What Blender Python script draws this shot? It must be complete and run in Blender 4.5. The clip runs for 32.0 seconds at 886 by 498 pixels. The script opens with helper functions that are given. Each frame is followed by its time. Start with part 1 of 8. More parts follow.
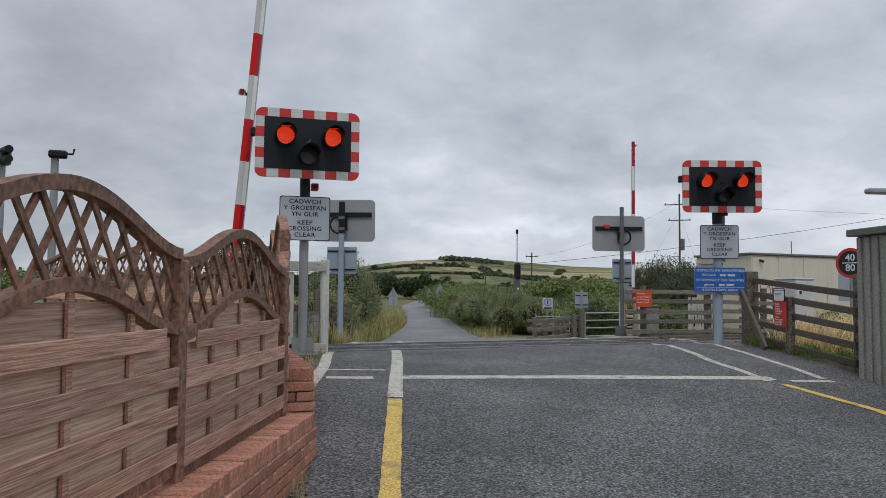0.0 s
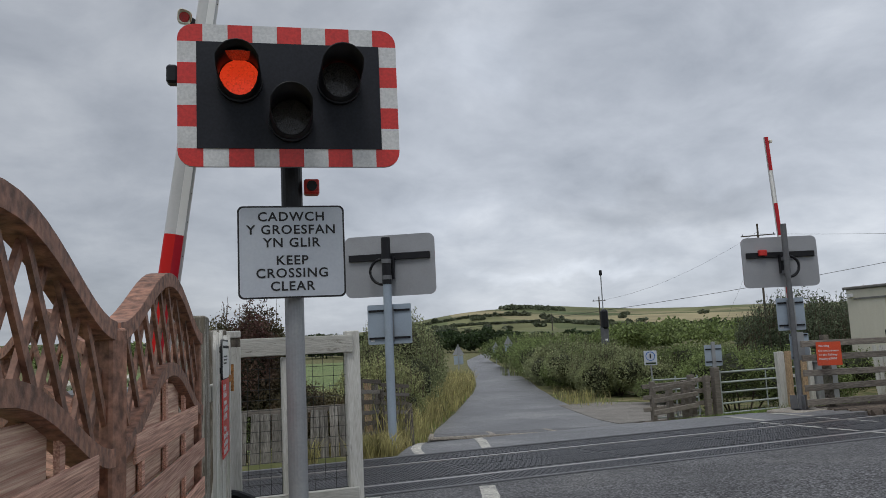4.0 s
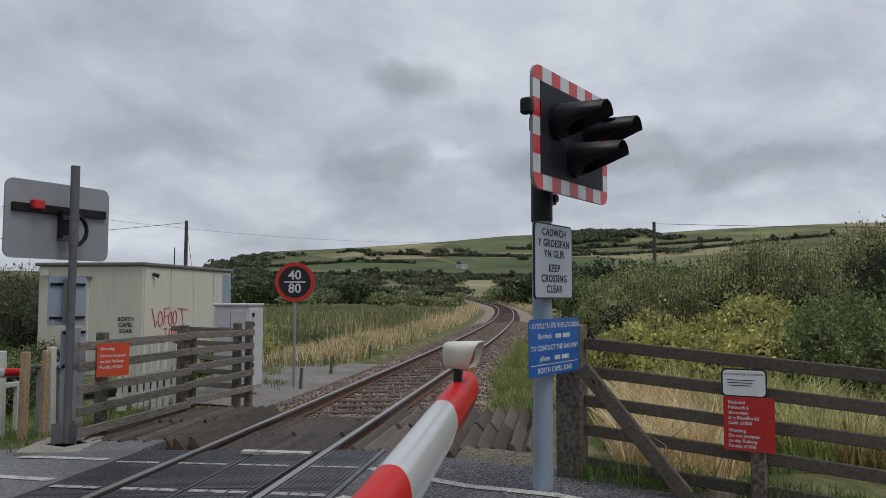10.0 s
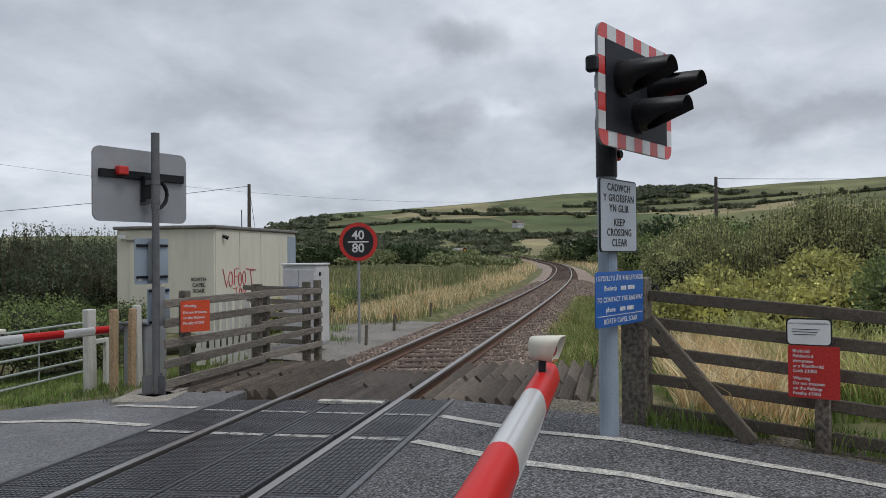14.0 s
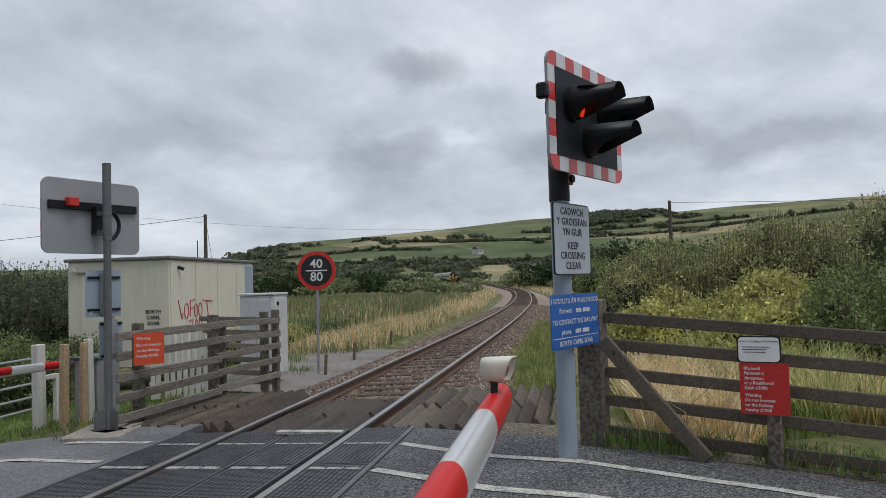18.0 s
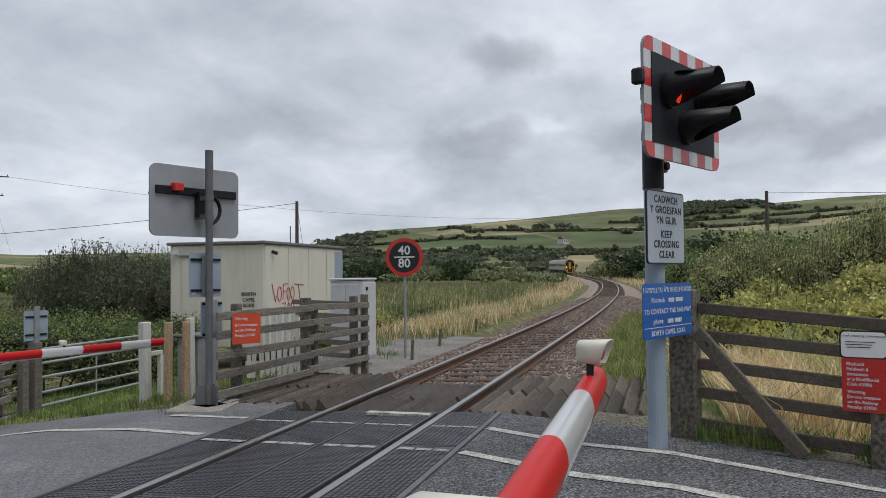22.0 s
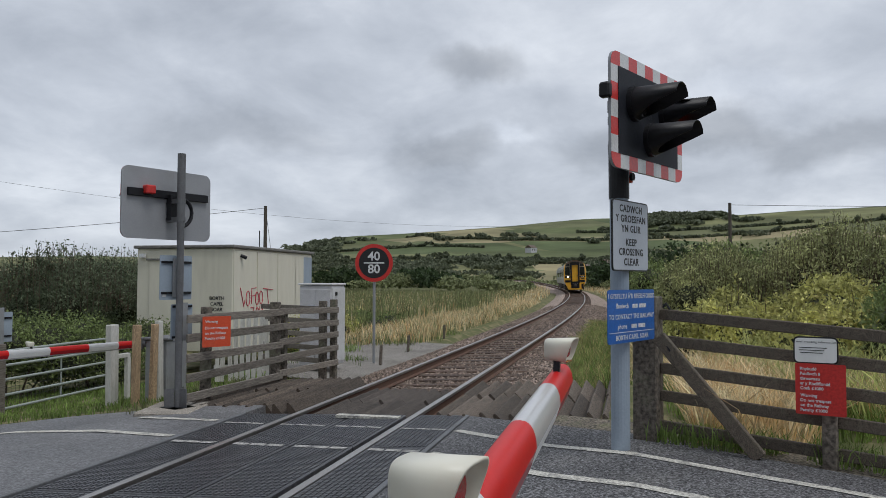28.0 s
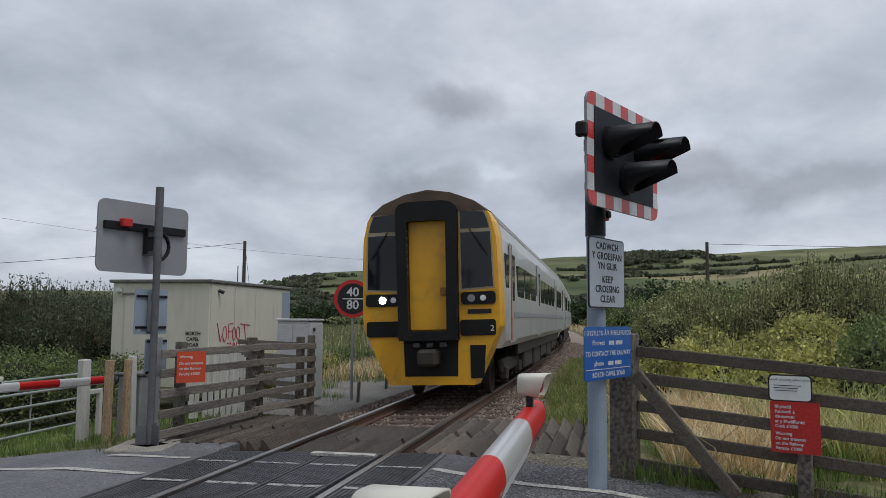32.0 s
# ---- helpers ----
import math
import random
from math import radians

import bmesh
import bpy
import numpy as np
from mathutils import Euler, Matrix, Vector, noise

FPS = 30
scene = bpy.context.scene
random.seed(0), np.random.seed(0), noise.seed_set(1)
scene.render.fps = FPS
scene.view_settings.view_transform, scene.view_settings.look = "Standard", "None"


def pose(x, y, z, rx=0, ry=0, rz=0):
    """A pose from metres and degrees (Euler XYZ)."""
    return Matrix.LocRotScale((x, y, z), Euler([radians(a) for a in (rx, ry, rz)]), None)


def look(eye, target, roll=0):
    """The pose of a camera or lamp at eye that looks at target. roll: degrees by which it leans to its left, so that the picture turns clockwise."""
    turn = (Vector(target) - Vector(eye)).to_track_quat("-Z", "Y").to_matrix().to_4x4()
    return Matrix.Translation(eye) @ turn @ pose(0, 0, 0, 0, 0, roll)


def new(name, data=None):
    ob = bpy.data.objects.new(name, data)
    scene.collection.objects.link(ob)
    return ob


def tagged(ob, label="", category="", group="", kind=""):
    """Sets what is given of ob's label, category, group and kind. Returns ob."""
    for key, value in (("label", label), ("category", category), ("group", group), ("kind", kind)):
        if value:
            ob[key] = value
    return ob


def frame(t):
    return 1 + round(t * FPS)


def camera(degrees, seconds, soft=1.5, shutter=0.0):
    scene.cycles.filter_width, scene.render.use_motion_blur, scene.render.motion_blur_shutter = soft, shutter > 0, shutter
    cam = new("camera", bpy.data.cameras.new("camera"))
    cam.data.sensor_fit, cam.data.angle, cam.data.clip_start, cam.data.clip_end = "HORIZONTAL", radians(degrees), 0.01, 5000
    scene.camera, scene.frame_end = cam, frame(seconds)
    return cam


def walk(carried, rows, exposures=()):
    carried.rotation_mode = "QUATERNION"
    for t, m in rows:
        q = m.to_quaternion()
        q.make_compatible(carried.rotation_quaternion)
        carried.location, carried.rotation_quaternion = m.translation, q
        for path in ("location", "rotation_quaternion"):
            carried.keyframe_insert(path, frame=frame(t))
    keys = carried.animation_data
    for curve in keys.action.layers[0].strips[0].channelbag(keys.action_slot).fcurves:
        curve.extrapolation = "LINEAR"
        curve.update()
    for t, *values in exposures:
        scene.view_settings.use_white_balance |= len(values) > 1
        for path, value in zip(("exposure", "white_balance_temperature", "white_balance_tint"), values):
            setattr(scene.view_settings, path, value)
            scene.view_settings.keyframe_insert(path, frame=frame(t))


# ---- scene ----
cam = camera(59.7, 32.0, soft=0.6)
PATH = [
    (0, (-3.075, -13.645, 1.057), (-2.255, -11.823, 1.165), 0.5),
    (0.5, (-2.849, -13.13, 1.102), (-2.031, -11.308, 1.204), 1.2),
    (1, (-2.56, -12.531, 1.155), (-1.721, -10.719, 1.258), -0.1),
    (1.5, (-2.255, -11.868, 1.187), (-1.409, -10.06, 1.304), -0.6),
    (2, (-1.999, -11.154, 1.226), (-1.138, -9.352, 1.347), -0.2),
    (2.5, (-1.805, -10.462, 1.258), (-0.95, -8.66, 1.394), -1.5),
    (3, (-1.638, -9.768, 1.306), (-0.844, -7.94, 1.481), -2.2),
    (3.5, (-1.471, -9.09, 1.342), (-0.743, -7.24, 1.567), -2.6),
    (5.5, (-0.739, -6.183, 1.497), (-0.109, -4.302, 1.754), -2.4),
    (6, (-0.563, -5.52, 1.509), (0.138, -3.661, 1.744), -0.9),
    (6.5, (-0.4, -4.902, 1.558), (0.459, -3.109, 1.777), -0.3),
    (7, (-0.251, -4.314, 1.605), (0.665, -2.555, 1.867), -0.2),
    (7.5, (-0.1, -3.845, 1.66), (0.959, -2.177, 1.972), -0.9),
    (8, (0.246, -3.579, 1.639), (3.659, -0.009, 2.416), -2.21),
    (8.3, (0.429, -3.460, 1.651), (4.821, -1.148, 2.259), -2.23),
    (8.6, (0.574, -3.373, 1.662), (5.374, -2.043, 2.095), -2.23),
    (9, (0.696, -3.342, 1.673), (5.599, -2.419, 2.012), -1.01),
    (9.5, (0.734, -3.282, 1.679), (5.663, -2.503, 1.985), 0.29),
    (10, (0.758, -3.220, 1.678), (5.695, -2.490, 1.989), 0.14),
    (10.5, (0.757, -3.174, 1.672), (5.696, -2.430, 1.890), -0.45),
    (11, (0.731, -3.149, 1.665), (5.664, -2.339, 1.771), -0.12),
    (11.5, (0.686, -3.141, 1.657), (5.593, -2.185, 1.729), 0.15),
    (12, (0.625, -3.151, 1.651), (5.509, -2.085, 1.712), -0.05),
    (12.5, (0.564, -3.163, 1.648), (5.331, -1.656, 1.673), 0.25),
    (13, (0.523, -3.162, 1.648), (5.233, -1.485, 1.616), -0.40),
    (13.5, (0.503, -3.158, 1.644), (5.323, -1.829, 1.635), -0.59),
    (14, (0.493, -3.161, 1.640), (5.373, -2.074, 1.692), -0.52),
    (14.5, (0.488, -3.167, 1.637), (5.403, -2.257, 1.770), -1.42),
    (15, (0.484, -3.175, 1.635), (5.403, -2.311, 1.871), -1.62),
    (15.5, (0.479, -3.184, 1.632), (5.399, -2.331, 1.881), -1.52),
    (17.5, (0.474, -3.197, 1.627), (5.400, -2.370, 1.855), -1.55),
    (18, (0.476, -3.198, 1.625), (5.402, -2.368, 1.849), -1.61),
    (18.5, (0.480, -3.198, 1.625), (5.405, -2.366, 1.850), -1.65),
    (19, (0.484, -3.198, 1.625), (5.411, -2.373, 1.846), -1.65),
    (19.5, (0.483, -3.203, 1.625), (5.410, -2.382, 1.847), -1.74),
    (20, (0.480, -3.204, 1.624), (5.407, -2.386, 1.858), -1.80),
    (20.5, (0.477, -3.199, 1.623), (5.404, -2.384, 1.856), -1.80),
    (21, (0.467, -3.188, 1.620), (5.397, -2.380, 1.828), -1.67),
    (21.5, (0.446, -3.175, 1.613), (5.372, -2.337, 1.790), -1.12),
    (22, (0.410, -3.164, 1.602), (5.217, -1.797, 1.764), -0.55),
    (22.5, (0.361, -3.160, 1.587), (5.078, -1.506, 1.485), 0.36),
    (23, (0.311, -3.157, 1.575), (5.032, -1.515, 1.436), 0.62),
    (23.5, (0.275, -3.155, 1.577), (5.062, -1.712, 1.497), 0.08),
    (24, (0.253, -3.153, 1.585), (5.103, -1.939, 1.640), -0.56),
    (24.5, (0.240, -3.151, 1.592), (5.126, -2.096, 1.713), -1.02),
    (25, (0.233, -3.149, 1.598), (5.119, -2.097, 1.722), -1.03),
    (25.5, (0.228, -3.148, 1.602), (5.112, -2.086, 1.748), -0.97),
    (27.5, (0.246, -3.170, 1.581), (5.089, -1.940, 1.783), 0.32),
    (28, (0.250, -3.176, 1.578), (5.107, -2.008, 1.787), 0.11),
    (28.5, (0.253, -3.178, 1.572), (5.103, -1.980, 1.765), 0.14),
    (29, (0.255, -3.179, 1.568), (5.109, -2.001, 1.797), 0.60),
    (29.5, (0.257, -3.180, 1.566), (5.120, -2.053, 1.844), 0.73),
    (30, (0.257, -3.181, 1.566), (5.126, -2.082, 1.865), 0.60),
    (30.5, (0.255, -3.184, 1.567), (5.127, -2.113, 1.917), 0.66),
    (31, (0.253, -3.189, 1.568), (5.126, -2.139, 1.960), 0.73),
    (31.5, (0.250, -3.195, 1.569), (5.123, -2.164, 2.009), 0.56),
    (32, (0.248, -3.201, 1.569), (5.118, -2.159, 2.016), 0.48),
]
walk(cam, [(t, look(eye, target, roll)) for t, eye, target, roll in PATH],
     [(0, 0.0, 6330, 10), (2, -0.08, 6330, 10), (6, -0.1, 6330, 10), (8, -0.19, 6330, 10), (9, -0.22, 6280, 10), (10, -0.18, 6280, 10), (11, 0.03, 6280, 10), (13, 0.03, 6320, 10), (19, 0.02, 6280, 10), (23, 0.1, 6320, 10), (25, -0.04, 6280, 10), (28, 0.0, 6280, 10), (32, -0.14, 6200, 10)])

# ---- light ----
world = bpy.data.worlds.new("world")
scene.world = world
world.use_nodes = True


# small low clouds: bearing and height in degrees, half width and half height, brightness against the sheet
CLOUDS = [(79.5, 15.6, 0.066, 0.03, 0.70), (76.5, 9.6, 0.07, 0.03, 0.76), (95.5, 10.2, 0.10, 0.03, 0.74), (104.0, 9.2, 0.14, 0.028, 0.78), (88.0, 9.4, 0.05, 0.025, 0.82),
          (62.0, 10.5, 0.14, 0.03, 0.86), (82.0, 10.8, 0.05, 0.014, 1.16), (98.0, 13.0, 0.10, 0.02, 1.10), (24.0, 20.0, 0.06, 0.05, 1.14), (30.0, 4.6, 0.16, 0.012, 1.14),
          (36.0, 9.0, 0.16, 0.03, 0.84), (10.0, 24.0, 0.18, 0.06, 0.84), (20.0, 9.5, 0.12, 0.03, 1.08)]


def build_world():
    nt = world.node_tree
    nt.nodes.clear()
    N = nt.nodes.new
    L = nt.links.new
    out, bg = N("ShaderNodeOutputWorld"), N("ShaderNodeBackground")
    sky = N("ShaderNodeTexSky")
    sky.sky_type, sky.sun_disc = 'NISHITA', False
    sky.sun_elevation, sky.sun_rotation = radians(48), radians(200)
    dim = N("ShaderNodeMixRGB")
    dim.blend_type, dim.inputs[0].default_value, dim.inputs[2].default_value = 'MULTIPLY', 1.0, (0.1, 0.1, 0.1, 1)
    L(sky.outputs[0], dim.inputs[1])
    co = N("ShaderNodeTexCoord")
    sep = N("ShaderNodeSeparateXYZ")
    L(co.outputs["Generated"], sep.inputs[0])
    up = N("ShaderNodeMath")
    up.operation = 'MAXIMUM'
    up.inputs[1].default_value = 0.0
    L(sep.outputs[2], up.inputs[0])
    add = N("ShaderNodeMath")
    add.inputs[1].default_value = 0.34
    L(up.outputs[0], add.inputs[0])
    flat = N("ShaderNodeCombineXYZ")
    for k in range(2):
        div = N("ShaderNodeMath")
        div.operation = 'DIVIDE'
        L(sep.outputs[k], div.inputs[0])
        L(add.outputs[0], div.inputs[1])
        L(div.outputs[0], flat.inputs[k])
    big, small = N("ShaderNodeTexNoise"), N("ShaderNodeTexNoise")
    for n, s, d, r in ((big, 1.15, 5, 0.5), (small, 3.4, 9, 0.6)):
        n.inputs["Scale"].default_value, n.inputs["Detail"].default_value, n.inputs["Roughness"].default_value = s, d, r
        n.inputs["Distortion"].default_value = 0.25
        L(flat.outputs[0], n.inputs["Vector"])
    mixn = N("ShaderNodeMixRGB")
    mixn.inputs[0].default_value = 0.42
    L(big.outputs[0], mixn.inputs[1])
    L(small.outputs[0], mixn.inputs[2])
    ramp = N("ShaderNodeValToRGB")
    e = ramp.color_ramp.elements
    e[0].position, e[0].color = 0.33, (0.35, 0.378, 0.425, 1)
    e[1].position, e[1].color = 0.70, (0.80, 0.825, 0.86, 1)
    m = e.new(0.50)
    m.color = (0.53, 0.56, 0.61, 1)
    L(mixn.outputs[0], ramp.inputs[0])
    mix = N("ShaderNodeMixRGB")
    mix.inputs[0].default_value = 0.94
    L(dim.outputs[0], mix.inputs[1])
    # the overcast thins from west to east
    half = N("ShaderNodeMapRange")
    half.inputs[1].default_value, half.inputs[2].default_value = -1.0, 1.0
    L(sep.outputs[0], half.inputs[0])
    east = N("ShaderNodeValToRGB")
    q = east.color_ramp.elements
    q[0].position, q[0].color = 0.0, (0.8, 0.8, 0.8, 1)
    q[1].position, q[1].color = 1.0, (1.1, 1.1, 1.1, 1)
    for at, v in ((0.5, 0.82), (0.66, 1.1), (0.85, 1.11)):
        q.new(at).color = (v, v, v, 1)
    L(half.outputs[0], east.inputs[0])
    drift = N("ShaderNodeMixRGB")
    drift.blend_type, drift.inputs[0].default_value = 'MULTIPLY', 1.0
    L(ramp.outputs[0], drift.inputs[1])
    L(east.outputs[0], drift.inputs[2])
    # a few small darker clouds drift below the main sheet
    ragged, wob, wobs = N("ShaderNodeTexNoise"), N("ShaderNodeVectorMath"), N("ShaderNodeVectorMath")
    ragged.inputs["Scale"].default_value, ragged.inputs["Detail"].default_value = 14.0, 7
    L(co.outputs["Generated"], ragged.inputs["Vector"])
    wob.operation, wob.inputs[1].default_value = 'SUBTRACT', (0.5, 0.5, 0.5)
    L(ragged.outputs["Color"], wob.inputs[0])
    wobs.operation, wobs.inputs["Scale"].default_value = 'SCALE', 0.09
    L(wob.outputs[0], wobs.inputs[0])
    bent = N("ShaderNodeVectorMath")
    L(co.outputs["Generated"], bent.inputs[0])
    L(wobs.outputs[0], bent.inputs[1])
    last = drift.outputs[0]
    for bearing, rise, wide, tall, dark in CLOUDS:
        b_, e_ = radians(bearing), radians(rise)
        gap = N("ShaderNodeVectorMath")
        gap.operation, gap.inputs[1].default_value = 'SUBTRACT', (math.sin(b_) * math.cos(e_), math.cos(b_) * math.cos(e_), math.sin(e_))
        L(bent.outputs[0], gap.inputs[0])
        size = N("ShaderNodeVectorMath")
        size.operation, size.inputs[1].default_value = 'MULTIPLY', (1 / wide, 1 / wide, 1 / tall)
        L(gap.outputs[0], size.inputs[0])
        ln = N("ShaderNodeVectorMath")
        ln.operation = 'LENGTH'
        L(size.outputs[0], ln.inputs[0])
        fade = N("ShaderNodeMapRange")
        fade.interpolation_type = 'SMOOTHSTEP'
        fade.inputs[1].default_value, fade.inputs[2].default_value, fade.inputs[3].default_value, fade.inputs[4].default_value = 0.25, 1.25, dark, 1.0
        L(ln.outputs["Value"], fade.inputs[0])
        shade = N("ShaderNodeMixRGB")
        shade.blend_type, shade.inputs[0].default_value = 'MULTIPLY', 1.0
        L(last, shade.inputs[1])
        L(fade.outputs[0], shade.inputs[2])
        last = shade.outputs[0]
    L(last, mix.inputs[2])
    L(mix.outputs[0], bg.inputs[0])
    bg.inputs[1].default_value = 1.0
    L(bg.outputs[0], out.inputs[0])


build_world()
sun_data = bpy.data.lights.new("sun", 'SUN')
sun_data.energy, sun_data.angle, sun_data.color = 1.4, radians(25), (1.0, 0.97, 0.92)
sun = new("sun", sun_data)
sun.matrix_world = look((0, 0, 50), (12, 22, 0))

# ---- materials ----
MATS = {}


def mat(name, color, rough=0.6, metal=0.0, color2=None, scale=6.0, bump=0.15, fine=60.0, spread=0.0, island=0.0, dirt=None, dirt_amount=0.35,
        stretch=None, emit=None, amount=0.6, clear=0.0, grain=0.6):
    """A surface with two scales of colour change, grain relief and optional dirt."""
    if name in MATS:
        return MATS[name]
    m = bpy.data.materials.new(name)
    m.use_nodes = True
    nt = m.node_tree
    N, L = nt.nodes.new, nt.links.new
    b = nt.nodes["Principled BSDF"]
    b.inputs["Roughness"].default_value, b.inputs["Metallic"].default_value = rough, metal
    if clear:
        b.inputs["Coat Weight"].default_value = clear
    co = N("ShaderNodeTexCoord")
    vec = co.outputs["Object"]
    if stretch:
        mp = N("ShaderNodeMapping")
        mp.inputs["Scale"].default_value = stretch
        L(vec, mp.inputs[0])
        vec = mp.outputs[0]
    n1, n2 = N("ShaderNodeTexNoise"), N("ShaderNodeTexNoise")
    for n, s in ((n1, scale), (n2, fine)):
        n.inputs["Scale"].default_value, n.inputs["Detail"].default_value = s, 6
        L(vec, n.inputs["Vector"])
    c1 = (*color, 1)
    c2 = (*(color2 or [c * 0.72 for c in color]), 1)
    r1 = N("ShaderNodeMapRange")
    r1.inputs[1].default_value, r1.inputs[2].default_value = 0.35, 0.65
    L(n1.outputs[0], r1.inputs[0])
    sc = N("ShaderNodeMath")
    sc.operation = 'MULTIPLY'
    sc.inputs[1].default_value = amount
    L(r1.outputs[0], sc.inputs[0])
    mix = N("ShaderNodeMixRGB")
    mix.inputs[1].default_value, mix.inputs[2].default_value = c1, c2
    L(sc.outputs[0], mix.inputs[0])
    g = N("ShaderNodeMixRGB")
    g.blend_type = 'OVERLAY'
    g.inputs[0].default_value = grain
    r2 = N("ShaderNodeMapRange")
    r2.inputs[1].default_value, r2.inputs[2].default_value = 0.32, 0.68
    L(n2.outputs[0], r2.inputs[0])
    L(mix.outputs[0], g.inputs[1])
    L(r2.outputs[0], g.inputs[2])
    last = g.outputs[0]
    if dirt:
        n3 = N("ShaderNodeTexNoise")
        n3.inputs["Scale"].default_value, n3.inputs["Detail"].default_value, n3.inputs["Roughness"].default_value = scale * 0.7, 9, 0.7
        L(vec, n3.inputs["Vector"])
        r3 = N("ShaderNodeMapRange")
        r3.inputs[1].default_value, r3.inputs[2].default_value, r3.inputs[4].default_value = 0.52, 0.68, dirt_amount
        L(n3.outputs[0], r3.inputs[0])
        d = N("ShaderNodeMixRGB")
        d.inputs[2].default_value = (*dirt, 1)
        L(r3.outputs[0], d.inputs[0])
        L(last, d.inputs[1])
        last = d.outputs[0]
    if spread or island:
        if island:
            gi = N("ShaderNodeNewGeometry")
            rnd = gi.outputs["Random Per Island"]
        else:
            oi = N("ShaderNodeObjectInfo")
            rnd = oi.outputs["Random"]
        rr = N("ShaderNodeMapRange")
        k = spread or island
        rr.inputs[3].default_value, rr.inputs[4].default_value = 1 - k, 1 + k
        L(rnd, rr.inputs[0])
        hsv = N("ShaderNodeHueSaturation")
        L(rr.outputs[0], hsv.inputs["Value"])
        L(last, hsv.inputs["Color"])
        last = hsv.outputs[0]
    L(last, b.inputs["Base Color"])
    if bump:
        bm_ = N("ShaderNodeBump")
        bm_.inputs["Strength"].default_value, bm_.inputs["Distance"].default_value = bump, 0.01
        L(n2.outputs[0], bm_.inputs["Height"])
        L(bm_.outputs[0], b.inputs["Normal"])
    if emit:
        b.inputs["Emission Color"].default_value = (*emit[:3], 1)
        b.inputs["Emission Strength"].default_value = emit[3]
    MATS[name] = m
    return m


asphalt = mat("asphalt", (0.119, 0.119, 0.124), 0.8, color2=(0.073, 0.073, 0.077), scale=0.8, bump=1.0, fine=55, dirt=(0.220, 0.215, 0.204), dirt_amount=0.4, grain=1.0, amount=0.8)
# pale patches hold both wear and the lane's wet sheen as colour
asphalt_wet = mat("asphalt_wet", (0.165, 0.166, 0.172), 0.5, color2=(0.10, 0.101, 0.106), scale=0.5, bump=0.8, fine=40, dirt=(0.310, 0.305, 0.299), dirt_amount=0.55, grain=0.45, amount=0.9)


def chippings(m, scale, low, high):
    """Single stones of differing brightness in the surface."""
    nt = m.node_tree
    N, L = nt.nodes.new, nt.links.new
    b = nt.nodes["Principled BSDF"]
    src = b.inputs["Base Color"].links[0].from_socket
    co, vo, sp_, rr, mx = N("ShaderNodeTexCoord"), N("ShaderNodeTexVoronoi"), N("ShaderNodeSeparateColor"), N("ShaderNodeMapRange"), N("ShaderNodeMixRGB")
    vo.inputs["Scale"].default_value = scale
    L(co.outputs["Object"], vo.inputs["Vector"])
    L(vo.outputs["Color"], sp_.inputs[0])
    L(sp_.outputs[0], rr.inputs[0])
    rr.inputs[3].default_value, rr.inputs[4].default_value = low, high
    mx.blend_type, mx.inputs[0].default_value = 'MULTIPLY', 1.0
    L(src, mx.inputs[1])
    L(rr.outputs[0], mx.inputs[2])
    L(mx.outputs[0], b.inputs["Base Color"])


chippings(asphalt, 62, 0.25, 1.75)
chippings(asphalt_wet, 45, 0.6, 1.4)
white_line = mat("road_paint", (0.54, 0.525, 0.475), 0.75, color2=(0.43, 0.415, 0.37), scale=9, bump=0.6, fine=60, dirt=(0.12, 0.12, 0.125), dirt_amount=0.95, grain=0.5)
yellow_line = mat("yellow_paint", (0.66, 0.47, 0.12), 0.7, color2=(0.55, 0.38, 0.10), scale=5, bump=0.5, fine=70, dirt=(0.12, 0.11, 0.1), dirt_amount=0.7)
rubber = mat("rubber_panel", (0.054, 0.055, 0.062), 0.42, color2=(0.065, 0.068, 0.073), scale=2, bump=0.3, fine=40, dirt=(0.105, 0.105, 0.105), dirt_amount=0.4)
worn_line = mat("worn_paint", (0.42, 0.41, 0.39), 0.75, color2=(0.25, 0.245, 0.235), scale=14, bump=0.5, fine=60, dirt=(0.06, 0.06, 0.064), dirt_amount=1.0, grain=0.6)
rail_top = mat("rail_top", (0.40, 0.385, 0.375), 0.35, 0.8, color2=(0.27, 0.24, 0.22), scale=3, bump=0.05, stretch=(0.2, 4, 4), grain=0.2)
rail_rust = mat("rail_rust", (0.14, 0.075, 0.05), 0.85, 0.1, color2=(0.09, 0.055, 0.042), scale=6, bump=0.3, grain=0.12)
ballast_m = mat("ballast", (0.225, 0.176, 0.144), 0.9, color2=(0.135, 0.099, 0.081), scale=3, bump=0.8, fine=30, island=0.6)
sleeper_m = mat("timber_sleeper", (0.102, 0.068, 0.051), 0.85, color2=(0.061, 0.043, 0.034), scale=5, bump=0.5, stretch=(0.722, 0.408, 0.722), spread=0.3)
cattle_brown = mat("brown_guard", (0.10, 0.078, 0.06), 0.9, color2=(0.055, 0.043, 0.034), scale=4, bump=0.6, fine=26, stretch=(0.6, 5, 5), spread=0.45, dirt=(0.035, 0.03, 0.025), dirt_amount=0.6)
cattle_m = mat("cattle_guard", (0.125, 0.10, 0.08), 0.85, color2=(0.07, 0.06, 0.05), scale=5, bump=0.5, fine=30, stretch=(0.8, 3, 3), spread=0.42, dirt=(0.055, 0.048, 0.038), dirt_amount=0.6)
cattle_dark = mat("worn_cattle_guard", (0.085, 0.07, 0.06), 0.85, color2=(0.05, 0.042, 0.036), scale=5, bump=0.5, fine=30, stretch=(0.8, 3, 3), spread=0.25)
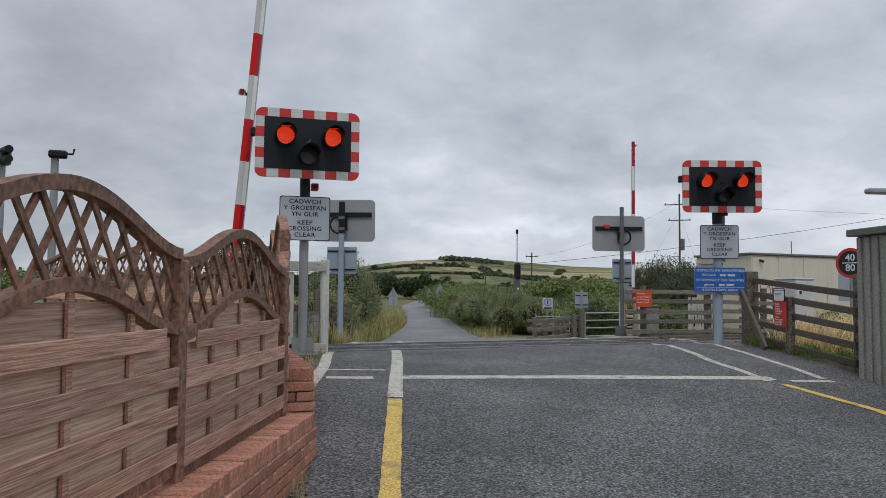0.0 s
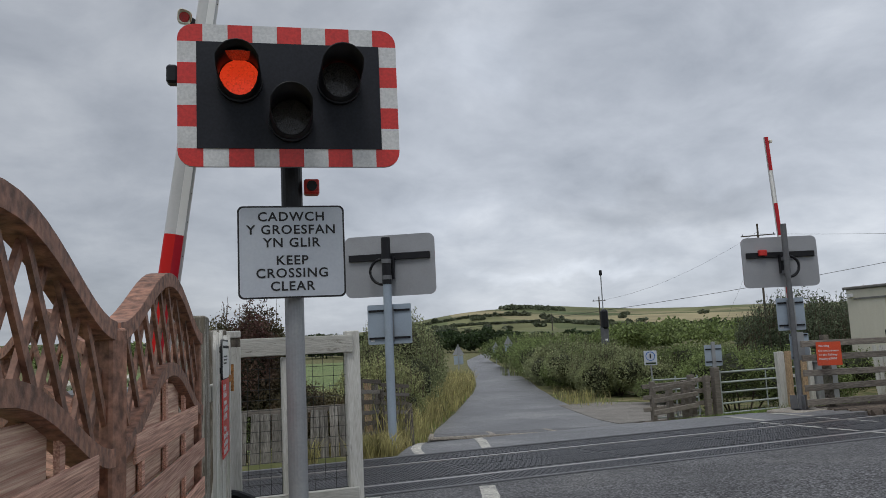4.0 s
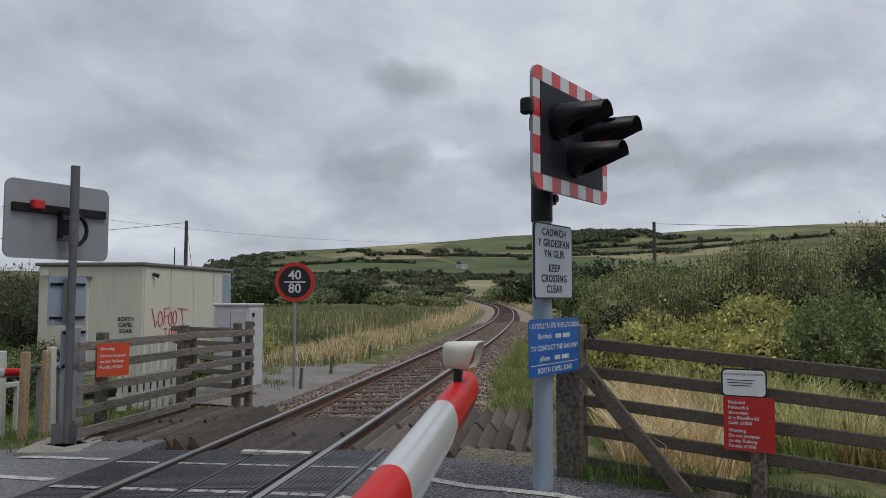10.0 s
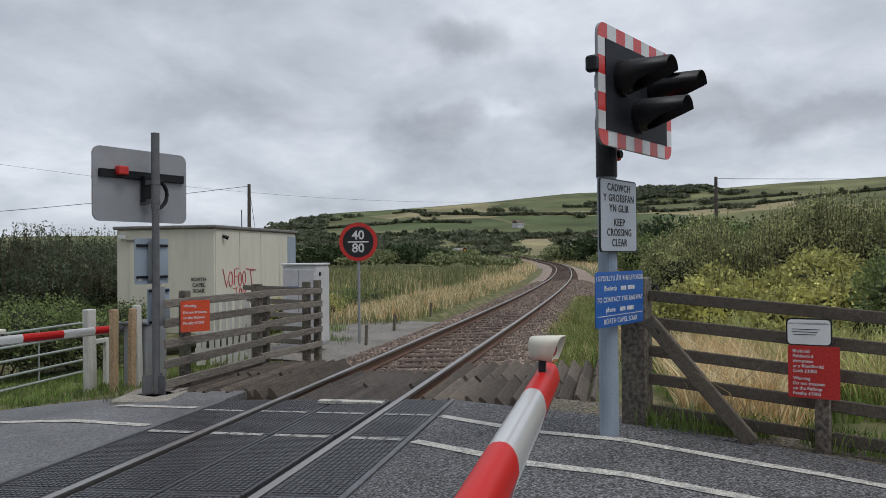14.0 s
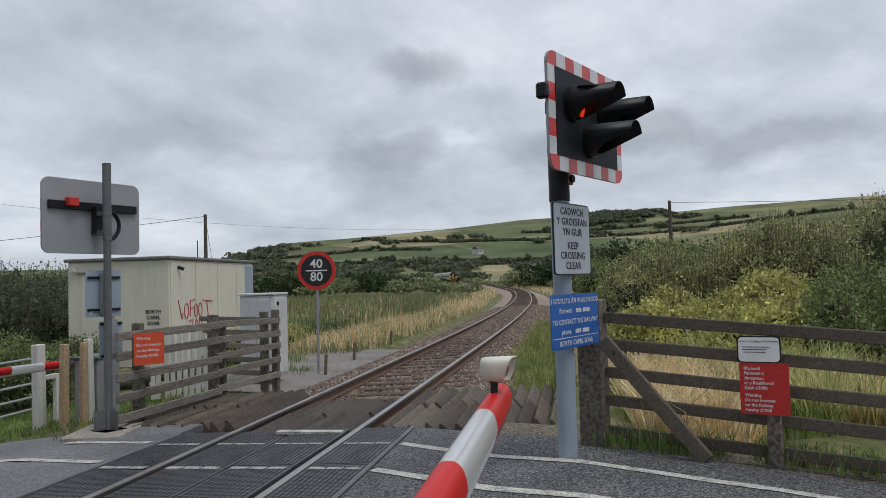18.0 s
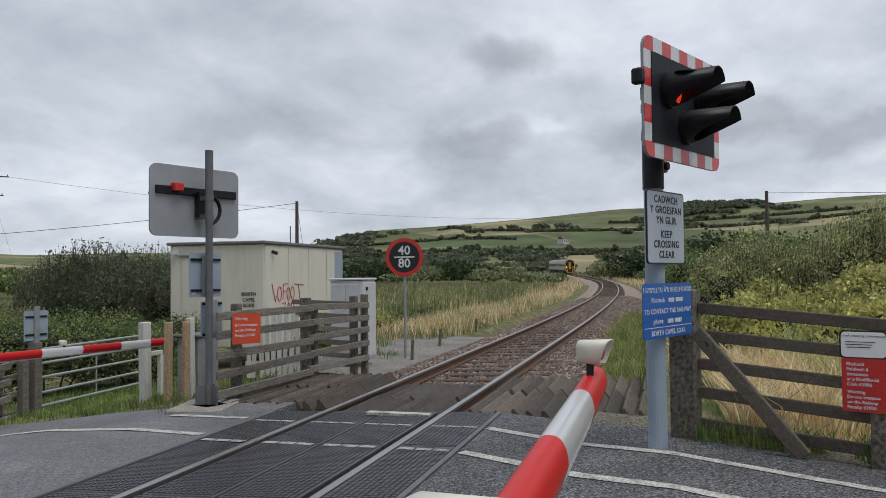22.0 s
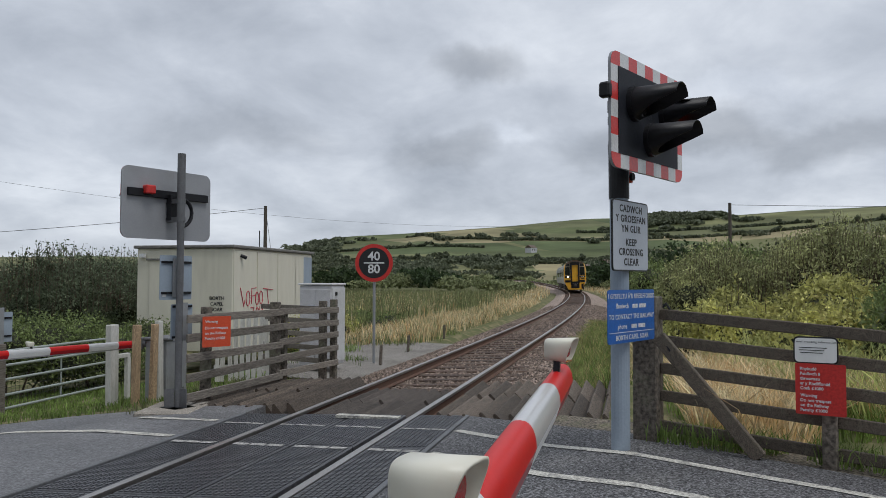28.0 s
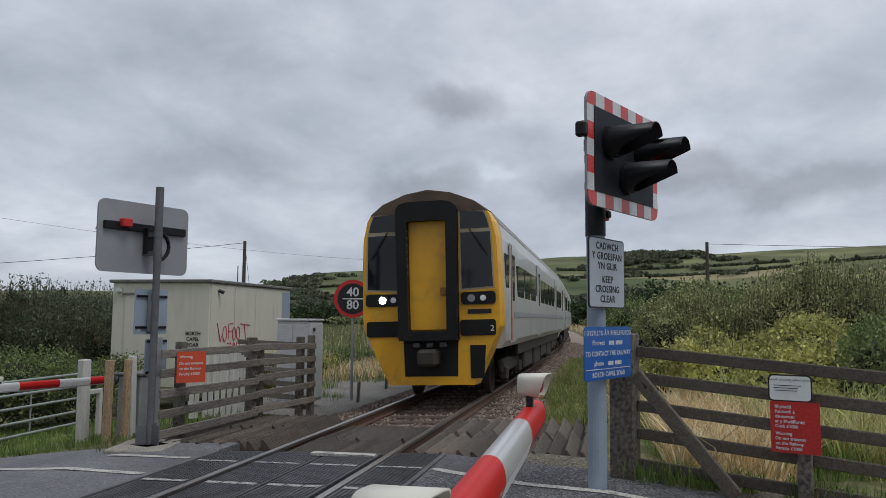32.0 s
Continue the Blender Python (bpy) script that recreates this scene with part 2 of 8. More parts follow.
steel = mat("galvanised_steel", (0.34, 0.355, 0.37), 0.5, 0.3, color2=(0.27, 0.28, 0.295), scale=4, bump=0.02, dirt=(0.2, 0.19, 0.18), dirt_amount=0.3, grain=0.06)
dark_steel = mat("weathered_steel", (0.16, 0.165, 0.175), 0.55, 0.3, color2=(0.11, 0.11, 0.115), scale=6, bump=0.12, dirt=(0.08, 0.07, 0.06), grain=0.12)
blue_grey = mat("blue_grey_paint", (0.32, 0.385, 0.46), 0.55, color2=(0.27, 0.32, 0.385), scale=3, bump=0.0, dirt=(0.22, 0.22, 0.21), dirt_amount=0.3, grain=0.05)
board_back = mat("board_back", (0.35, 0.36, 0.385), 0.55, 0.15, color2=(0.28, 0.29, 0.31), scale=2.5, bump=0.0, dirt=(0.25, 0.245, 0.235), dirt_amount=0.3, grain=0.05)
black = mat("black_plastic", (0.009, 0.009, 0.012), 0.45, color2=(0.014, 0.015, 0.018), scale=7, bump=0.05, grain=0.2)
board_black = mat("signal_black", (0.012, 0.014, 0.021), 0.6, color2=(0.017, 0.020, 0.028), scale=3, bump=0.05, grain=0.2)
red_film = mat("red_film", (0.62, 0.028, 0.022), 0.42, color2=(0.5, 0.024, 0.02), scale=5, bump=0.03, clear=0.3, grain=0.2)
white_film = mat("white_film", (0.66, 0.67, 0.68), 0.42, color2=(0.56, 0.57, 0.58), scale=4, bump=0.03, clear=0.3, dirt=(0.38, 0.37, 0.35), dirt_amount=0.3, grain=0.2)
sign_white = mat("sign_white", (0.52, 0.56, 0.62), 0.45, color2=(0.46, 0.50, 0.56), scale=3, bump=0.02, dirt=(0.36, 0.37, 0.39), dirt_amount=0.12, grain=0.04)
ink = mat("black_ink", (0.012, 0.012, 0.014), 0.5, bump=0.0)
white_ink = mat("white_ink", (0.72, 0.73, 0.74), 0.5, bump=0.0)
sign_blue = mat("sign_blue", (0.02, 0.13, 0.47), 0.4, color2=(0.018, 0.11, 0.40), scale=3, bump=0.02, grain=0.2)
sign_red = mat("sign_red", (0.58, 0.03, 0.025), 0.45, color2=(0.5, 0.028, 0.022), scale=3, bump=0.02, grain=0.2)
sign_orange = mat("sign_orange", (0.66, 0.085, 0.03), 0.45, color2=(0.58, 0.07, 0.026), scale=3, bump=0.02, dirt=(0.45, 0.12, 0.07), grain=0.2)
sheet_white = mat("white_sheeting", (0.90, 0.905, 0.89), 0.45, color2=(0.80, 0.80, 0.78), scale=2, bump=0.0, dirt=(0.62, 0.61, 0.57), dirt_amount=0.3, grain=0.04)
sheet_red = mat("red_sheeting", (0.44, 0.013, 0.026), 0.35, color2=(0.38, 0.012, 0.024), scale=2, bump=0.0, clear=0.3, grain=0.04)
arm_white = mat("arm_white", (0.55, 0.555, 0.56), 0.28, color2=(0.50, 0.505, 0.505), scale=2, bump=0.0, clear=0.3, dirt=(0.5, 0.49, 0.46), dirt_amount=0.25, grain=0.03)
arm_red = mat("arm_red", (0.60, 0.014, 0.012), 0.4, color2=(0.50, 0.018, 0.016), scale=2, bump=0.0, grain=0.03)
for m_ in (arm_red, sheet_red):
    m_.node_tree.nodes["Principled BSDF"].inputs["Specular IOR Level"].default_value = 0.18
lamp_cream = mat("lamp_cream", (0.76, 0.74, 0.64), 0.35, color2=(0.70, 0.67, 0.56), scale=7, bump=0.0, dirt=(0.55, 0.36, 0.14), dirt_amount=0.25, grain=0.03)
rust = mat("rust_stain", (0.42, 0.19, 0.05), 0.8, color2=(0.3, 0.13, 0.04), scale=12, bump=0.3)
lens_red = mat("red_lens", (0.50, 0.015, 0.025), 0.15, color2=(0.36, 0.012, 0.018), scale=60, bump=0.5, fine=120, clear=0.6, grain=0.2)
for m_ in (black, board_black):
    m_.node_tree.nodes["Principled BSDF"].inputs["Specular IOR Level"].default_value = 0.3
lens_dark = mat("dark_lens", (0.035, 0.03, 0.03), 0.2, bump=0.4, fine=110, clear=0.4)
lens_lit = mat("lit_red_lens", (0.5, 0.03, 0.015), 0.3, bump=0.0, emit=(1.0, 0.06, 0.014, 3.0))


def led_grid(m, pitch):
    """Points of light in rows behind the lens."""
    nt = m.node_tree
    N, L = nt.nodes.new, nt.links.new
    co, vo, rr = N("ShaderNodeTexCoord"), N("ShaderNodeTexVoronoi"), N("ShaderNodeMapRange")
    vo.inputs["Scale"].default_value, vo.inputs["Randomness"].default_value = 1 / pitch, 0.15
    L(co.outputs["Object"], vo.inputs["Vector"])
    L(vo.outputs["Distance"], rr.inputs[0])
    rr.inputs[1].default_value, rr.inputs[2].default_value, rr.inputs[3].default_value, rr.inputs[4].default_value = 0.12, 0.5, 4.6, 0.5
    L(rr.outputs[0], nt.nodes["Principled BSDF"].inputs["Emission Strength"])


led_grid(lens_lit, 0.019)
timber_red = mat("stained_timber", (0.60, 0.36, 0.275), 0.8, color2=(0.43, 0.24, 0.175), scale=1.6, bump=0.5, fine=16, stretch=(0.3, 12, 12), spread=0.22, dirt=(0.50, 0.36, 0.28), dirt_amount=0.5, grain=0.5, amount=0.8)
timber_back = mat("stained_back_board", (0.66, 0.46, 0.355), 0.85, color2=(0.52, 0.335, 0.25), scale=1.4, bump=0.4, fine=16, stretch=(0.3, 12, 12), spread=0.16, dirt=(0.24, 0.13, 0.09), dirt_amount=0.45, grain=0.4, amount=0.7)
timber_trim = mat("stained_trim", (0.27, 0.137, 0.092), 0.6, color2=(0.15, 0.078, 0.054), scale=5, bump=0.35, fine=42, stretch=(0.85, 0.85, 0.85), spread=0.25, dirt=(0.34, 0.20, 0.135), dirt_amount=0.28, grain=0.55, amount=0.7)
timber_grey = mat("weathered_timber", (0.23, 0.205, 0.175), 0.88, color2=(0.13, 0.112, 0.095), scale=4, bump=0.6, fine=12, stretch=(0.8, 9, 9), spread=0.22, dirt=(0.07, 0.07, 0.05), dirt_amount=0.45, grain=0.4)
timber_post = mat("dark_timber_post", (0.145, 0.123, 0.102), 0.9, color2=(0.080, 0.070, 0.058), scale=5, bump=0.7, fine=35, stretch=(0.850, 0.850, 0.850), spread=0.2, dirt=(0.232, 0.246, 0.160), dirt_amount=0.5)
timber_new = mat("pale_timber", (0.50, 0.36, 0.22), 0.75, color2=(0.40, 0.27, 0.16), scale=5, bump=0.4, fine=35, stretch=(6, 6, 1))
paling_m = mat("weathered_paling", (0.30, 0.285, 0.255), 0.9, color2=(0.17, 0.155, 0.135), scale=2.4, bump=0.6, fine=14, stretch=(9, 9, 0.7), spread=0.38, dirt=(0.05, 0.048, 0.04), dirt_amount=0.75, grain=0.5, amount=0.9)
paint_white = mat("flaking_white_paint", (0.63, 0.625, 0.585), 0.7, color2=(0.52, 0.51, 0.47), scale=2.2, bump=0.35, fine=30, stretch=(6, 6, 0.5), dirt=(0.36, 0.35, 0.27), dirt_amount=0.5, grain=0.22, amount=0.8)
paint_rail = mat("flaking_white_rail", (0.52, 0.515, 0.475), 0.75, color2=(0.42, 0.41, 0.37), scale=2.6, bump=0.5, fine=24, stretch=(0.5, 6, 6), dirt=(0.3, 0.29, 0.22), dirt_amount=0.5, grain=0.15, amount=0.7)
paint_worn = mat("worn_whitewash", (0.42, 0.405, 0.36), 0.85, color2=(0.24, 0.225, 0.19), scale=2.5, bump=0.6, fine=24, stretch=(6, 6, 0.5), dirt=(0.11, 0.10, 0.075), dirt_amount=0.9, grain=0.45, amount=0.9)


def flaking(m, wood, stretch, cover, scale=5.0):
    """Paint that has come away in long flakes along the grain and shows the grey wood."""
    nt = m.node_tree
    N, L = nt.nodes.new, nt.links.new
    b = nt.nodes["Principled BSDF"]
    src = b.inputs["Base Color"].links[0].from_socket
    co, mp, n1, n2, rr, mx, wood_n, wr = (N(k) for k in ("ShaderNodeTexCoord", "ShaderNodeMapping", "ShaderNodeTexNoise", "ShaderNodeTexNoise", "ShaderNodeMapRange", "ShaderNodeMixRGB", "ShaderNodeMixRGB", "ShaderNodeMath"))
    mp.inputs["Scale"].default_value = stretch
    L(co.outputs["Object"], mp.inputs[0])
    n1.inputs["Scale"].default_value, n1.inputs["Detail"].default_value, n1.inputs["Roughness"].default_value, n1.inputs["Distortion"].default_value = scale, 10, 0.72, 0.6
    n2.inputs["Scale"].default_value, n2.inputs["Detail"].default_value = scale * 6, 4
    L(mp.outputs[0], n1.inputs["Vector"])
    L(mp.outputs[0], n2.inputs["Vector"])
    rr.inputs[1].default_value, rr.inputs[2].default_value = cover, cover + 0.07
    L(n1.outputs[0], rr.inputs[0])
    wood_n.inputs[1].default_value, wood_n.inputs[2].default_value = (*[c * 0.35 for c in wood], 1), (*[c * 1.5 for c in wood], 1)
    L(n2.outputs[0], wood_n.inputs[0])
    L(rr.outputs[0], mx.inputs[0])
    L(src, mx.inputs[1])
    L(wood_n.outputs[0], mx.inputs[2])
    L(mx.outputs[0], b.inputs["Base Color"])


flaking(paint_white, (0.26, 0.245, 0.20), (7, 7, 1.0), 0.60)
flaking(paint_rail, (0.27, 0.255, 0.215), (1.0, 6, 6), 0.56)
flaking(paint_worn, (0.17, 0.15, 0.115), (9, 9, 0.8), 0.47)
timber_dark = mat("dark_weathered_timber", (0.14, 0.115, 0.09), 0.9, color2=(0.075, 0.062, 0.05), scale=3.5, bump=0.7, fine=14, stretch=(1.0, 10, 10), spread=0.2, dirt=(0.22, 0.21, 0.15), dirt_amount=0.4, grain=0.55)
brick_m = mat("red_brick", (0.50, 0.24, 0.165), 0.85, color2=(0.38, 0.17, 0.115), scale=9, bump=0.6, fine=60, spread=0.25, dirt=(0.24, 0.13, 0.10), grain=0.35)
mortar = mat("mortar", (0.33, 0.30, 0.26), 0.95, bump=0.5)
cabin_m = mat("cabin_cream", (0.68, 0.655, 0.55), 0.6, color2=(0.62, 0.595, 0.49), scale=2.0, bump=0.02, dirt=(0.48, 0.45, 0.38), dirt_amount=0.3, stretch=(3, 3, 0.5), grain=0.1)
cabin_roof = mat("cabin_roof", (0.19, 0.185, 0.175), 0.75, color2=(0.14, 0.135, 0.125), scale=3, bump=0.1)
cab_white = mat("cabinet_white", (0.56, 0.56, 0.585), 0.5, color2=(0.48, 0.48, 0.50), scale=3, bump=0.03, grain=0.2, dirt=(0.3, 0.29, 0.26), dirt_amount=0.4)
spray_red = mat("spray_paint", (0.55, 0.06, 0.09), 0.5, bump=0.0)
hut_m = mat("hut_panel", (0.34, 0.33, 0.30), 0.75, color2=(0.25, 0.245, 0.225), scale=3, bump=0.25, stretch=(5, 5, 0.6), dirt=(0.18, 0.17, 0.13), dirt_amount=0.5)
gate_m = mat("galvanised_gate", (0.36, 0.40, 0.38), 0.5, 0.2, color2=(0.28, 0.31, 0.295), scale=5, bump=0.02, grain=0.1)
wire_m = mat("wire", (0.05, 0.052, 0.05), 0.6, 0.4, bump=0.0)
pole_m = mat("pole_timber", (0.10, 0.085, 0.07), 0.9, color2=(0.07, 0.06, 0.05), scale=3, bump=0.4, stretch=(5, 5, 0.6))


def leaf_mat(name, a, b, k=0.35):
    m = mat(name, a, 0.62, color2=b, scale=0.5, bump=0.0, fine=3, island=k, amount=0.9)
    p = m.node_tree.nodes["Principled BSDF"]
    p.inputs["Specular IOR Level"].default_value = 0.25
    nt = m.node_tree
    tr, mx = nt.nodes.new("ShaderNodeBsdfTranslucent"), nt.nodes.new("ShaderNodeMixShader")
    mx.inputs[0].default_value = 0.33
    nt.links.new(p.inputs["Base Color"].links[0].from_socket, tr.inputs[0])
    nt.links.new(p.outputs[0], mx.inputs[1])
    nt.links.new(tr.outputs[0], mx.inputs[2])
    nt.links.new(mx.outputs[0], nt.nodes["Material Output"].inputs[0])
    return m


leaf_dark = leaf_mat("leaf_dark", (0.052, 0.08, 0.032), (0.036, 0.056, 0.024))
# darkened leaf: the sallow's deep shade is put into the colour
leaf_shade = leaf_mat("leaf_shade", (0.066, 0.088, 0.046), (0.036, 0.052, 0.028))
leaf_mid = leaf_mat("leaf_mid", (0.225, 0.28, 0.105), (0.135, 0.178, 0.066))
leaf_light = leaf_mat("leaf_light", (0.56, 0.53, 0.19), (0.29, 0.31, 0.105))
leaf_willow = leaf_mat("leaf_willow", (0.30, 0.325, 0.17), (0.18, 0.21, 0.10))
leaf_maroon = leaf_mat("leaf_maroon", (0.105, 0.05, 0.046), (0.115, 0.15, 0.058))
leaf_osier = leaf_mat("leaf_osier", (0.135, 0.165, 0.10), (0.072, 0.095, 0.054))
leaf_olive = leaf_mat("leaf_olive", (0.39, 0.405, 0.19), (0.22, 0.245, 0.11))
grass_green = leaf_mat("grass_green", (0.22, 0.31, 0.085), (0.15, 0.22, 0.06))
grass_dry = leaf_mat("grass_dry", (0.82, 0.66, 0.40), (0.66, 0.52, 0.29))
reed_m = leaf_mat("reed_m", (0.245, 0.265, 0.125), (0.165, 0.19, 0.08))
# far foliage made paler and greyer: distance haze is put into its colour
leaf_hill_haze = leaf_mat("leaf_hill_haze", (0.16, 0.18, 0.115), (0.11, 0.128, 0.08))
grass_pale = leaf_mat("grass_pale", (0.46, 0.40, 0.19), (0.32, 0.31, 0.12))
verge_m = mat("verge_dirt", (0.16, 0.135, 0.105), 0.95, color2=(0.08, 0.07, 0.055), scale=3, bump=1.0, fine=38, dirt=(0.14, 0.16, 0.06), dirt_amount=0.5, grain=1.0)
# near-black colour of the lumps that imitate shade inside the bushes
core_shade_m = mat("bush_core_shade", (0.035, 0.04, 0.02), 1.0, color2=(0.018, 0.02, 0.011), scale=9, bump=0.8, fine=30)
stem_m = mat("bush_stem", (0.10, 0.075, 0.05), 0.9, bump=0.3)
sheep_m = mat("sheep_wool", (0.6, 0.57, 0.5), 0.95, bump=0.6)

# ---- builders ----


def box(bm, c, s, rot=None, bevel=0.0):
    """A box of size s about c, turned by the matrix rot."""
    m = Matrix.Translation(c) @ (rot.to_4x4() if rot else Matrix()) @ Matrix.Diagonal((*s, 1))
    r = bmesh.ops.create_cube(bm, size=1.0, matrix=m)
    if bevel:
        es = {e for v in r["verts"] for e in v.link_edges}
        bmesh.ops.bevel(bm, geom=list(es), offset=bevel, segments=1, affect='EDGES', profile=0.5)
    return bm


def cyl(bm, a, b, r0, r1=None, seg=12, caps=True):
    """A round bar from a to b."""
    a, b = Vector(a), Vector(b)
    d = b - a
    m = Matrix.Translation((a + b) / 2) @ d.to_track_quat('Z', 'Y').to_matrix().to_4x4()
    bmesh.ops.create_cone(bm, cap_ends=caps, segments=seg, radius1=r0, radius2=r0 if r1 is None else r1, depth=d.length, matrix=m)
    return bm


def bar(bm, a, b, w, h, bevel=0.0):
    """A square-cut bar from a to b, w wide sideways and h high."""
    a, b = Vector(a), Vector(b)
    d = b - a
    x = d.normalized()
    side = Vector((0, 0, 1)).cross(x)
    side = side.normalized() if side.length > 1e-4 else Vector((0, 1, 0))
    up = x.cross(side)
    rot = Matrix((x, side, up)).transposed()
    return box(bm, (a + b) / 2, (d.length, w, h), rot, bevel)


def tube(bm, pts, r, seg=8):
    """A bent pipe through the points."""
    pts = [Vector(p) for p in pts]
    rings = []
    for i, p in enumerate(pts):
        d = (pts[min(i + 1, len(pts) - 1)] - pts[max(i - 1, 0)]).normalized()
        q = d.to_track_quat('Z', 'Y')
        rings.append([bm.verts.new(p + q @ Vector((r * math.cos(k * math.tau / seg), r * math.sin(k * math.tau / seg), 0))) for k in range(seg)])
    for a, b in zip(rings, rings[1:]):
        for k in range(seg):
            bm.faces.new((a[k], a[(k + 1) % seg], b[(k + 1) % seg], b[k]))
    for ring, flip in ((rings[0], True), (rings[-1], False)):
        bm.faces.new(ring[::-1] if flip else ring)
    return bm


def prism(bm, outline, y0, y1):
    """An upright x-z outline made solid between y0 and y1."""
    a = [bm.verts.new((x, y0, z)) for x, z in outline]
    b = [bm.verts.new((x, y1, z)) for x, z in outline]
    bm.faces.new(a)
    bm.faces.new(b[::-1])
    n = len(a)
    for k in range(n):
        bm.faces.new((a[(k + 1) % n], a[k], b[k], b[(k + 1) % n]))
    bmesh.ops.recalc_face_normals(bm, faces=bm.faces[:])
    return bm


def rounded(w, h, r, n=5):
    """The x-z outline of a board with round corners."""
    pts = []
    for cx, cz, a0 in ((w / 2 - r, h / 2 - r, 0), (-w / 2 + r, h / 2 - r, 90), (-w / 2 + r, -h / 2 + r, 180), (w / 2 - r, -h / 2 + r, 270)):
        for k in range(n + 1):
            a = radians(a0 + 90 * k / n)
            pts.append((cx + r * math.cos(a), cz + r * math.sin(a)))
    return pts


def mesh_of(bm, name, material, smooth=False):
    me = bpy.data.meshes.new(name)
    bm.to_mesh(me)
    bm.free()
    me.materials.append(material)
    if smooth:
        me.shade_smooth()
    return me


def part(name, bm, material, parent, label="", m=None, smooth=False):
    """Links a bmesh (or a finished mesh) as one mesh object under a thing or a part."""
    me = mesh_of(bm, name, material, smooth) if isinstance(bm, bmesh.types.BMesh) else bm
    ob = new(name, me)
    ob.parent = parent
    if m is not None:
        ob.matrix_basis = m
    if label:
        tagged(ob, label)
    return ob


def thing(name, m, label, category, group="", kind=""):
    ob = new(name)
    ob.matrix_basis = m
    return tagged(ob, label, category, group, kind)


def solid(name, bm, material, label, category="", group="", kind="", smooth=False):
    """A thing that is one mesh."""
    return tagged(new(name, mesh_of(bm, name, material, smooth)), label, category, group, kind)


def raw(name, verts, faces, material):
    me = bpy.data.meshes.new(name)
    me.from_pydata(verts, [], faces)
    me.update()
    me.materials.append(material)
    return me


def B():
    return bmesh.new()


def lettering(text, size, material, bold=0.0, spacing=1.0):
    """A flat mesh of built-in letters, standing in the x-z plane and facing -y, centred."""
    cu = bpy.data.curves.new("lettering", 'FONT')
    cu.body, cu.size, cu.align_x, cu.align_y, cu.offset, cu.space_character = text, size, 'CENTER', 'CENTER', bold, spacing
    cu.extrude = 0.0008
    cu.resolution_u = 3
    ob = bpy.data.objects.new("lettering", cu)
    scene.collection.objects.link(ob)
    bpy.context.view_layer.update()
    me = bpy.data.meshes.new_from_object(ob.evaluated_get(bpy.context.evaluated_depsgraph_get()))
    bpy.data.objects.remove(ob)
    me.transform(Matrix.Rotation(radians(90), 4, 'X'))
    me.materials.clear()
    me.materials.append(material)
    return me


def words_of(me, gap, material):
    """The words of a line as meshes of their own."""
    bm = bmesh.new()
    bm.from_mesh(me)
    left, groups = set(bm.verts), []
    while left:
        todo, seen = [left.pop()], set()
        while todo:
            v = todo.pop()
            seen.add(v)
            for e in v.link_edges:
                o = e.other_vert(v)
                if o in left:
                    left.discard(o)
                    todo.append(o)
        groups.append((min(v.co.x for v in seen), max(v.co.x for v in seen), seen))
    groups.sort(key=lambda g: g[0])
    words, right = [], -99
    for a, b, seen in groups:
        if a - right > gap:
            words.append(set())
        words[-1] |= seen
        right = max(right, b)
    out = []
    for w in words:
        idx = {v: i for i, v in enumerate(w)}
        faces = [[idx[v] for v in f.verts] for f in bm.faces if f.verts[0] in w]
        out.append(raw("lettering", [v.co[:] for v in idx], faces, material))
    bm.free()
    return out


def write_lines(parent, lines, y, material, bold=0.0):
    """lines: (text, x, z, size) letters, each line a part of the sign."""
    for text, x, z, size in lines:
        line = lettering(text, size, material, bold, 1.12)
        line.transform(Matrix.Diagonal((1.05, 1, 1, 1)))
        for word in words_of(line, size * 0.22, material):
            part("lettering", word, material, parent, m=pose(x, y, z))


def bars(parent, items, y, material):
    """Plain bars where writing is not to be read: (x, z, width, height)."""
    for x, z, w, h in items:
        part("text_bar", box(B(), (x, y, z), (w, 0.002, h)), material, parent)


# ---- ground heights ----
GY = [-60, -40, -25, -14, -12, -10.5, -8, -6, -4.5, -3.2, -1.4, 0, 1.4, 2.5, 4, 6, 8, 10, 14, 20, 60, 150]
GZ = [-1.6, -1.5, -1.2, -0.68, -0.5, -0.35, -0.12, 0.05, 0.13, 0.16, 0.05, 0, -0.04, -0.07, -0.23, -0.5, -0.74, -0.85, -0.9, -0.92, -0.95, -0.95]


def road_z(y):
    return float(np.interp(y, GY, GZ))


def track_y(x):
    return 0.0 if x < 20 else (5.5e-4 * (x - 20) ** 2 if x < 320 else 49.5 + 0.33 * (x - 320))


def track_z(x):
    return float(np.interp(x, [-100, 60, 97, 157, 196, 236, 275, 700], [0, 0, 0.25, 0.45, 0.9, 1.6, 2.1, 3.0]))


def smooth_step(a, b, v):
    u = min(1.0, max(0.0, (v - a) / (b - a)))
    return u * u * (3 - 2 * u)


def hill(x, y):
    """Height of the far land: low hills round the flat valley floor."""
    d = math.hypot(x, y)
    if d < 140:
        return 0.0
    a = math.degrees(math.atan2(x, y))
    top = float(np.interp(a, [-180, -120, -60, -10, 5, 12, 16, 18.7, 22, 26, 30, 34, 42, 46, 55, 62, 65, 69, 73, 79, 87, 92, 100, 115, 135, 180],
                          [25, 35, 30, 28, 20, 24, 36, 49, 61, 64, 56, 50, 50, 45, 44, 47, 57, 86, 92, 103, 113, 118, 123, 128, 60, 25]))
    rise = smooth_step(330, 1250, d) * 0.78 + smooth_step(900, 2600, d) * 0.4
    n = noise.noise(Vector((x / 330, y / 330, 1.7))) * 9 + noise.noise(Vector((x / 120, y / 120, 4.1))) * 2.5
    return top * rise + n * smooth_step(300, 900, d)


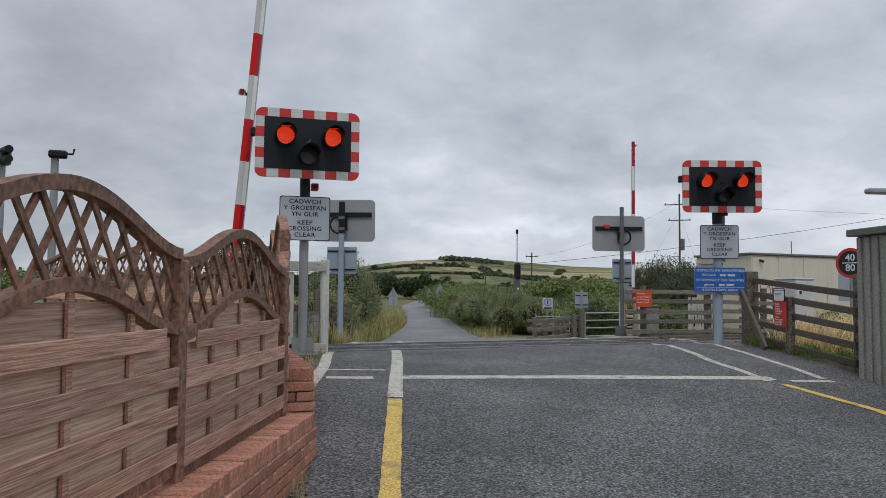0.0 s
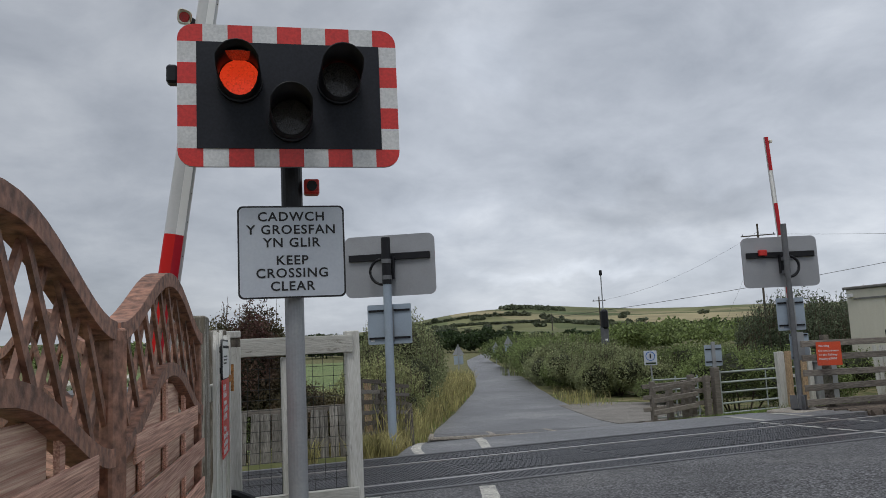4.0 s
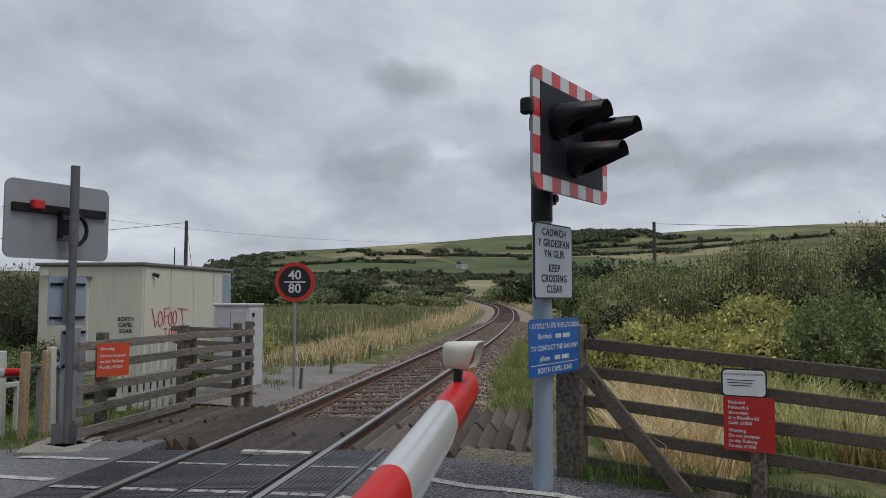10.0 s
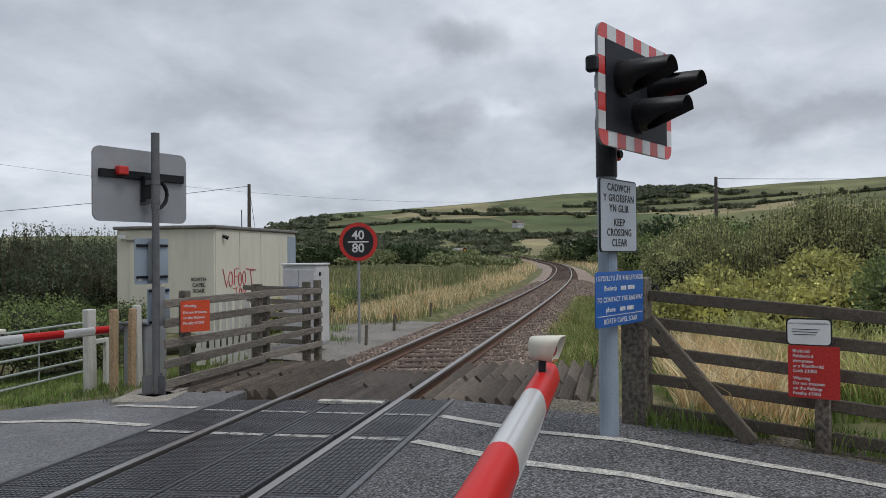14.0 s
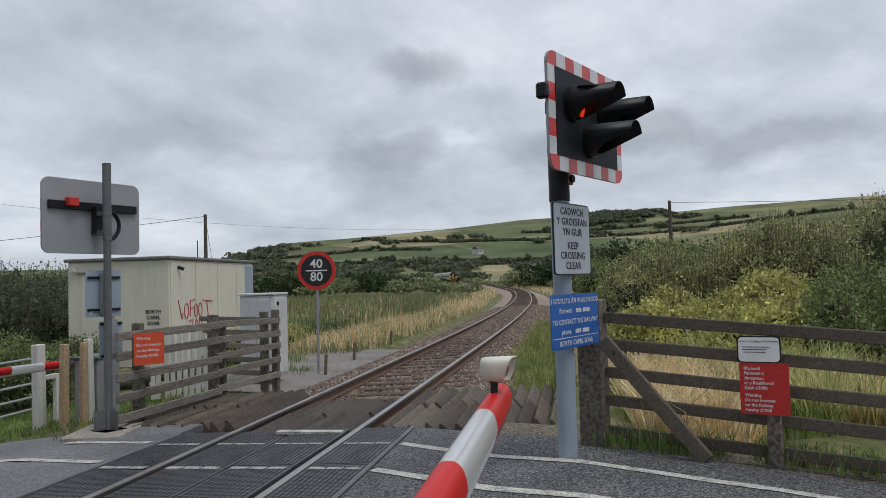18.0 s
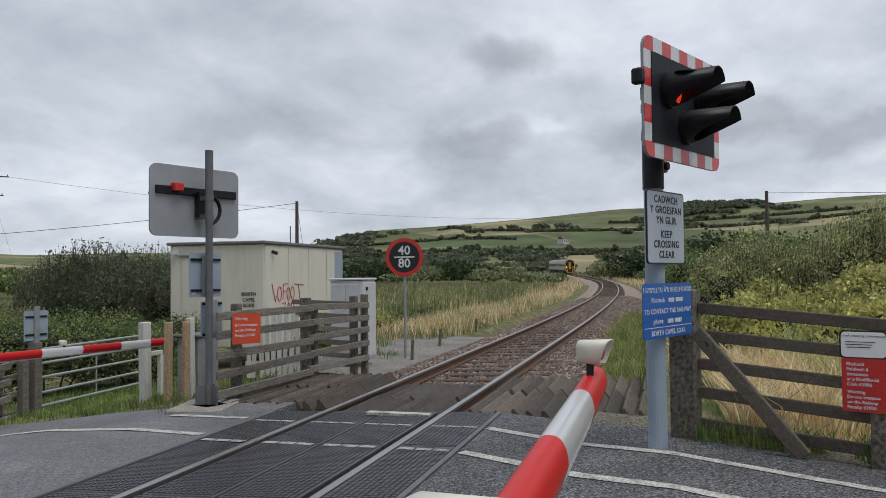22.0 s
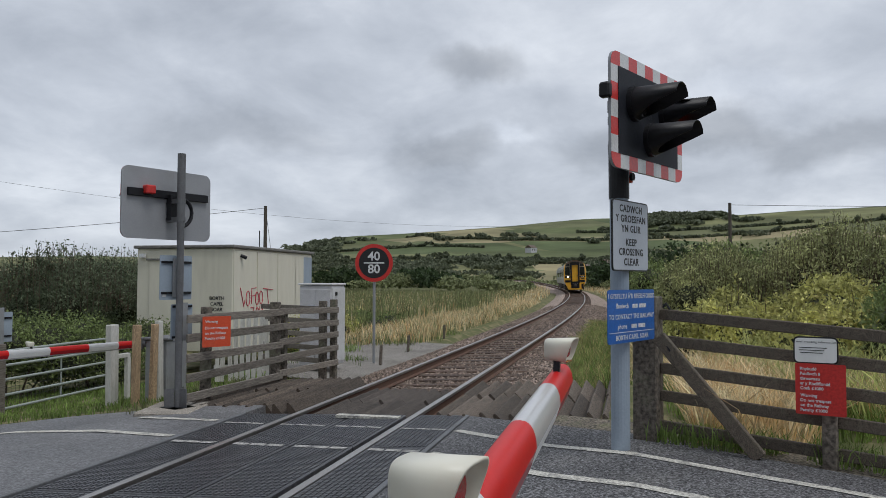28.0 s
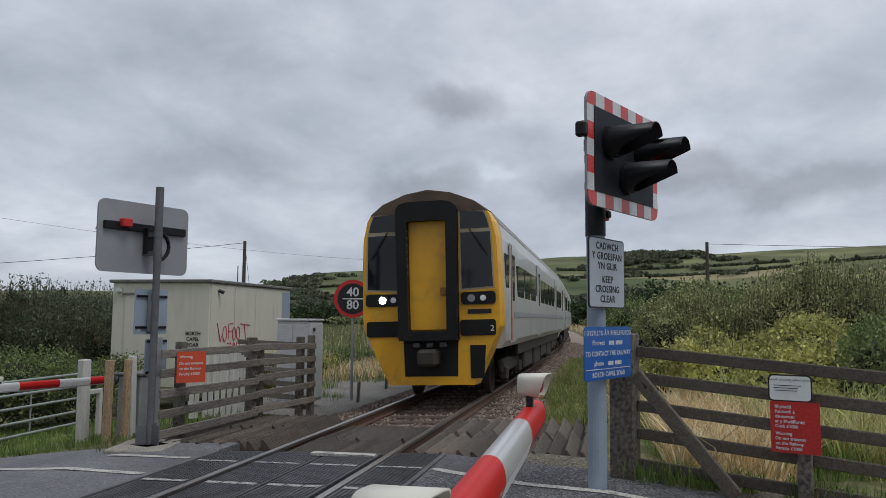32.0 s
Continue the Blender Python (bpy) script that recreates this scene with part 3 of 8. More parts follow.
def land_z(x, y):
    """The verge and fields beside road and track."""
    near = road_z(y) - 0.05
    base = -0.9 if y > 0 else -0.75
    side = abs(y - track_y(x))
    off_road = max(0.0, x - (13 + 0.45 * y), (-3.0 + 0.45 * y) - x)
    bank = smooth_step(4.0, 12.0, side)
    z = near + (base - near) * smooth_step(1.0, 9.0, off_road) * bank
    if x > 12 or x < -6:
        shoulder = track_z(x) - 0.42
        z = shoulder + (z - shoulder) * smooth_step(3.2, 7.5, side)
    if x > 8.6:
        dip = track_z(x) - 0.8
        z += (min(z, dip) - z) * (1 - smooth_step(2.2, 3.0, side)) * smooth_step(8.6, 9.0, x)
    if abs(y) < 2.0 and -9 < x < 9.2:
        z = min(z, -0.6 if x > 0.2 else -0.3)
    return z + hill(x, y)


def build_ground():
    """One sheet to the horizon."""
    radii = [0.0]
    r, step = 0.0, 0.55
    while r < 4300:
        r += step
        step = max(0.55, r * 0.042)
        radii.append(r)
    seg = 288
    verts = [(4, -2, land_z(4, -2))]
    for r in radii[1:]:
        for k in range(seg):
            a = k * math.tau / seg
            x, y = 4 + r * math.sin(a), -2 + r * math.cos(a)
            verts.append((x, y, land_z(x, y)))
    faces = [(0, 1 + k, 1 + (k + 1) % seg) for k in range(seg)]
    for i in range(len(radii) - 2):
        a, b = 1 + i * seg, 1 + (i + 1) * seg
        for k in range(seg):
            j = (k + 1) % seg
            faces.append((a + k, b + k, b + j, a + j))
    m = bpy.data.materials.new("fields")
    m.use_nodes = True
    nt = m.node_tree
    N, L = nt.nodes.new, nt.links.new
    p = nt.nodes["Principled BSDF"]
    p.inputs["Roughness"].default_value = 0.95
    p.inputs["Specular IOR Level"].default_value = 0.1
    co = N("ShaderNodeTexCoord")
    mp = N("ShaderNodeMapping")
    mp.inputs["Scale"].default_value, mp.inputs["Rotation"].default_value = (0.0115, 0.0075, 0.0), (0, 0, radians(28))
    L(co.outputs["Object"], mp.inputs[0])
    vo = N("ShaderNodeTexVoronoi")
    vo.inputs["Scale"].default_value, vo.inputs["Randomness"].default_value = 1.0, 0.85
    L(mp.outputs[0], vo.inputs["Vector"])
    sep = N("ShaderNodeSeparateColor")
    L(vo.outputs["Color"], sep.inputs[0])
    ramp = N("ShaderNodeValToRGB")
    ramp.color_ramp.interpolation = 'CONSTANT'
    e = ramp.color_ramp.elements
    e[0].position, e[0].color = 0.0, (0.145, 0.155, 0.08, 1)
    e[1].position, e[1].color = 0.28, (0.26, 0.235, 0.135, 1)
    for pos, c in ((0.45, (0.12, 0.14, 0.066, 1)), (0.62, (0.31, 0.27, 0.16, 1)), (0.74, (0.175, 0.18, 0.09, 1)), (0.88, (0.10, 0.125, 0.06, 1))):
        e.new(pos).color = c
    L(sep.outputs[0], ramp.inputs[0])
    n1, n2 = N("ShaderNodeTexNoise"), N("ShaderNodeTexNoise")
    n1.inputs["Scale"].default_value, n2.inputs["Scale"].default_value = 0.02, 2.2
    for n in (n1, n2):
        n.inputs["Detail"].default_value = 8
        L(co.outputs["Object"], n.inputs["Vector"])
    near = N("ShaderNodeMixRGB")
    near.inputs[1].default_value, near.inputs[2].default_value = (0.115, 0.125, 0.055, 1), (0.25, 0.215, 0.125, 1)
    rr = N("ShaderNodeMapRange")
    rr.inputs[1].default_value, rr.inputs[2].default_value = 0.46, 0.64
    L(n2.outputs[0], rr.inputs[0])
    L(rr.outputs[0], near.inputs[0])
    ln = N("ShaderNodeVectorMath")
    ln.operation = 'LENGTH'
    L(co.outputs["Object"], ln.inputs[0])
    far = N("ShaderNodeMapRange")
    far.inputs[1].default_value, far.inputs[2].default_value = 160, 420
    L(ln.outputs["Value"], far.inputs[0])
    mix = N("ShaderNodeMixRGB")
    L(far.outputs[0], mix.inputs[0])
    L(near.outputs[0], mix.inputs[1])
    ov = N("ShaderNodeMixRGB")
    ov.blend_type, ov.inputs[0].default_value = 'OVERLAY', 0.8
    L(ramp.outputs[0], ov.inputs[1])
    L(n1.outputs[0], ov.inputs[2])
    L(ov.outputs[0], mix.inputs[2])
    L(mix.outputs[0], p.inputs["Base Color"])
    bu = N("ShaderNodeBump")
    bu.inputs["Strength"].default_value, bu.inputs["Distance"].default_value = 0.6, 0.05
    L(n2.outputs[0], bu.inputs["Height"])
    L(bu.outputs[0], p.inputs["Normal"])
    me = raw("ground", verts, faces, m)
    me.shade_smooth()
    tagged(new("ground", me), "green and straw-coloured fields rising to low hills", "ground", kind="structure")


build_ground()
pasture_m = mat("pasture", (0.15, 0.20, 0.066), 0.95, color2=(0.115, 0.155, 0.05), scale=0.12, bump=0.5, fine=5, dirt=(0.24, 0.22, 0.10), dirt_amount=0.35)


def build_pasture():
    """Short grazed grass on the level ground to the west of the lane."""
    xs, ys = [-90 + 2.5 * k for k in range(35)], [7 + 3 * k for k in range(36)]
    edge = [(7, -0.5), (30, 7.0), (60, 18.0), (112, 36.0)]
    verts, faces = [], []
    for y in ys:
        x1 = float(np.interp(y, [p[0] for p in edge], [p[1] for p in edge]))
        for x in xs:
            u = -90 + (x + 90) / 85.0 * (x1 + 90)
            verts.append((u, y, land_z(u, y) + 0.03))
    n = len(xs)
    for j in range(len(ys) - 1):
        for k in range(n - 1):
            faces.append((j * n + k, j * n + k + 1, (j + 1) * n + k + 1, (j + 1) * n + k))
    me = raw("pasture", verts, faces, pasture_m)
    me.shade_smooth()
    tagged(new("pasture", me), "short green pasture beyond the palings", "pasture", kind="structure")


build_pasture()


# ---- road ----
# The road's two edges: (y, x of the left edge, x of the right edge)
ROAD = [(-40, -13.0, -6.0), (-22, -6.9, 0.4), (-14, -3.7, 3.4), (-10, -2.15, 4.9), (-7, -1.3, 5.9), (-4.5, -0.65, 6.9), (-1.42, 0.55, 8.9), (1.42, 1.5, 9.6), (3.2, 2.3, 9.3),
        (5.2, 3.0, 9.2), (8, 4.1, 9.4), (9.5, 4.7, 9.9), (11.2, 5.4, 10.4), (13.4, 6.5, 11.1), (17.3, 8.4, 12.3), (22, 10.6, 14.2), (24.7, 11.9, 15.2), (31.4, 14.8, 18.0),
        (46.3, 20.6, 23.7), (67, 28.3, 31.4), (85, 35.3, 38.3), (130, 56, 59), (180, 90, 93)]


def road_x(y, u):
    a = float(np.interp(y, [r[0] for r in ROAD], [r[1] for r in ROAD]))
    b = float(np.interp(y, [r[0] for r in ROAD], [r[2] for r in ROAD]))
    return a + (b - a) * u


def strip(name, ys, left, right, lift, material, label, category, nx=10, kind="structure"):
    verts, faces = [], []
    for y in ys:
        for i in range(nx + 1):
            u = i / nx
            x = left(y) * (1 - u) + right(y) * u
            verts.append((x, y, road_z(y) + lift + 0.006 * noise.noise(Vector((x * 0.6, y * 0.6, 0)))))
    for j in range(len(ys) - 1):
        for i in range(nx):
            a = j * (nx + 1) + i
            faces.append((a, a + 1, a + nx + 2, a + nx + 1))
    # skirt round the edge gives the sheet its depth
    me = raw(name, verts, faces, material)
    bm = bmesh.new()
    bm.from_mesh(me)
    edge = [e for e in bm.edges if e.is_boundary]
    ext = bmesh.ops.extrude_edge_only(bm, edges=edge)
    for v in ext["geom"]:
        if isinstance(v, bmesh.types.BMVert):
            v.co.z -= 0.12
    bmesh.ops.recalc_face_normals(bm, faces=bm.faces[:])
    bm.to_mesh(me)
    bm.free()
    return tagged(new(name, me), label, category, kind=kind)


def ramp_range(a, b, step):
    n = max(1, int(round((b - a) / step)))
    return [a + (b - a) * i / n for i in range(n + 1)]


strip("road", ramp_range(-40, -14, 0.5) + ramp_range(-13.8, -1.42, 0.2), lambda y: road_x(y, 0), lambda y: road_x(y, 1), 0.0, asphalt, "dark worn asphalt road rising to the crossing", "road")
strip("road_beyond", ramp_range(1.42, 12, 0.4) + ramp_range(12.8, 180, 3), lambda y: road_x(y, 0), lambda y: road_x(y, 1), 0.0, asphalt_wet,
      "damp grey asphalt lane beyond the railway", "road")


strip("verge", ramp_range(-12, -1.9, 0.25), lambda y: road_x(y, 0) - 0.75, lambda y: road_x(y, 0) + 0.03, -0.022, verge_m, "dirt verge with dead weeds between wall and road", "verge")
strip("verge_right", ramp_range(-7.5, -2.2, 0.25), lambda y: road_x(y, 1) - 0.05, lambda y: road_x(y, 1) + 0.75, -0.022, verge_m, "dirt and gravel verge along the field fence", "verge")


def paint(name, pts, w, material, label, worn=0.0):
    """A painted line along the points, laid just above the asphalt."""
    verts, faces = [], []
    P = [Vector((x, y, 0)) for x, y in pts]
    out = []
    for a, b in zip(P, P[1:]):
        n = max(1, int((b - a).length / 0.12))
        out += [a.lerp(b, i / n) for i in range(n)]
    out.append(P[-1])
    for i, p in enumerate(out):
        d = (out[min(i + 1, len(out) - 1)] - out[max(i - 1, 0)]).normalized()
        s = Vector((d.y, -d.x, 0))
        for k in (-1, 1):
            q = p + s * (k * w / 2 * (1 + random.uniform(-0.09, 0.05) * (1 + worn)))
            verts.append((q.x, q.y, road_z(q.y) + 0.006 + 0.006 * noise.noise(Vector((q.x * 0.6, q.y * 0.6, 0)))))
    for i in range(len(out) - 1):
        faces.append((2 * i, 2 * i + 1, 2 * i + 3, 2 * i + 2))
    return tagged(new(name, raw(name, verts, faces, material)), label, "road marking", kind="structure")


paint("road_marking_edge", [(-1.06, -5.85), (-0.51, -4.47), (0.3, -1.9), (0.45, -1.5)], 0.14, white_line, "worn white edge line of the footway")
paint("road_marking_footway", [(-0.36, -6.5), (0.57, -4.12), (1.5, -1.6)], 0.15, white_line, "white line between footway and carriageway")
paint("road_marking_yellow", [(-4.4, -17), (-1.45, -9.3), (-1.01, -8.16), (-0.38, -6.56)], 0.14, yellow_line, "worn yellow line along the footway")
paint("road_marking_stop", [(0.1, -5.47), (2.57, -6.05), (4.6, -6.55)], 0.22, white_line, "broad white stop line")
paint("road_marking_foot_stop", [(-0.72, -5.3), (-0.22, -5.44)], 0.16, white_line, "short white stop line on the footway")
paint("road_marking_foot_give_way", [(-0.62, -4.75), (0.1, -4.95)], 0.07, white_line, "thin worn white line on the footway", 1)
paint("road_marking_right_footway", [(4.39, -6.7), (4.9, -5.2), (5.56, -3.87), (6.15, -2.55), (6.95, -1.45)], 0.12, white_line, "white line between carriageway and right footway")
paint("road_marking_right_edge", [(5.3, -6.7), (5.75, -5.6), (6.36, -4.2), (7.2, -2.5), (8.02, -1.45)], 0.11, white_line, "white edge line of the right footway")
paint("road_marking_right_foot_stop", [(4.7, -6.75), (5.3, -6.85)], 0.14, white_line, "short white line across the right footway")
paint("road_marking_yellow_right", [(4.42, -6.9), (4.3, -8.2), (3.2, -11), (0.6, -17)], 0.12, yellow_line, "yellow line along the right footway")
paint("road_marking_far_a", [(7.5, 1.48), (7.72, 2.7), (8.0, 3.8), (8.0, 4.6), (7.65, 5.2), (6.97, 5.56)], 0.12, white_line, "curved white line beyond the railway")
paint("road_marking_far_b", [(8.42, 1.48), (8.56, 2.6)], 0.11, white_line, "white edge line beyond the railway")
paint("road_marking_far_lane", [(2.8, 1.5), (3.26, 2.87), (4.25, 5.5)], 0.14, white_line, "white lane line beyond the railway")
paint("road_marking_far_edge", [(1.85, 1.5), (2.0, 2.15), (2.6, 3.75), (3.35, 5.2)], 0.14, white_line, "white edge line beyond the railway")

# ---- railway ----


def sweep(name, xs, profile, side, lift, material):
    """A rail of a y-z profile along the track, side metres from its middle."""
    verts, faces = [], []
    n = len(profile)
    for x in xs:
        s = (track_y(x + 0.5) - track_y(x - 0.5))
        k = math.sqrt(1 + s * s)
        cant = -0.033 * side
        for py, pz in profile:
            o = side + py
            verts.append((x - o * s / k, track_y(x) + o / k, track_z(x) + cant + pz + lift))
    for i in range(len(xs) - 1):
        for j in range(n):
            a, b = i * n + j, i * n + (j + 1) % n
            faces.append((a, b, b + n, a + n))
    return raw(name, verts, faces, material)


XS = ramp_range(-30, 20, 2.0) + ramp_range(22, 330, 4) + ramp_range(345, 720, 25)
HEAD = [(-0.035, 0.0), (0.035, 0.0), (0.036, -0.012), (0.034, -0.036), (-0.034, -0.036), (-0.036, -0.012)]
WEB = [(-0.034, -0.036), (0.034, -0.036), (0.010, -0.05), (0.010, -0.13), (0.068, -0.146), (0.068, -0.158), (-0.068, -0.158), (-0.068, -0.146), (-0.010, -0.13), (-0.010, -0.05)]
railway = thing("railway_track", Matrix(), "single railway track with rusty rails curving away over brown ballast", "railway track", kind="structure")
for side in (-0.7525, 0.7525):
    web = part("rail", sweep("rail", XS, WEB, side, 0, rail_rust), rail_rust, railway)
    part("rail_head", sweep("rail_head", XS, HEAD, side, 0, rail_top), rail_top, web, "bright worn running surface")

# sleepers: nearest as parts, the rest joined
sl = mesh_of(box(B(), (0, 0, -0.23), (0.25, 2.5, 0.13), bevel=0.012), "sleeper", sleeper_m)
x = 8.95
count = 0
rest = B()
while x < 300:
    s = track_y(x + 0.5) - track_y(x - 0.5)
    m = Matrix.Translation((x, track_y(x), track_z(x))) @ Matrix.Rotation(math.atan(s), 4, 'Z') @ Matrix.Rotation(-0.033, 4, 'X')
    if count < 110:
        part("sleeper", sl, sleeper_m, railway, m=m @ pose(random.uniform(-0.02, 0.02), random.uniform(-0.03, 0.03), 0, 0, 0, random.uniform(-1, 1)))
    else:
        bmesh.ops.create_cube(rest, size=1, matrix=m @ pose(0, 0, -0.23) @ Matrix.Diagonal((0.25, 2.5, 0.13, 1)))
    x += 0.68
    count += 1
tagged(part("far_sleepers", rest, sleeper_m, railway), kind="stuff")

# ballast bed: a sheet with loose stones on it


def build_ballast():
    xs = ramp_range(8.7, 40, 0.5) + ramp_range(42, 330, 4) + ramp_range(345, 720, 25)
    prof = [(-2.9, -0.62), (-2.2, -0.36), (-1.6, -0.19), (-0.9, -0.185), (-0.5, -0.2), (0, -0.2), (0.5, -0.2), (0.9, -0.185), (1.6, -0.19), (2.2, -0.36), (2.9, -0.62)]
    verts, faces = [], []
    for x in xs:
        for py, pz in prof:
            verts.append((x, track_y(x) + py, track_z(x) + pz - 0.033 * py + noise.noise(Vector((x * 1.7, py * 1.7, 0))) * 0.03))
    n = len(prof)
    for i in range(len(xs) - 1):
        for j in range(n - 1):
            a = i * n + j
            faces.append((a, a + n, a + n + 1, a + 1))
    me = raw("ballast_bed", verts, faces, ballast_m)
    tagged(new("ballast_bed", me), "brown stone ballast bed under the rails", "ballast", kind="structure")
    # stones
    rng = np.random.default_rng(4)
    base = np.array([(1, 0, 0), (-1, 0, 0), (0, 1, 0), (0, -1, 0), (0, 0, 1), (0, 0, -1)], float)
    tri = np.array([(0, 2, 4), (2, 1, 4), (1, 3, 4), (3, 0, 4), (2, 0, 5), (1, 2, 5), (3, 1, 5), (0, 3, 5)])
    K = 24000
    u = rng.random(K) ** 1.7
    px = 9.2 + u * 48
    py = rng.uniform(-2.6, 2.6, K)
    ok = (np.abs(np.abs(py) - 0.7525) > 0.07) & (px > 12.1)
    px, py = px[ok], py[ok]
    K = len(px)
    pz = np.interp(py, [p[0] for p in prof], [p[1] for p in prof]) - 0.033 * py
    ty = np.where(px < 20, 0, 5.5e-4 * (px - 20) ** 2)
    size = rng.uniform(0.022, 0.048, (K, 1, 1)) * (1 + 0.6 * (px > 25))[:, None, None] * rng.uniform(0.6, 1.3, (K, 6, 1))
    ang = rng.uniform(0, 6.28, K)
    c, s = np.cos(ang)[:, None], np.sin(ang)[:, None]
    p = base[None] * size
    v = np.stack([p[..., 0] * c - p[..., 1] * s + px[:, None], p[..., 0] * s + p[..., 1] * c + (py + ty)[:, None], p[..., 2] * 0.8 + pz[:, None] + 0.012], 2).reshape(-1, 3)
    f = (tri[None] + 6 * np.arange(K)[:, None, None]).reshape(-1, 3)
    me = raw("ballast_stones", v.tolist(), f.tolist(), ballast_m)
    tagged(new("ballast_stones", me), "loose grey and rust-brown ballast stones", "ballast", kind="stuff")


build_ballast()

# rubber crossing panels: rows between and beside the rails
crossing = thing("crossing_deck", Matrix(), "black ribbed rubber panels between the rails of the crossing", "crossing deck", kind="structure")


def rubber_panel(w):
    bm = box(B(), (0, 0, -0.06), (1.78, w, 0.12), bevel=0.008)
    nx, ny = 40, max(4, int(w / 0.05))
    for j in range(ny):
        y = (j + 0.5) / ny * (w - 0.04) - (w - 0.04) / 2
        for i in range(nx):
            xx = (i + 0.5) / nx * 1.72 - 0.86
            v = [bm.verts.new((xx + dx, y + dy, z)) for z in (0.0, 0.007) for dx, dy in ((-0.015, -0.017), (0.015, -0.017), (0.015, 0.017), (-0.015, 0.017))]
            bm.faces.new(v[4:])
            for k in range(4):
                bm.faces.new((v[k], v[(k + 1) % 4], v[4 + (k + 1) % 4], v[4 + k]))
    return mesh_of(bm, "rubber_panel", rubber)


rows_ = ((-1.08, 0.56), (-0.325, 0.62), (0.325, 0.62), (1.08, 0.56))
for py, w in rows_:
    me = rubber_panel(w)
    for k in range(-2, 5):
        x = 0.9 + 1.8 * k
        if x < -1.5 or x > 8.9:
            continue
        part("rubber_panel", me, rubber, crossing, m=pose(x, py, -0.033 * py - 0.004, -1.9, 0, 0))
part("edge_strip", bar(B(), (-2, -1.385, 0.035), (8.9, -1.385, 0.035), 0.05, 0.06, 0.006), dark_steel, crossing)
part("edge_strip", bar(B(), (-2, 1.385, -0.055), (8.9, 1.385, -0.055), 0.05, 0.06, 0.006), dark_steel, crossing)
for xx, w in ((7.15, 0.085), (8.2, 0.06)):
    for y0, y1 in ((-1.34, -0.82), (-0.62, -0.05), (0.05, 0.62), (0.82, 1.34)):
        for k in range(3):
            a = y0 + (y1 - y0) * (k + 0.08) / 3
            b = y0 + (y1 - y0) * (k + 0.9) / 3
            part("painted_dash", box(B(), (xx + 0.1 * (a + b) / 2, (a + b) / 2, -0.033 * (a + b) / 2 + 0.006), (w, b - a, 0.002)), worn_line, crossing)
part("painted_dash", box(B(), (8.75, -0.25, 0.02), (0.12, 0.75, 0.03)), white_line, crossing)

# cattle guards: ridged boards beside and between the rails


def cattle_guard(name, x0, x1, y0, y1, z, n, label, wood=cattle_m):
    """Long timbers of triangular section, laid side by side along the track."""
    g = thing(name, Matrix(), label, "cattle guard")
    w = (y1 - y0) / n
    for half in range(2):
        xa, xb = (x0, x0 + (x1 - x0) * 0.52) if half == 0 else (x0 + (x1 - x0) * 0.52 + 0.015, x1)
        bm = B()
        prism(bm, [(-w * 0.46, w * 0.92), (-w * 0.36, w * 1.04), (-w * 0.24, w * 0.98), (w * 0.52, 0.03), (w * 0.5, 0.0), (-w * 0.40, 0.0)], 0, xb - xa)
        bm.transform(Matrix.Rotation(radians(-90), 4, 'Z'))
        me = mesh_of(bm, "ridge_timber", wood)
        for k in range(n):
            y = y0 + (k + 0.5) * w
            part("ridge_timber", me, wood, g, m=pose(xa + (random.uniform(-0.1, 0.05) if half == 0 else 0), y, z - 0.033 * y + random.uniform(-0.012, 0.012), random.uniform(-7, 7), random.uniform(-0.5, 0.5), random.uniform(-0.7, 0.7)))
    return g


cattle_guard("cattle_guard", 9.0, 12.0, -3.2, -0.98, -0.15, 13, "weathered ridged timber cattle guard beside the track")
cattle_guard("cattle_guard", 9.5, 12.3, 0.98, 2.65, -0.13, 10, "dark weathered ridged timber cattle guard beside the track", cattle_brown)
cattle_guard("cattle_guard", 9.0, 11.6, -0.62, 0.62, -0.2, 8, "dark worn cattle guard between the rails", cattle_dark)


# ---- road signals ----
BW, BH, BR = 1.38, 0.92, 0.10


def hood_mesh():
    """A long visor round a lamp, cut away below."""
    bm = B()
    seg, rings = 24, []
    for r in (0.135, 0.128):
        ring0, ring1 = [], []
        for k in range(seg):
            a = k * math.tau / seg
            c, s = math.cos(a), math.sin(a)
            length = 0.05 + 0.32 * min(1.0, (s + 1) / 1.25) ** 1.3
            ring0.append(bm.verts.new((r * c, 0, r * s)))
            ring1.append(bm.verts.new((r * c * 0.94, -length, r * s * 0.94 + 0.012)))
        rings.append((ring0, ring1))
    (a0, a1), (b0, b1) = rings
    for k in range(seg):
        j = (k + 1) % seg
        bm.faces.new((a0[k], a0[j], a1[j], a1[k]))
        bm.faces.new((b0[j], b0[k], b1[k], b1[j]))
        bm.faces.new((a1[k], a1[j], b1[j], b1[k]))
    return mesh_of(bm, "hood", black, True)


def stripe_meshes():
    """The red and white blocks of the board's border, each with its place."""
    out = []
    t, n_top, n_side = 0.115, 9, 5
    for k in range(n_top):
        w = BW / n_top
        x = -BW / 2 + (k + 0.5) * w
        for z in (BH / 2 - t / 2, -BH / 2 + t / 2):
            out.append((x, z, w, t, k % 2 == 0))
    for k in range(n_side):
        h = (BH - 2 * t) / n_side
        z = -BH / 2 + t + (k + 0.5) * h
        for x in (-BW / 2 + t / 2, BW / 2 - t / 2):
            out.append((x, z, t, h, k % 2 == 1))
    return out


HOOD = hood_mesh()
LAMPS = [(-0.31, 0.085, True), (0.31, 0.085, True), (0.0, -0.165, False)]
flash = []


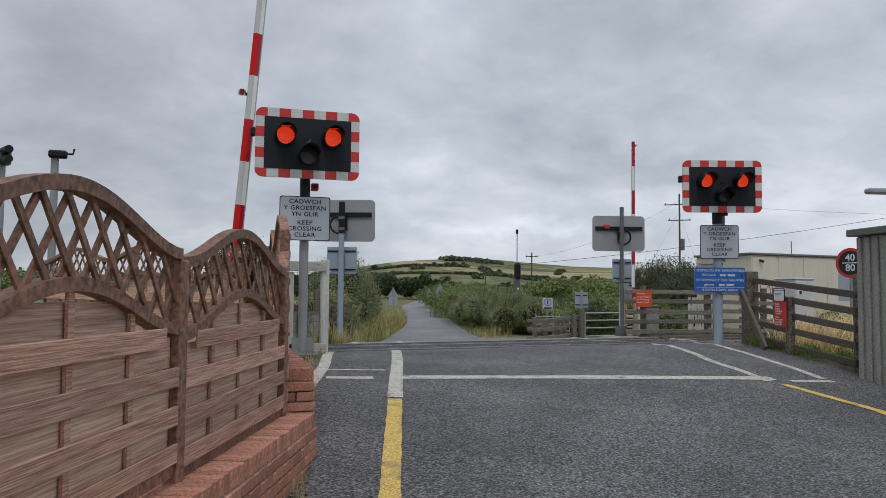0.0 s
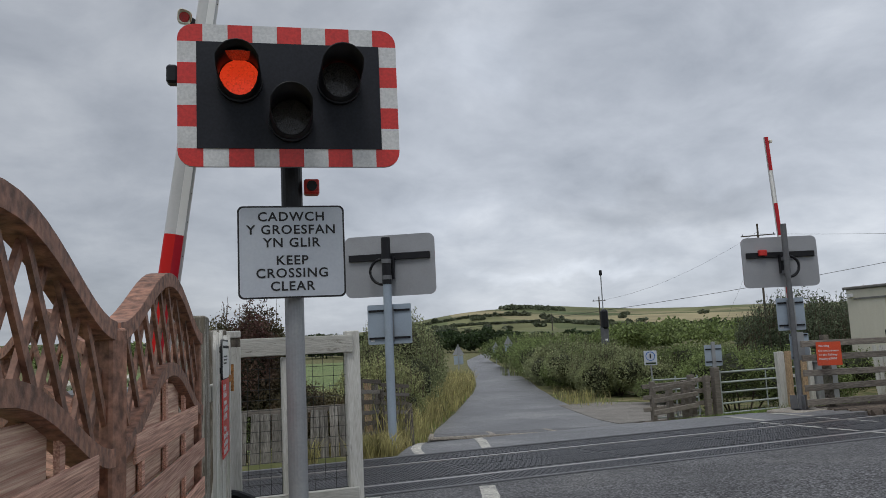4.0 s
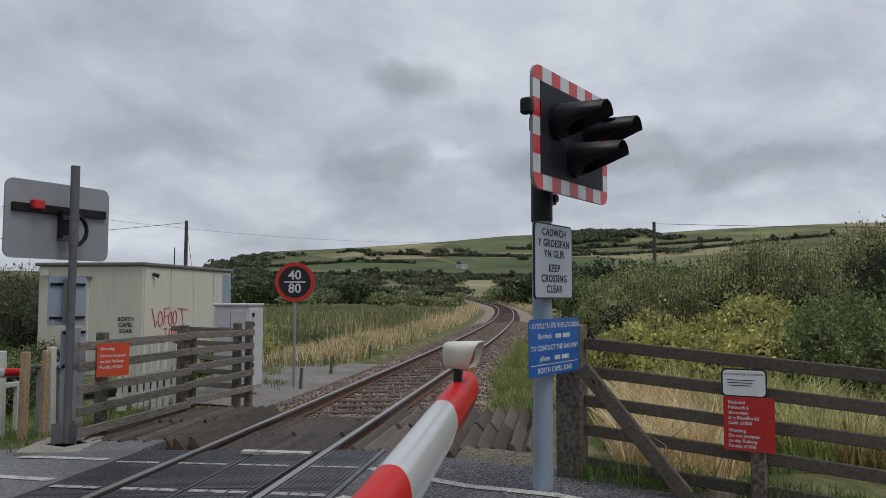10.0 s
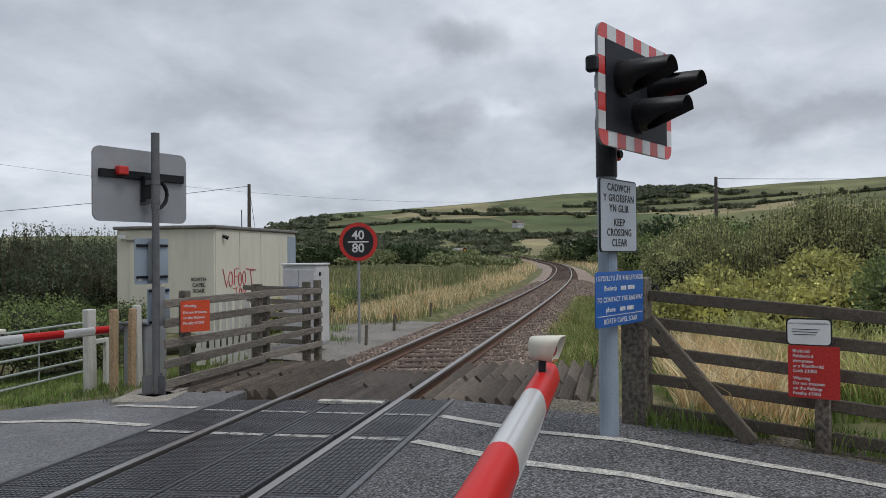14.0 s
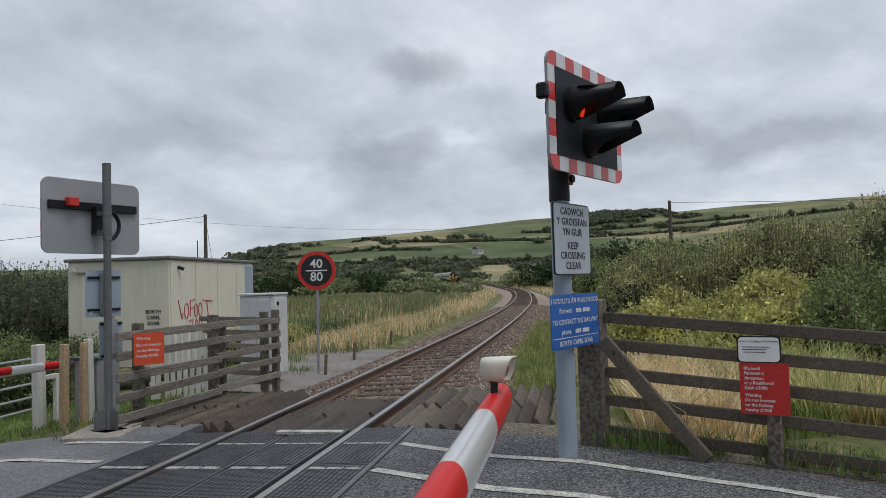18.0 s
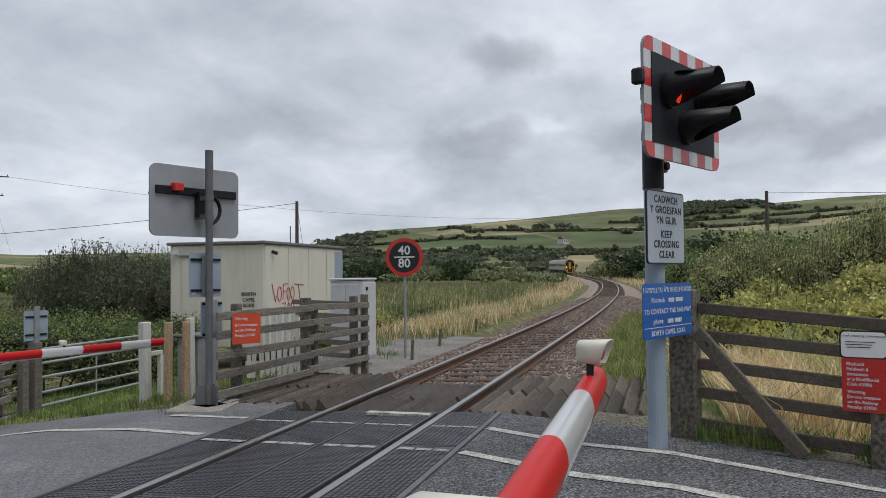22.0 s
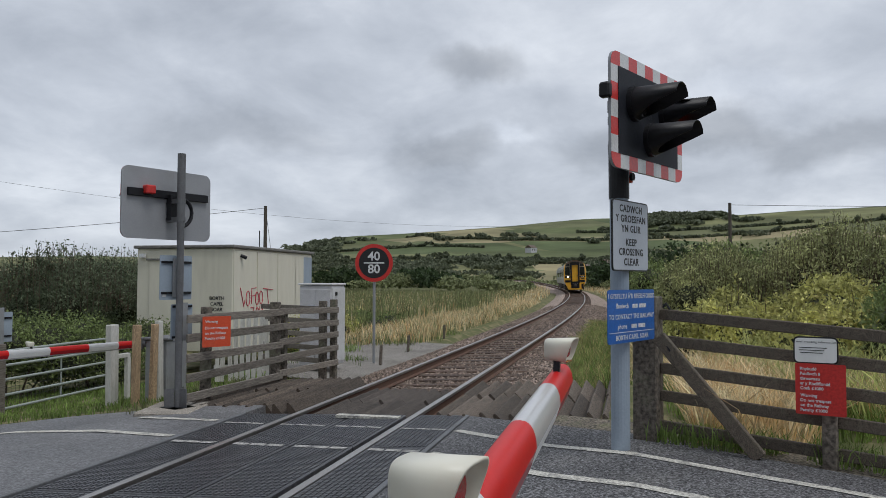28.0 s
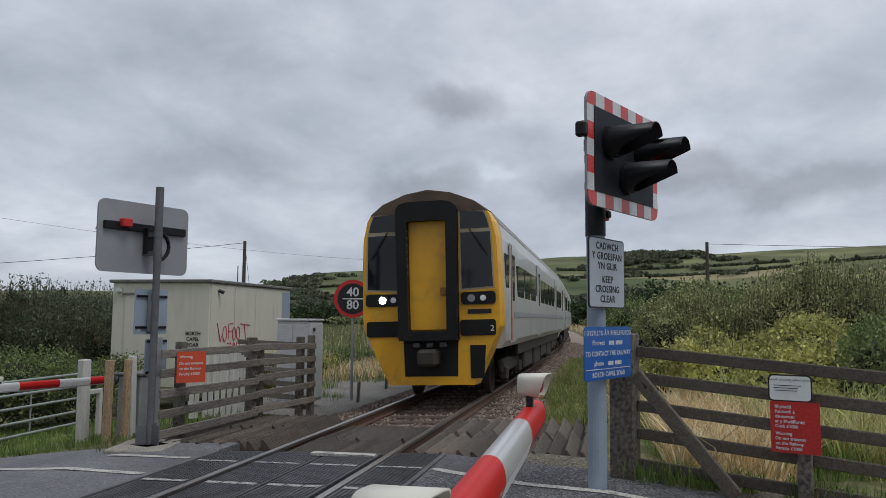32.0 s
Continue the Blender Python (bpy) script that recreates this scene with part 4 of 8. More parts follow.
def signal(place, rz, ground, board_z, pole_r, pole_top, pole_mat, label, facing, group="road signals"):
    """A road signal on its post: the backing board with three hooded lamps, facing -y of its own."""
    x, y = place
    t = thing("crossing_signal", pose(x, y, ground, 0, 0, rz), label, "crossing signal", group)
    part("post", cyl(B(), (0, 0, -0.25), (0, 0, pole_top - ground), pole_r, seg=20), pole_mat, t, smooth=False)
    if pole_mat is not blue_grey:
        part("base_plate", box(B(), (0, 0, 0.015), (0.34, 0.34, 0.03), bevel=0.006), dark_steel, t)
    for k in range(3 if pole_mat is not blue_grey else 0):
        a = radians(90 + 120 * k)
        part("gusset", box(B(), (0.11 * math.cos(a), 0.11 * math.sin(a), 0.14), (0.12, 0.012, 0.26), Matrix.Rotation(a, 3, 'Z')), pole_mat, t)
    zc = board_z - ground
    by = -0.285 if x < 0 or x > 9 else -pole_r - 0.20
    bm = prism(B(), [(px, pz + zc) for px, pz in rounded(BW, BH, BR)], by, by + 0.022)
    board = part("backing_board", bm, board_back, t, "grey metal back of the board")
    part("black_panel", box(B(), (0, by - 0.006, zc), (BW - 0.23, 0.008, BH - 0.23)), board_black, board)
    for sx, sz, w, h, red in stripe_meshes():
        corner = abs(sx) > BW / 2 - 0.1 and abs(sz) > BH / 2 - 0.08
        if corner:
            o = [(px, pz) for px, pz in rounded(BW, BH, BR) if px * sx > 0 and pz * sz > 0]
            ix, iz = (BW / 2 - w) * (1 if sx > 0 else -1), (BH / 2 - h) * (1 if sz > 0 else -1)
            q = sorted(o, key=lambda p: math.atan2((p[1] - iz) * (1 if sz > 0 else -1), (p[0] - ix) * (1 if sx > 0 else -1)))
            ring = [(q[0][0], iz)] + q + [(ix, q[-1][1]), (ix, iz)]
            bm = prism(B(), [(px, pz + zc) for px, pz in ring], by - 0.004, by - 0.0005)
        else:
            bm = box(B(), (sx, by - 0.002, sz + zc), (w, 0.004, h))
        part("stripe", bm, red_film if red else white_film, board)
    for lx, lz, red in LAMPS:
        lamp = part("lamp", cyl(B(), (lx, by + 0.02, zc + lz), (lx, by - 0.05, zc + lz), 0.142, seg=24), black, board)
        part("hood", HOOD, black, lamp, m=pose(lx, by - 0.045, zc + lz, 3, 0, 0))
        if red:
            disc = cyl(B(), (0, 0.008, 0), (0, -0.008, 0), 0.122, seg=24)
            me = mesh_of(disc, "lens", lens_dark)
            me.materials.append(lens_lit)
            for f in me.polygons:
                if f.normal.y < -0.5:
                    f.material_index = 1
            lens = part("lens", me, lens_lit, lamp, "round red signal lens", m=pose(lx, by - 0.062, zc + lz))
            if facing == "near":
                # made-up part: a disc that hides the steadily lit lens between flashes
                shutter = part("shutter", cyl(B(), (0, 0.003, -0.118), (0, -0.003, -0.118), 0.121, seg=24), lens_dark, lamp, "added dark disc that covers the lit lens between flashes", m=pose(lx, by - 0.076, zc + lz + 0.118))
                flash.append((shutter, lx > 0))
        else:
            part("lens", cyl(B(), (lx, by - 0.05, zc + lz), (lx, by - 0.058, zc + lz), 0.122, seg=24), lens_dark, lamp, "unlit amber lens")
    # bracket, junction box and cable at the back
    part("bracket", box(B(), (0, by + 0.045, zc + (0.13 if facing == "far" else 0.02)), (1.24, 0.045, 0.1), bevel=0.005), black, t)
    part("bracket", box(B(), (-0.02, by + 0.09, zc - 0.04), (0.13, 0.09, 0.34), bevel=0.005), black, t)
    for dz in (0.04, -0.2):
        part("arm", box(B(), (0, by / 2 - 0.02, zc + dz), (0.07, -by - 0.02, 0.06)), dark_steel, t)
        part("band", cyl(B(), (0, 0, zc + dz - 0.03), (0, 0, zc + dz + 0.03), pole_r + 0.012, seg=20), dark_steel, t)
    if facing == "near":
        part("sounder", box(B(), (0.13, 0.0, 2.32), (0.10, 0.10, 0.10), bevel=0.01), sign_red, t, "small red warning sounder")
        part("sounder_cap", cyl(B(), (0.13, -0.05, 2.32), (0.13, -0.075, 2.32), 0.034, seg=12), black, t)
        part("sleeve", cyl(B(), (0, 0, 2.12), (0, 0, 2.62), pole_r + 0.008, seg=20), black, t, "black sleeve round the post")
    if facing == "near" and x > 3:
        part("side_pipe", cyl(B(), (0.125, 0.05, 1.45), (0.125, 0.05, 2.9), 0.027, seg=12), steel, t)
        part("clamp", box(B(), (0.1, 0.05, 2.42), (0.16, 0.09, 0.07), bevel=0.008), dark_steel, t)
    if facing == "near":
        part("edge_speaker", box(B(), (-BW / 2 - 0.03, by + 0.03, zc + 0.13), (0.07, 0.09, 0.12), bevel=0.015), black, t)
    elif x > 5:
        part("sounder", box(B(), (0.34, by + 0.09, zc + 0.17), (0.14, 0.1, 0.11), bevel=0.012), sign_red, t, "small red warning sounder")
    r, turn = 0.19, (-1 if facing == "far" and x < 5 else 1)
    loop = [(-0.05 * turn, by + 0.08, zc + 0.09)] + [(turn * (-0.08 - r * math.sin(a)), by + 0.16, zc - 0.1 + r * math.cos(a)) for a in [math.pi * k / 10 for k in range(11)]]
    part("cable", tube(B(), loop, 0.026 if x > 5 else 0.021), black, t)
    if facing == "far":
        part("pole_cap", cyl(B(), (0, 0, zc - 0.3), (0, 0, pole_top - ground + 0.02), pole_r + 0.006, seg=20), black if x < 5 else pole_mat, t)
    return t


def text_sign(name, m, w, h, plate, border, label, lines, material, bold=0.0, group="", category="sign"):
    t = thing(name, m, label, category, group)
    part("plate", prism(B(), rounded(w, h, 0.03), -0.004, 0.004), plate, t)
    if border:
        part("rim", prism(B(), rounded(w + 0.022, h + 0.022, 0.036), -0.002, 0.010), border, t)
    part("clip", box(B(), (0, 0.016, h * 0.28), (w * 0.8, 0.014, 0.035)), black, t)
    part("clip", box(B(), (0, 0.016, -h * 0.28), (w * 0.8, 0.014, 0.035)), black, t)
    write_lines(t, lines, -0.0055, material, bold)
    return t


KEEP_SIZE = 0.083
KEEP = [("CADWCH", 0.0, 0.225, KEEP_SIZE), ("Y GROESFAN", 0.0, 0.140, KEEP_SIZE), ("YN GLIR", 0.0, 0.056, KEEP_SIZE), ("KEEP", 0.0, -0.058, KEEP_SIZE), ("CROSSING", 0.0, -0.140, KEEP_SIZE), ("CLEAR", 0.0, -0.224, KEEP_SIZE)]


def keep_clear(m, label):
    return text_sign("keep_clear_sign", m, 0.655, 0.575, sign_white, ink, label, KEEP, ink, 0.0015, "keep clear signs")


# near left
signal((-0.492, -3.29), -8, 0.14, 2.995, 0.062, 3.1, steel, "red and white bordered crossing signal on a grey steel post", "near")
keep_clear(pose(-0.52, -3.42, 2.014, 0, 0, -8), "white bilingual sign with black lettering on the signal post")
# near right
signal((7.05, -3.10), -25.8, 0.17, 2.93, 0.08, 3.0, blue_grey, "red and white bordered crossing signal on a blue-grey post", "near")
keep_clear(pose(7.005, -3.195, 1.965, 0, 0, -25.8), "white bilingual sign with black lettering above a blue sign")
blue = text_sign("railway_contact_sign", pose(7.0, -3.2, 1.29, 0, 0, -25.5), 0.89, 0.44, sign_blue, None, "blue railway contact sign with white lettering", [
    ("I GYSYLLTU Â'R RHEILFFORDD", 0, 0.165, 0.056), ("ffoniwch", -0.19, 0.085, 0.058), ("TO CONTACT THE RAILWAY", 0, -0.005, 0.056), ("phone", -0.19, -0.085, 0.058),
    ("BORTH CAPEL SOAR", 0, -0.178, 0.058)], white_ink, 0.001)
bars(blue, [(0.05, 0.083, 0.10, 0.034), (0.20, 0.083, 0.13, 0.034), (0.03, -0.087, 0.10, 0.034), (0.18, -0.087, 0.13, 0.034), (0, -0.132, 0.85, 0.006)], -0.0055, white_ink)
# far ones, seen from behind
signal((1.78, 2.52), 152, -0.07, 2.58, 0.062, 2.95, blue_grey, "crossing signal seen from its grey back on a slim post", "far")
signal((9.22, 2.50), 160, -0.08, 2.58, 0.046, 3.22, dark_steel, "crossing signal seen from its grey back on a dark post", "far")
for p, rz in (((1.82, 2.60, 1.70), 150), ((9.30, 2.61, 1.62), 160), ((9.40, 2.58, 1.04), 160)):
    s = thing("sign_back", pose(*p, 0, 0, rz), "blue-grey back of a sign plate on two rails", "sign", "sign backs")
    w_ = 0.66 if p[0] < 5 else (0.5 if p[2] > 1.5 else 0.34)
    part("plate", prism(B(), rounded(w_, 0.58 if p[2] > 1.5 else 0.46, 0.02), -0.004, 0.004), blue_grey, s)
    for z in (0.2, -0.2):
        part("rail", box(B(), (0, 0.014, z), (w_ - 0.04, 0.018, 0.03)), black, s)
    part("clip", box(B(), (0, 0.03, 0.0), (0.14, 0.02, 0.5)), steel, s)
    part("sticker", box(B(), (w_ / 2 - 0.07, 0.0055, -0.23), (0.06, 0.002, 0.04)), white_ink, s)

# ---- barriers ----


def barrier(name, pivot, heading, length, bands, lamps, label, roll=0.0, lean=0.0, thick=1.0):
    """A boom on its pivot, level along its own x, with the counterweight side behind."""
    m = thing(name + "_machine", pose(pivot[0], pivot[1], road_z(pivot[1]), 0, 0, heading), "grey barrier machine cabinet beside the road", "barrier machine", "barrier machines")
    h = pivot[2] - road_z(pivot[1])
    part("cabinet", box(B(), (-0.25, 0.28, h * 0.5), (0.55, 0.4, h + 0.1), bevel=0.02), steel, m)
    part("lid", box(B(), (-0.25, 0.28, h + 0.07), (0.6, 0.45, 0.05), bevel=0.015), dark_steel, m)
    part("shaft", cyl(B(), (0, 0.1, h), (0, -0.02, h), 0.06, seg=14), dark_steel, m)
    upright = Matrix.Rotation(radians(roll), 4, 'X')
    t = thing(name, pose(*pivot, -roll, 0, heading), label, "barrier", "barriers")
    hub = part("hub", box(B(), (0.05, 0, 0), (0.12, 0.1, 0.2), bevel=0.02), dark_steel, t)
    edge = 0.2
    for k, (a, b, red) in enumerate(bands):
        f = 1 - 0.12 * (a + b) / 2 / length
        hgt, wid = 0.150 * f * thick, 0.104 * f * thick
        # a round back over flat sides that lean in towards the foot
        arc = [(math.copysign(abs(math.cos(math.pi * j / 14)) ** 0.8, math.cos(math.pi * j / 14)), -0.18 + 1.13 * math.sin(math.pi * j / 14) ** 0.9) for j in range(15)]
        walls = (arc, [(-1, -0.18), (-0.62, -1)], [(-0.62, -1), (0.62, -1)], [(0.62, -1), (1, -0.18)])
        bm = B()
        f1, f2 = 1 - 0.12 * a / length, 1 - 0.12 * b / length
        ends = ([], [])
        for k_, face_line in enumerate(walls):
            r0 = [bm.verts.new((a, wid / 2 * y * f1 / f, hgt / 2 * z * f1 / f)) for y, z in face_line]
            r1 = [bm.verts.new((b, wid / 2 * y * f2 / f, hgt / 2 * z * f2 / f)) for y, z in face_line]
            for j in range(len(face_line) - 1):
                fc = bm.faces.new((r0[j], r0[j + 1], r1[j + 1], r1[j]))
                fc.smooth = k_ == 0
                fc.material_index = 0 if k_ == 0 else 1
        for xx, ff_ in ((a, f1), (b, f2)):
            ring_ = [bm.verts.new((xx, wid / 2 * y * ff_ / f, hgt / 2 * z * ff_ / f)) for y, z in arc + [(-0.62, -1), (0.62, -1)]]
            bm.faces.new(ring_ if xx == a else ring_[::-1])
        bmesh.ops.recalc_face_normals(bm, faces=bm.faces[:])
        sec = part("boom_section", bm, arm_red if red else arm_white, t, "red reflective boom section" if red else "white boom section", m=upright)
        sec.data.materials.append(sheet_red if red else sheet_white)
        sk = box(B(), ((a + b) / 2, 0, -hgt / 2 - 0.008 * thick), (b - a, 0.016, 0.03 * thick))
        part("skirt", sk, arm_white, t, m=upright)
        for r in range(3):
            part("rivet", cyl(B(), (a + (r + 0.5) * (b - a) / 3, -0.0095, -hgt / 2 - 0.012), (a + (r + 0.5) * (b - a) / 3, 0.0095, -hgt / 2 - 0.012), 0.004, seg=6), black, t, m=upright)
    for lx, sc, rise in lamps:
        f = 1 - 0.12 * lx / length
        z0 = 0.142 * f * thick / 2
        part("lamp_bracket", prism(B(), [(-0.05 * sc + lx, z0 - 0.03), (0.02 * sc + lx, z0 - 0.02), (0.075 * sc + lx, z0 + 0.085 * sc), (-0.015 * sc + lx, z0 + 0.085 * sc)], -0.025 * sc, 0.025 * sc), black, t, m=upright)
        # a cream lamp box lying across the boom, its hood cut obliquely over a red lens on the road side
        zc, xc = z0 + rise * sc, lx + 0.03 * sc
        bm, seg, ra = B(), 28, []
        for yy, w, h, slant, dz in ((0.112, 0.07, 0.07, 0, 0), (0.106, 0.086, 0.086, 0, 0), (0.0, 0.092, 0.092, 0, 0), (-0.098, 0.1, 0.1, 0.035, 0), (-0.099, 0.09, 0.09, 0.035, 0), (-0.05, 0.076, 0.076, 0.01, 0)):
            ring = []
            for j in range(seg):
                ang = math.tau * (j + 0.5) / seg
                c, s = math.cos(ang), math.sin(ang)
                c, s = math.copysign(abs(c) ** 0.55, c), math.copysign(abs(s) ** 0.55, s)
                ring.append(bm.verts.new((w * c * sc * (1 - 0.12 * (s < 0) * -s), (yy - slant * s) * sc, (h * s + dz) * sc)))
            ra.append(ring)
        for p, q in zip(ra, ra[1:]):
            for j in range(seg):
                i = (j + 1) % seg
                bm.faces.new((p[j], p[i], q[i], q[j]))
        bm.faces.new(ra[0][::-1])
        bm.faces.new(ra[-1])
        bmesh.ops.recalc_face_normals(bm, faces=bm.faces[:])
        lamp = part("lamp", bm, lamp_cream, t, "cream weathered boom lamp with rust streaks", m=upright @ pose(xc, -0.012, zc, 0, 0, lean), smooth=True)
        part("lens", cyl(B(), (0, -0.045 * sc, 0.004), (0, -0.066 * sc, 0.004), 0.078 * sc, 0.06 * sc, seg=24), lens_red, lamp, "dull red lens")
        part("rust_patch", box(B(), (0, -0.045 * sc, -0.088 * sc), (0.11 * sc, 0.07 * sc, 0.012 * sc), bevel=0.003), rust, lamp)
    return t


near_boom = barrier("near_barrier", (-1.385, -2.87, 1.085), -0.64, 4.7,
                    [(0.3, 1.13, True), (1.13, 1.74, False), (1.74, 2.34, True), (2.34, 2.97, False), (2.97, 3.58, True), (3.58, 4.2, False), (4.2, 4.7, True)],
                    [(2.69, 0.50, 0.15), (4.5, 0.46, 0.165)], "white and red striped road barrier boom with cream lamps", 1.6, -14, 0.9)
far_boom = barrier("far_barrier", (10.95, 4.25, 0.60), 180, 4.8,
                   [(0.1, 0.6, True), (0.6, 1.25, False), (1.25, 2.0, True), (2.0, 2.7, False), (2.7, 3.38, True), (3.38, 4.08, False), (4.08, 4.8, True)],
                   [(2.3, 0.36, 0.15), (4.7, 0.36, 0.15)], "slim white and red striped barrier boom beyond the railway", 0.0, 0, 0.74)


# ---- timber fence on its brick wall ----
def top_curve(u, low, high):
    return low + (high - low) * (0.5 - 0.5 * math.cos(math.tau * u)) ** 0.9


def rise_curve(u, low, high):
    return low + (high - low) * math.sin(math.pi * u / 2) ** 2


def fence_panel(a, b, z0, low, high, label, shape=top_curve):
    """A woven garden panel with a lattice top under an arched rail, from a to b on the plan."""
    a, b = Vector((*a, 0)), Vector((*b, 0))
    W = (b - a).length
    rz = math.degrees(math.atan2(b.y - a.y, b.x - a.x))
    t = thing("garden_fence", pose(a.x, a.y, z0, 0, 0, rz), label, "garden fence", "garden fence bays")
    for x in (0.02, W - 0.02):
        part("frame_upright", box(B(), (x, 0, low / 2), (0.045, 0.05, low), bevel=0.006), timber_trim, t)
    part("bottom_rail", box(B(), (W / 2, 0, 0.03), (W - 0.08, 0.045, 0.06), bevel=0.006), timber_trim, t)
    drop = 0.345
    lo2, hi2 = low - drop, high - drop
    n = 22
    for l, h, w in ((low, high, 0.052), (lo2, hi2, 0.05)):
        bm = B()
        up = [(0.02 + (W - 0.04) * k / n, shape(k / n, l, h)) for k in range(n + 1)]
        prism(bm, [(x, z + w / 2) for x, z in up] + [(x, z - w / 2) for x, z in up[::-1]], -0.035, 0.035)
        part("arched_rail", bm, timber_trim, t)
    # woven boards: every second row stands in front of the uprights
    rows = 9
    step = (hi2 - 0.06) / 9.0
    for k in range(rows):
        z = 0.06 + (k + 0.5) * step
        xs = [W * i / 40 for i in range(1, 40) if shape(i / 40, lo2, hi2) > z + step * 0.62]
        if len(xs) < 3:
            continue
        front = k % 2 == 0
        bm = box(B(), ((xs[0] + xs[-1]) / 2, -0.032 if front else 0.014, z), (xs[-1] - xs[0] + W / 20, 0.012, step * (0.98 if front else 1.6)), bevel=0.003)
        part("board", bm, timber_red if front else timber_back, t, m=pose(0, 0, 0, 0, random.uniform(-0.35, 0.35), 0))
    for k in range(1, 4):
        x = W * k / 4
        h = shape(k / 4, lo2, hi2)
        part("slat", box(B(), (x, -0.006, h / 2), (0.04, 0.014, h)), timber_red, t)
    # lattice
    for sgn in (1, -1):
        c = -3.0
        while c < 5:
            inside = []
            for i in range(121):
                x = 0.03 + (W - 0.06) * i / 120
                z = c + sgn * (x * 1.35)
                u = x / W
                if shape(u, lo2, hi2) < z < shape(u, low, high):
                    inside.append((x, z))
            if len(inside) > 3:
                p, q = inside[0], inside[-1]
                part("lattice_slat", bar(B(), (p[0], 0.006 * sgn, p[1]), (q[0], 0.006 * sgn, q[1]), 0.012, 0.028), timber_trim, t)
            c += 0.225
    return t


FP = [(-6.17, -16.55), (-5.31, -14.88), (-4.45, -13.21), (-3.587, -11.53), (-2.726, -9.858), (-1.865, -8.184)]
for a, b, z0 in zip(FP, FP[1:], (0.22, 0.22, 0.22, 0.20, 0.165)):
    fence_panel(a, b, z0, 1.015, 1.215, "stained timber garden panel with arched lattice top")
fence_panel((-1.855, -8.14), (-1.745, -7.76), 0.165, 1.015, 1.16, "short stained timber bay rising to a post", rise_curve)
FC = [(-1.735, -7.73), (-1.448, -6.0), (-1.145, -4.32)]
for a, b in zip(FC, FC[1:]):
    fence_panel(a, b, 0.455, 1.005, 1.225, "stained timber garden panel with arched lattice top")
for (x, y), z0, z1 in (((-5.31, -14.88), -0.8, 1.22), ((-4.45, -13.21), -0.8, 1.22), ((-3.587, -11.53), -0.7, 1.22), ((-2.726, -9.858), -0.5, 1.19), ((-1.865, -8.184), -0.4, 1.19), ((-1.75, -7.74), -0.3, 1.52), ((-1.448, -6.0), -0.2, 1.47)):
    p = solid("fence_post", box(B(), (0, 0, (z1 - z0) / 2), (0.085 if z1 < 1.5 else 0.05, 0.085 if z1 < 1.5 else 0.06, z1 - z0), bevel=0.008), timber_trim, "square stained timber fence post", "fence post", "garden fence posts")
    p.matrix_basis = pose(x, y, z0, 0, 0, 62)
# a second lattice fence behind, round the garden
for a, b in (((-3.75, -0.7), (-2.9, -2.3)), ((-2.9, -2.3), (-2.06, -3.9)), ((-2.06, -3.9), (-1.55, -4.9))):
    fence_panel(a, b, 0.1, 1.33, 1.5, "older timber lattice panel inside the garden")

BRICK = mesh_of(box(B(), (0, 0, 0), (0.215, 0.1, 0.065), bevel=0.006), "brick", brick_m)


def brick_wall(name, a, b, width, courses, ztop_a, ztop_b, label):
    """A low wall from a to b: a mortar core, courses on its face and a brick-on-edge coping."""
    a, b = Vector((*a, 0)), Vector((*b, 0))
    L_ = (b - a).length
    rz = math.atan2(b.y - a.y, b.x - a.x)
    slope = math.atan2(ztop_b - ztop_a, L_)
    t = thing(name, Matrix.Translation((a.x, a.y, ztop_a)) @ Matrix.Rotation(rz, 4, 'Z') @ Matrix.Rotation(-slope, 4, 'Y'), label, "brick wall", kind="structure")
    h = courses * 0.075
    part("core", box(B(), (L_ / 2, width / 2, -0.085 - (h + 0.3) / 2), (L_ - 0.03, width - 0.02, h + 0.3)), mortar, t)
    n = int(L_ / 0.075)
    cop = mesh_of(box(B(), (0, 0, 0), (0.063, width * 0.98, 0.1), bevel=0.006), "coping_brick", brick_m)
    for k in range(n):
        part("coping_brick", cop, brick_m, t, m=pose((k + 0.5) * 0.075, width / 2, -0.05 + random.uniform(-0.003, 0.003), random.uniform(-1, 1), random.uniform(-1, 1), random.uniform(-1, 1)))
    for c in range(courses):
        z = -0.105 - (c + 0.5) * 0.075 + 0.005
        x = -0.11 * (c % 2)
        while x < L_ - 0.05:
            x0, x1 = max(x, 0), min(x + 0.215, L_)
            if x1 - x0 > 0.06:
                part("brick", BRICK, brick_m, t, m=Matrix.Translation(((x0 + x1) / 2, 0.045 + random.uniform(-0.002, 0.002), z)) @ Matrix.Diagonal(((x1 - x0) / 0.215, 1, 1, 1)))
            x += 0.225
    return t


# faces look towards the road, so each runs from far to near
brick_wall("brick_wall_low", (-4.16, -13.0), (-1.578, -8.121), 0.42, 8, 0.165, 0.175, "low red brick wall with a brick-on-edge coping")
high = brick_wall("brick_wall_high", (-1.523, -7.82), (-1.044, -4.449), 0.28, 7, 0.46, 0.455, "red brick wall with a brick-on-edge coping")
for c in range(7):
    for k in range(1 + c % 2):
        w = 0.26 if c % 2 == 0 else 0.125
        part("brick", BRICK, brick_m, high, m=pose(-0.02, 0.14 if c % 2 == 0 else 0.073 + 0.135 * k, -0.105 - (c + 0.5) * 0.075 + 0.005, 0, 0, 90) @ Matrix.Diagonal((w / 0.215, 0.5, 1, 1)))

